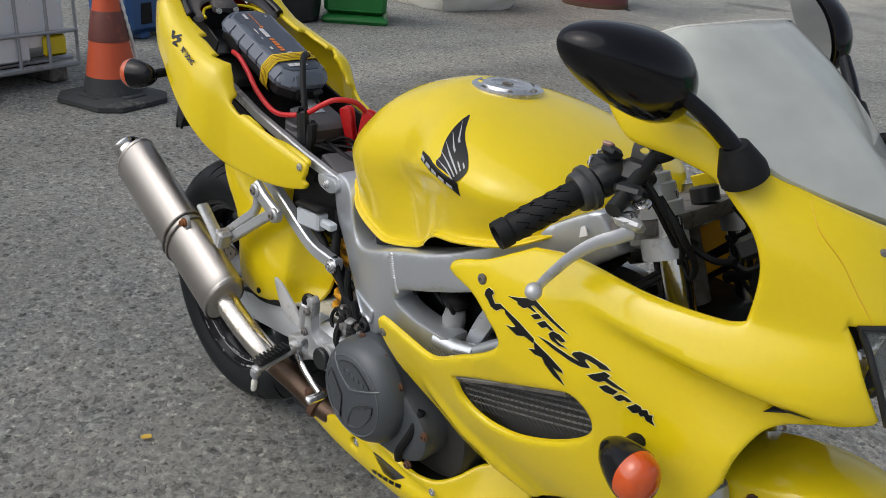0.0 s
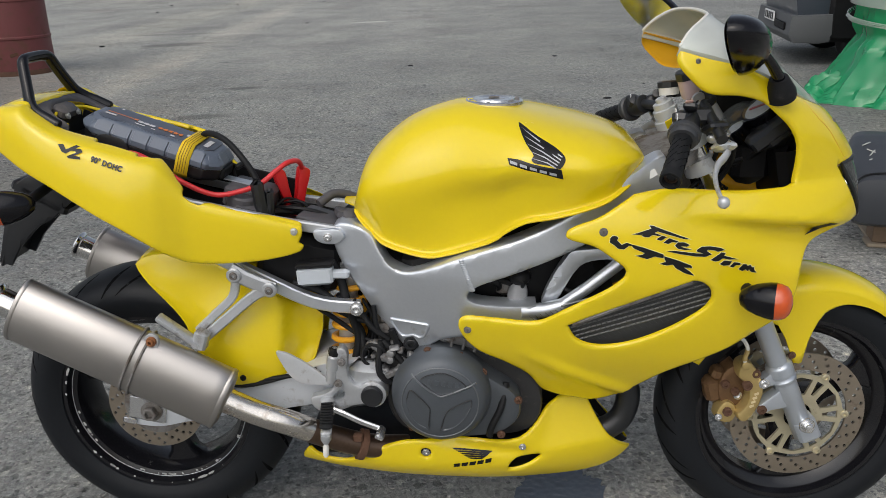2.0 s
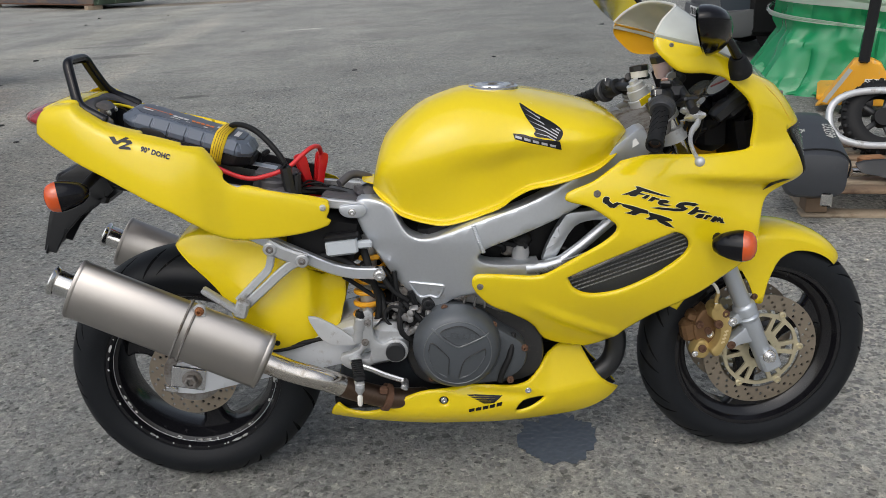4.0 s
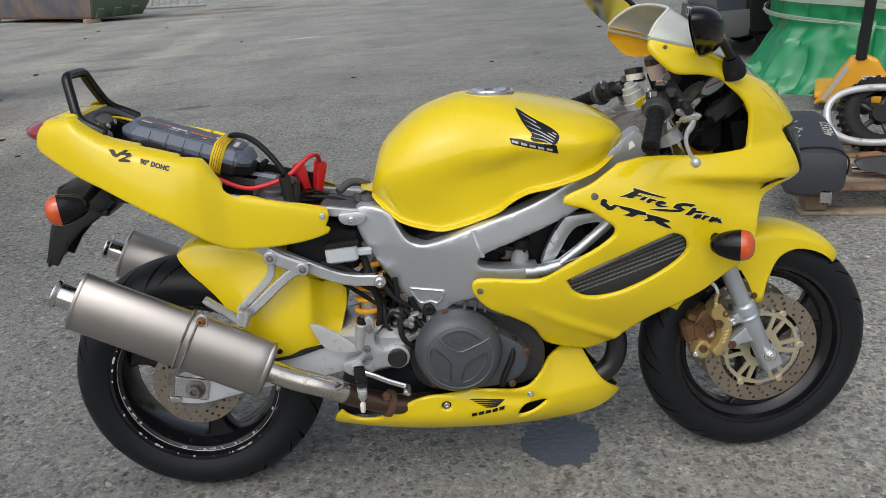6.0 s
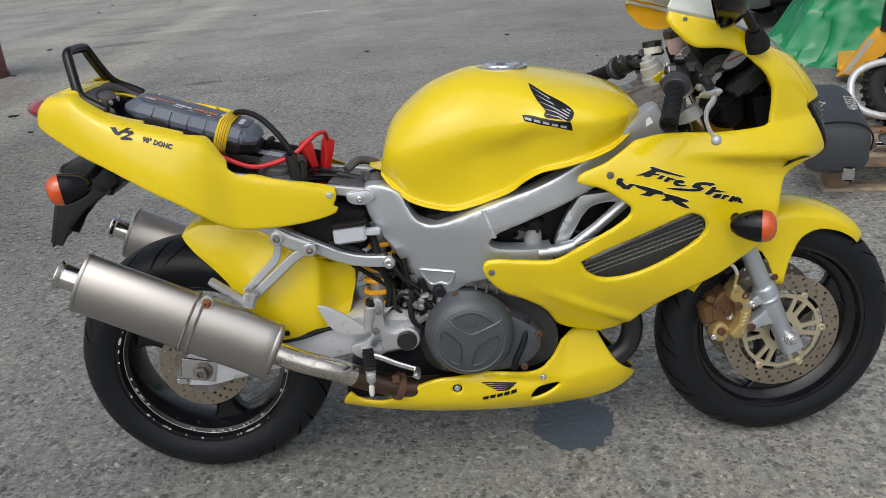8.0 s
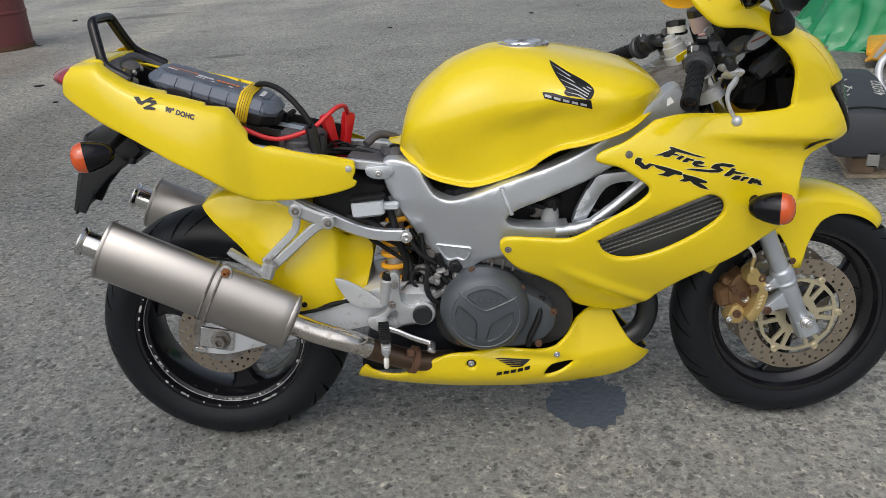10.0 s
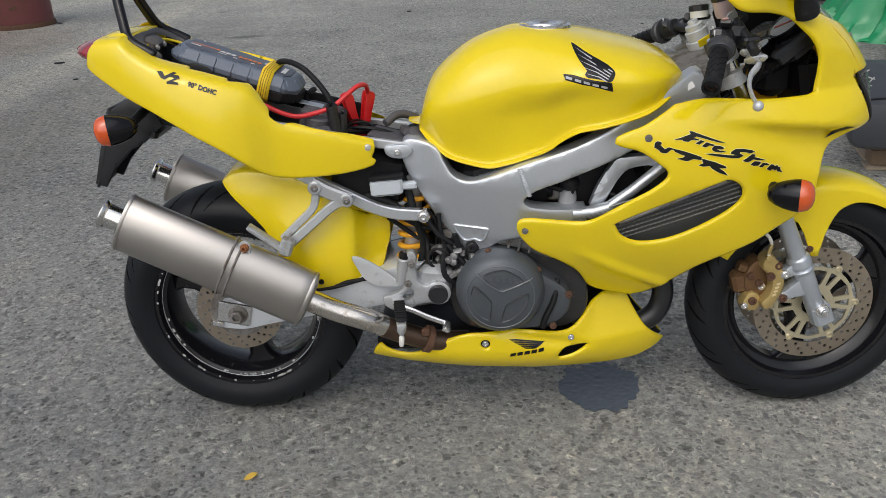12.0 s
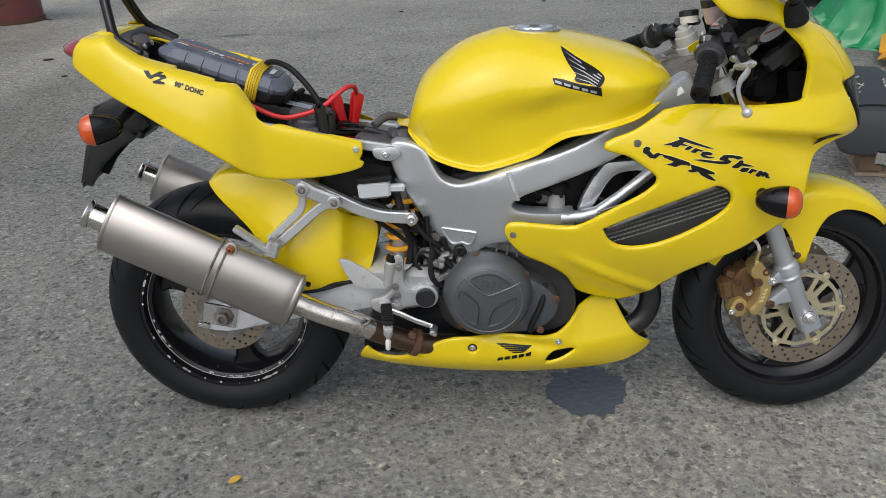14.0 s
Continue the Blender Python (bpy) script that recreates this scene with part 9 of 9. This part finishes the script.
# far end: skip on timber, green steel frame, lattice section
sk = thing("steel_skip", pose(-11.53, 25.73, 0, 0, 0, -41), "blue-grey steel skip streaked with rust on timber blocks", "skip")
part("hull", Geo().rings([[(-6, 0.25, 0.13), (1.55, 0.25, 0.13), (1.55, 2.0, 0.13), (-6, 2.0, 0.13)], [(-6.2, 0.1, 0.5), (1.9, 0.1, 0.5), (1.9, 2.1, 0.5), (-6.2, 2.1, 0.5)], [(-6.6, 0, 1.7), (2.4, 0, 1.7), (2.4, 2.3, 1.7), (-6.6, 2.3, 1.7)]]), SKIP, sk)
part("bottom_lip", Geo().box((-2.2, 0.22, 0.15), (7.6, 0.06, 0.05), 0.01), RUST, sk)
for x in (-6.1, 1.45):
    part("timber_block", Geo().box((x, 0.3, 0.065), (0.22, 0.5, 0.13), 0.01), PALE_WOOD, sk)
part("end_panel", Geo().rings([[(1.56, 0.27, 0.14), (1.60, 0.27, 0.14), (1.60, 1.98, 0.14), (1.56, 1.98, 0.14)], [(1.91, 0.12, 0.5), (1.95, 0.12, 0.5), (1.95, 2.08, 0.5), (1.91, 2.08, 0.5)], [(2.41, 0.02, 1.7), (2.45, 0.02, 1.7), (2.45, 2.28, 1.7), (2.41, 2.28, 1.7)]]), SAGE, sk, "sage green end panel")
for y in (0.42, 1.0, 1.6):
    part("end_bracket", Geo().box((1.80, y, 0.30), (0.10, 0.22, 0.34), 0.01, (0, 42, 0)), SAGE, sk)
la = thing("lattice_truss", pose(-10.6, 33.0, 0, 0, 0, -20), "grey steel lattice truss lying on the ground", "truss")
for z in (0.06, 0.56):
    part("chord", Geo().tube([(-1.0, 0, z), (2.2, 0, z)], 0.05, 10), GALV, la)
for k in range(7):
    part("brace", Geo().tube([(-0.9 + 0.45 * k, 0, 0.06), (-0.65 + 0.45 * k if k % 2 else -1.0 + 0.45 * k, 0, 0.56)], 0.032, 8), GALV, la)

# parked van: front corner
vm = pose(3.76, 8.38, 0, 0, 0, -95)
van = thing("parked_van", vm, "dark blue-grey van parked nose-on, grey plastic bumper", "van")
part("body", Geo().rings([[(-0.82, 0.10, 0.42), (0.82, 0.10, 0.42), (0.90, 0.5, 0.42), (0.90, 4.2, 0.42), (-0.90, 4.2, 0.42), (-0.90, 0.5, 0.42)],
                          [(-0.84, 0.04, 0.75), (0.84, 0.04, 0.75), (0.93, 0.5, 0.75), (0.93, 4.3, 0.75), (-0.93, 4.3, 0.75), (-0.93, 0.5, 0.75)],
                          [(-0.80, 0.25, 1.05), (0.80, 0.25, 1.05), (0.92, 0.7, 1.05), (0.92, 4.3, 1.05), (-0.92, 4.3, 1.05), (-0.92, 0.7, 1.05)],
                          [(-0.70, 1.3, 1.85), (0.70, 1.3, 1.85), (0.80, 1.6, 1.90), (0.80, 4.2, 1.90), (-0.80, 4.2, 1.90), (-0.80, 1.6, 1.85)]]), VAN, van)
part("bumper", Geo().rings([[(-0.85, 0.06, 0.24), (0.85, 0.06, 0.24), (0.92, 0.30, 0.24), (0.92, 0.40, 0.26), (-0.92, 0.40, 0.26), (-0.92, 0.30, 0.24)],
                            [(-0.88, 0.0, 0.32), (0.88, 0.0, 0.32), (0.95, 0.28, 0.32), (0.95, 0.42, 0.34), (-0.95, 0.42, 0.34), (-0.95, 0.28, 0.32)],
                            [(-0.87, 0.02, 0.52), (0.87, 0.02, 0.52), (0.94, 0.28, 0.52), (0.94, 0.42, 0.54), (-0.94, 0.42, 0.54), (-0.94, 0.28, 0.52)]]), VAN_TRIM, van)
part("intake", Geo().box((0.42, -0.005, 0.40), (0.50, 0.02, 0.08), 0.01), DARK, van)
pl = part("number_plate", Geo().box((-0.12, -0.012, 0.46), (0.52, 0.012, 0.11), 0.004), WHITE, van)
for k in range(5):
    part("plate_bar", Geo().box((-0.31 + 0.095 * k, -0.0195, 0.46), (0.06, 0.003, 0.075), 0.0005), DECAL, pl)
for x in (-0.80, 0.80):
    part("wheel", tyre_geo((x, 0.80, 0.31), 0.315, 0.20, 0.19, 40).moved(Matrix.Translation((x, 0.80, 0.31)) @ pose(0, 0, 0, 0, 0, 90) @ Matrix.Translation((-x, -0.80, -0.31))), RUBBER, van)
    part("wheel_arch", Geo().box((x * 1.0, 0.80, 0.50), (0.30, 0.86, 0.50), 0.05), DARK, van)
    part("rear_wheel", tyre_geo((x, 3.5, 0.31), 0.315, 0.20, 0.19, 40).moved(Matrix.Translation((x, 3.5, 0.31)) @ pose(0, 0, 0, 0, 0, 90) @ Matrix.Translation((-x, -3.5, -0.31))), RUBBER, van)
part("underbody", Geo().box((0, 2.1, 0.33), (1.5, 4.0, 0.2), 0.03), DARK, van)

# goods under crumpled green film with bands of stretch wrap
wrapm = pose(4.85, 5.55, 0, 0, 0, -28)
gw = thing("green_wrapped_load", wrapm, "stacked goods wrapped in crumpled green plastic film", "wrapped goods")


def film_at(a, z):
    """Wrapped block with hanging pleats, drawn in where the bands run."""
    k = (abs(math.cos(a)) ** 4 + abs(math.sin(a)) ** 4) ** (-1 / 4)
    c, s_ = math.cos(a), math.sin(a)
    flare = 1 + 0.34 * (1 - z) ** 5 * (0.6 + 0.8 * noise.noise((c * 2, s_ * 2, 1)))
    pleat = abs(noise.noise((c * 9 + z * 0.8, s_ * 9, z * 1.2)))
    pleat2 = abs(noise.noise((c * 20 + z * 3.0, s_ * 20, z * 3.5 + 7)))
    pinch = 0.04 * (bell((z - 0.42 - 0.10 * c) / 0.05) + bell((z - 0.68 + 0.14 * c) / 0.05))
    fold = 0.16 * pleat + 0.07 * pleat2 + pinch
    return Vector((1.12 * k * c * flare * (1.06 - fold), 0.82 * k * s_ * flare * (1.06 - fold), z * 1.5))


rows = []
for i in range(64):
    z = i / 63
    rows.append([film_at(2 * math.pi * j / 200, z) + Vector((0, 0, 0 if i == 0 else 0.03 * crumple(j * 0.12, z * 8, 1, 2))) for j in range(200)])
part("film", Geo().rings(rows), GREEN_WRAP, gw, sharp=50)
for z0, dz, tilt in ((0.46, 0.12, -0.17), (0.80, 0.10, -0.24), (0.33, 0.02, -0.13)):
    rows = []
    for i in range(7):
        row = []
        for j in range(120):
            a = 2 * math.pi * j / 120
            k = (abs(math.cos(a)) ** 4 + abs(math.sin(a)) ** 4) ** (-1 / 4)
            z = z0 + dz * (i / 6 - 0.5) * (1 + 0.5 * math.sin(a * 2 + 1)) + tilt * math.cos(a)
            r = 1.085 + 0.008 * math.sin(i * 9) + 0.012 * noise.noise((a * 4, i * 2.0, 3))
            row.append(Vector((1.12 * k * math.cos(a) * r, 0.82 * k * math.sin(a) * r, 1.5 * z)))
        rows.append(row)
    part("wrap_band", Geo().rings(rows, cap=False), CLEAR_WRAP, gw, "milky stretch wrap")
# loose skirt of film heaped on the ground before it
rows = []
for i in range(34):
    row = []
    for j in range(70):
        u, w = i / 33, j / 69
        x, y = -1.42 + 1.87 * w, -0.55 - 0.66 * u * (0.65 + 0.5 * noise.noise((w * 3, 2, 0)))
        h = (1 - u) * (0.16 + 0.30 * min(1, w * 2.5)) * (0.55 + 0.6 * noise.noise((w * 4, u * 3, 5))) + 0.16 * abs(noise.noise((w * 11, u * 8, 1))) + 0.07 * abs(noise.noise((w * 25, u * 16, 4)))
        row.append(Vector((x, y, max(0.006, h * (1 - u * 0.75)))))
    rows.append(row)
fl = part("loose_film", Geo().rings(rows, cap=False, closed=False), GREEN_WRAP, gw, sharp=50)
fl.modifiers.new("thickness", "SOLIDIFY").thickness = 0.003

# pallet truck
jm = pose(3.70, 4.14, 0, 0, 0, -24)
jk = thing("pallet_truck", jm, "chipped yellow pallet truck with a dark tow handle", "pallet truck")
part("shield", Geo().plate([(-0.28, 0.05), (-0.20, 0.06), (0.26, 0.06), (0.30, 0.10), (0.13, 0.38), (0.06, 0.415), (-0.05, 0.41)], lambda u, w: (u, 0.10 - w * 0.12, w), 0.10, 0.05, roll=0.02, depth=0.02, along=(0, 1, 0)), JACK, jk)
part("worn_strip", Geo().plate([(-0.235, 0.09), (-0.205, 0.08), (-0.055, 0.33), (-0.085, 0.345)], lambda u, w: (u, 0.097 - w * 0.12, w), 0.002, 0.05, roll=0, along=(0, 1, 0)), CHALK, jk)
part("handle", Geo().box((0.03, -0.02, 0.78), (0.075, 0.04, 0.80), 0.015, (10, 3, 0)), SATIN, jk)
for y in (-0.2, 0.2):
    part("fork", Geo().box((y, 0.75, 0.10), (0.16, 1.15, 0.06), 0.02), JACK, jk)
for x in (-0.07, 0.07):
    part("steer_wheel", Geo().lathe([(-0.03, 0.06), (-0.03, 0.085), (-0.02, 0.09), (0.02, 0.09), (0.03, 0.085), (0.03, 0.06)], (x, 0.02, 0.09), (1, 0, 0), 24), DARK, jk)
lb = part("load_label", Geo().box((0.10, 0.066, 0.250), (0.135, 0.004, 0.036), 0.001, (7, 0, 0)), WHITE, jk, "white load label")
part("load_text", text_geo("2000KG", 0.036, lambda a, b: (0.040 + a, 0.0655 - b * 0.12, 0.237 + b), 0.0008), DECAL, lb)

# pallet of spare parts
pm = pose(3.045, 2.275, 0, 0, 0, -10)
pal = thing("pallet", pm, "weathered wooden pallet loaded with spare motorcycle parts", "pallet")
for k in range(7):
    part("deck_board", Geo().box((0.0, -0.46 + 0.155 * k, 0.128), (1.2, 0.105, 0.020), 0.004), PALE_WOOD if k % 2 else OLD_WOOD, pal)
for x in (-0.54, 0, 0.54):
    part("bearer", Geo().box((x, 0, 0.104), (0.10, 1.0, 0.022), 0.003), OLD_WOOD, pal)
    for y in (-0.44, 0, 0.44):
        part("block", Geo().box((x, y, 0.056), (0.10, 0.12, 0.074), 0.004), OLD_WOOD, pal)
    part("runner", Geo().box((x, 0, 0.010), (0.10, 1.0, 0.018), 0.003), PALE_WOOD, pal)
part("base_board", Geo().box((0.0, -0.47, 0.010), (1.22, 0.10, 0.018), 0.003), PALE_WOOD, pal)
# seat lying nose up
sm = pose(2.37, 1.88, 0.142, 0, 0, -13)
st = thing("spare_saddle", sm, "black vinyl motorcycle seat with chalk marks lying on the pallet", "seat")
secs = []
for y, hw, zl, zh in ((-0.20, 0.10, 0.06, 0.16), (-0.19, 0.128, 0.02, 0.21), (-0.15, 0.137, 0.0, 0.235), (-0.02, 0.138, 0.0, 0.26), (0.10, 0.132, 0.02, 0.29), (0.20, 0.12, 0.06, 0.31), (0.28, 0.10, 0.10, 0.315), (0.31, 0.07, 0.15, 0.30)):
    c, h = (zl + zh) / 2, (zh - zl) / 2
    secs.append([Vector((hw * (abs(math.cos(a)) ** 0.45) * (1 if math.cos(a) > 0 else -1), y, c + h * (abs(math.sin(a)) ** 0.5) * (1 if math.sin(a) > 0 else -1))) for a in (2 * math.pi * j / 36 for j in range(36))])
part("cushion", Geo().rings(secs), VINYL, st)
part("welt", Geo().tube(smooth_path([(-0.138, -0.155, 0.10), (-0.132, -0.192, 0.18), (-0.09, -0.172, 0.222), (0.0, -0.16, 0.232), (0.09, -0.172, 0.222), (0.132, -0.192, 0.18), (0.138, -0.155, 0.10)], 6), 0.004, 6), RUBBER, st)
part("hinge_plate", Geo().box((0.05, -0.20, 0.005), (0.05, 0.012, 0.06), 0.006), CHROME, st)
seat_top = ease([(-0.15, 0.236), (-0.02, 0.2605), (0.10, 0.2905), (0.20, 0.3095), (0.28, 0.315)])
part("chalk_number", text_geo("46032", 0.062, lambda a, b: (0.098 - b, -0.045 + a, seat_top(-0.045 + a) + 0.0012), 0.0004, 0.25, 0.95), CHALK, st, "white chalk number")
for x0, y0, x1, y1 in ((-0.055, 0.0, -0.03, 0.05), (-0.03, 0.03, -0.06, 0.055), (-0.075, 0.09, -0.04, 0.125), (-0.06, -0.04, -0.05, -0.03)):
    part("chalk_mark", Geo().tube([(x0, y0, seat_top(y0) + 0.001), ((x0 + x1) / 2, (y0 + y1) / 2, seat_top((y0 + y1) / 2) + 0.001), (x1, y1, seat_top(y1) + 0.001)], 0.0028, 5), CHALK, st)
# small wheel in a white hoop
hm = pose(3.03, 2.56, 0.31, 62, 0, -8)
hp = thing("white_hoop_wheel", hm, "knobbly tyre resting inside a white tubular hoop", "wheel")
ring = [(0.27 * math.copysign(abs(math.cos(a)) ** 0.8, math.cos(a)), 0.155 * math.copysign(abs(math.sin(a)) ** 0.8, math.sin(a)), 0.05) for a in (2 * math.pi * j / 40 for j in range(41))]
part("hoop", Geo().tube(ring, 0.020, 12), WHITE_ALLOY, hp)
part("tyre", tyre_geo((0, 0, 0), 0.215, 0.10, 0.12, 48).moved(pose(0.03, 0.02, -0.02, 90, 0, 0)), RUBBER, hp)
for k in range(28):
    a = 2 * math.pi * k / 28
    for h in (-0.028, 0.018):
        part("knob", Geo().box((0.03 + 0.203 * math.cos(a + h), 0.02 + 0.203 * math.sin(a + h), -0.02 + h * 1.3), (0.028, 0.020, 0.030), 0.004, (0, 0, math.degrees(a))), RUBBER, hp)
part("hub", Geo().lathe([(-0.03, 0.05), (0.03, 0.05), (0.03, 0.02)], (0.03, 0.02, -0.02), (0, 0, 1), 24), DARK, hp)
for k in range(5):
    a = 2 * math.pi * k / 5
    part("spoke", Geo().box((0.03 + 0.085 * math.cos(a), 0.02 + 0.085 * math.sin(a), -0.02), (0.09, 0.03, 0.024), 0.006, (0, 0, math.degrees(a))), SATIN, hp)
br = thing("brush", pose(2.80, 2.10, 0.142, 0, 0, 5), "brown bristle hand brush with a red handle", "brush")
part("bristles", Geo().box((0.0, 0.04, 0.05), (0.13, 0.045, 0.07), 0.012), BRISTLE, br)
part("handle", Geo().tube([(-0.10, -0.01, 0.02), (0.0, -0.01, 0.025), (0.10, -0.005, 0.03)], [0.014, 0.011], 10), RED_PLASTIC, br)
sp = thing("spare_bracket", pose(2.80, 1.92, 0.142, 0, 0, -6), "silver alloy bracket and fork parts on the pallet", "bracket")
part("plate", Geo().plate(smooth_path([(-0.16, 0.06), (0.0, 0.075), (0.18, 0.07), (0.2, 0.02), (0.1, 0.0), (0.02, -0.03), (-0.05, 0.0), (-0.14, 0.02)], 4, True), lambda u, w: (u, w * 0.6, 0.03 + w), 0.014, 0.03, [circle2(0.07, 0.035, 0.015, 10)], roll=0.003, depth=0.003, along=(0, 1, 0)), SATIN, sp)
part("tube", Geo().tube([(-0.16, 0.09, 0.03), (0.25, 0.10, 0.03)], 0.022, 14), CHROME, sp)

# tar patch, leaf and loose grit
rw = random.Random(31)
edge_pts = []
for k in range(96):
    a = 2 * math.pi * k / 96
    c_, s_ = math.cos(a), math.sin(a)
    r = 1 + 0.30 * noise.noise((c_ * 1.6 + 7, s_ * 1.6, 3)) + 0.16 * noise.noise((c_ * 6, s_ * 6, 5)) + 0.09 * noise.noise((c_ * 17, s_ * 17, 9)) + rw.uniform(-0.015, 0.015)
    edge_pts.append((0.925 + 0.100 * r * math.copysign(abs(c_) ** 0.75, c_) + 0.014 * s_, 0.055 + 0.115 * r * math.copysign(abs(s_) ** 0.85, s_)))
tar = part("tar_patch", Geo().plate(edge_pts, lambda u, w: (u, w, 0.0040 + 0.0022 * noise.noise((u * 75, w * 75, 0)) + 0.0012 * noise.noise((u * 190, w * 190, 3))), 0.003, 0.0055, roll=0, along=(0, 0, -1)), TAR)
tagged(tar, "flat bluish-black tar patch on the asphalt under the bike", "tar patch", kind="structure")
lf = part("fallen_leaf", Geo().plate(smooth_path([(-0.016, 0.0), (-0.006, 0.011), (0.008, 0.009), (0.018, 0.0), (0.008, -0.009), (-0.006, -0.008)], 3, True), lambda u, w: (u, w, 0.007 + 0.10 * abs(w) + 0.003 * math.sin(u * 120)), 0.0006, 0.006, roll=0, along=(0, 0, -1)), LEAF)
lf.matrix_basis = pose(0.05, -0.345, 0, 0, 0, 30)
tagged(lf, "small curled yellow leaf fallen on the asphalt", "leaf")


def stones(name, count, area, size, mat, seed, label, lift=0.25, keep=None):
    """Worn pebbles bedded in the asphalt, joined as one sheet of grit."""
    rnd = random.Random(seed)
    V, F = [], []
    k = 0
    while k < count:
        x, y = rnd.uniform(*area[0]), rnd.uniform(*area[1])
        if keep and not keep(x, y, rnd):
            continue
        k += 1
        s = size[0] + (size[1] - size[0]) * rnd.random() ** 1.8
        sx, sy, sz = s * rnd.uniform(0.75, 1.2), s * rnd.uniform(0.6, 1.0), s * rnd.uniform(0.4, 0.8)
        t = rnd.uniform(0, 6.28)
        ct, stt = math.cos(t), math.sin(t)
        b = len(V)
        n = 6
        jit = [rnd.uniform(0.62, 1.22) for _ in range(n)]
        for r, h in ((1.0, -0.3), (0.88, 0.72), (0.55, 0.90)):
            for i in range(n):
                a = 2 * math.pi * i / n
                px, py = sx * r * jit[i] * math.cos(a), sy * r * jit[i] * math.sin(a)
                V.append((x + px * ct - py * stt, y + px * stt + py * ct, sz * (h - 1 + 2 * lift + 0.2) * 0.6))
        for q in range(2):
            for i in range(n):
                F.append((b + q * n + i, b + q * n + (i + 1) % n, b + (q + 1) * n + (i + 1) % n, b + (q + 1) * n + i))
        F.append(tuple(b + 2 * n + i for i in range(n)))
    g = Geo()
    g.v, g.f = V, F
    return tagged(part(name, g, mat, sharp=60), label, "grit", kind="stuff")


def pebble_material():
    m = material("bedded_pebbles", (0.10, 0.10, 0.10), 0.75, var=0.1, bump=0.2)
    n, l = m.node_tree.nodes, m.node_tree.links
    geo = n.new("ShaderNodeNewGeometry")
    r = n.new("ShaderNodeValToRGB")
    el = r.color_ramp.elements
    while len(el) < 4:
        el.new(0.5)
    for e, (p, c) in zip(el, ((0.0, (0.150, 0.152, 0.148)), (0.5, (0.205, 0.203, 0.196)), (0.95, (0.245, 0.238, 0.225)), (1.0, (0.42, 0.40, 0.37)))):
        e.position, e.color = p, (*c, 1)
    l.new(geo.outputs["Random Per Island"], r.inputs["Fac"])
    l.new(r.outputs["Color"], n["Principled BSDF"].inputs["Base Color"])
    return m


PEBBLE = pebble_material()
stones("bedded_grit", 30000, ((-1.7, 2.7), (-1.15, 1.7)), (0.003, 0.0110), PEBBLE, 1, "worn grey pebbles bedded in the asphalt")
stones("loose_chippings", 90, ((-12, 6), (3.0, 22)), (0.006, 0.03), CHALK, 2, "pale loose chips scattered on the asphalt", 0.5)
stones("dark_clods", 60, ((-12, 5), (4.0, 24)), (0.015, 0.05), DARK, 7, "dark crumbs of dirt scattered on the asphalt", 0.4)
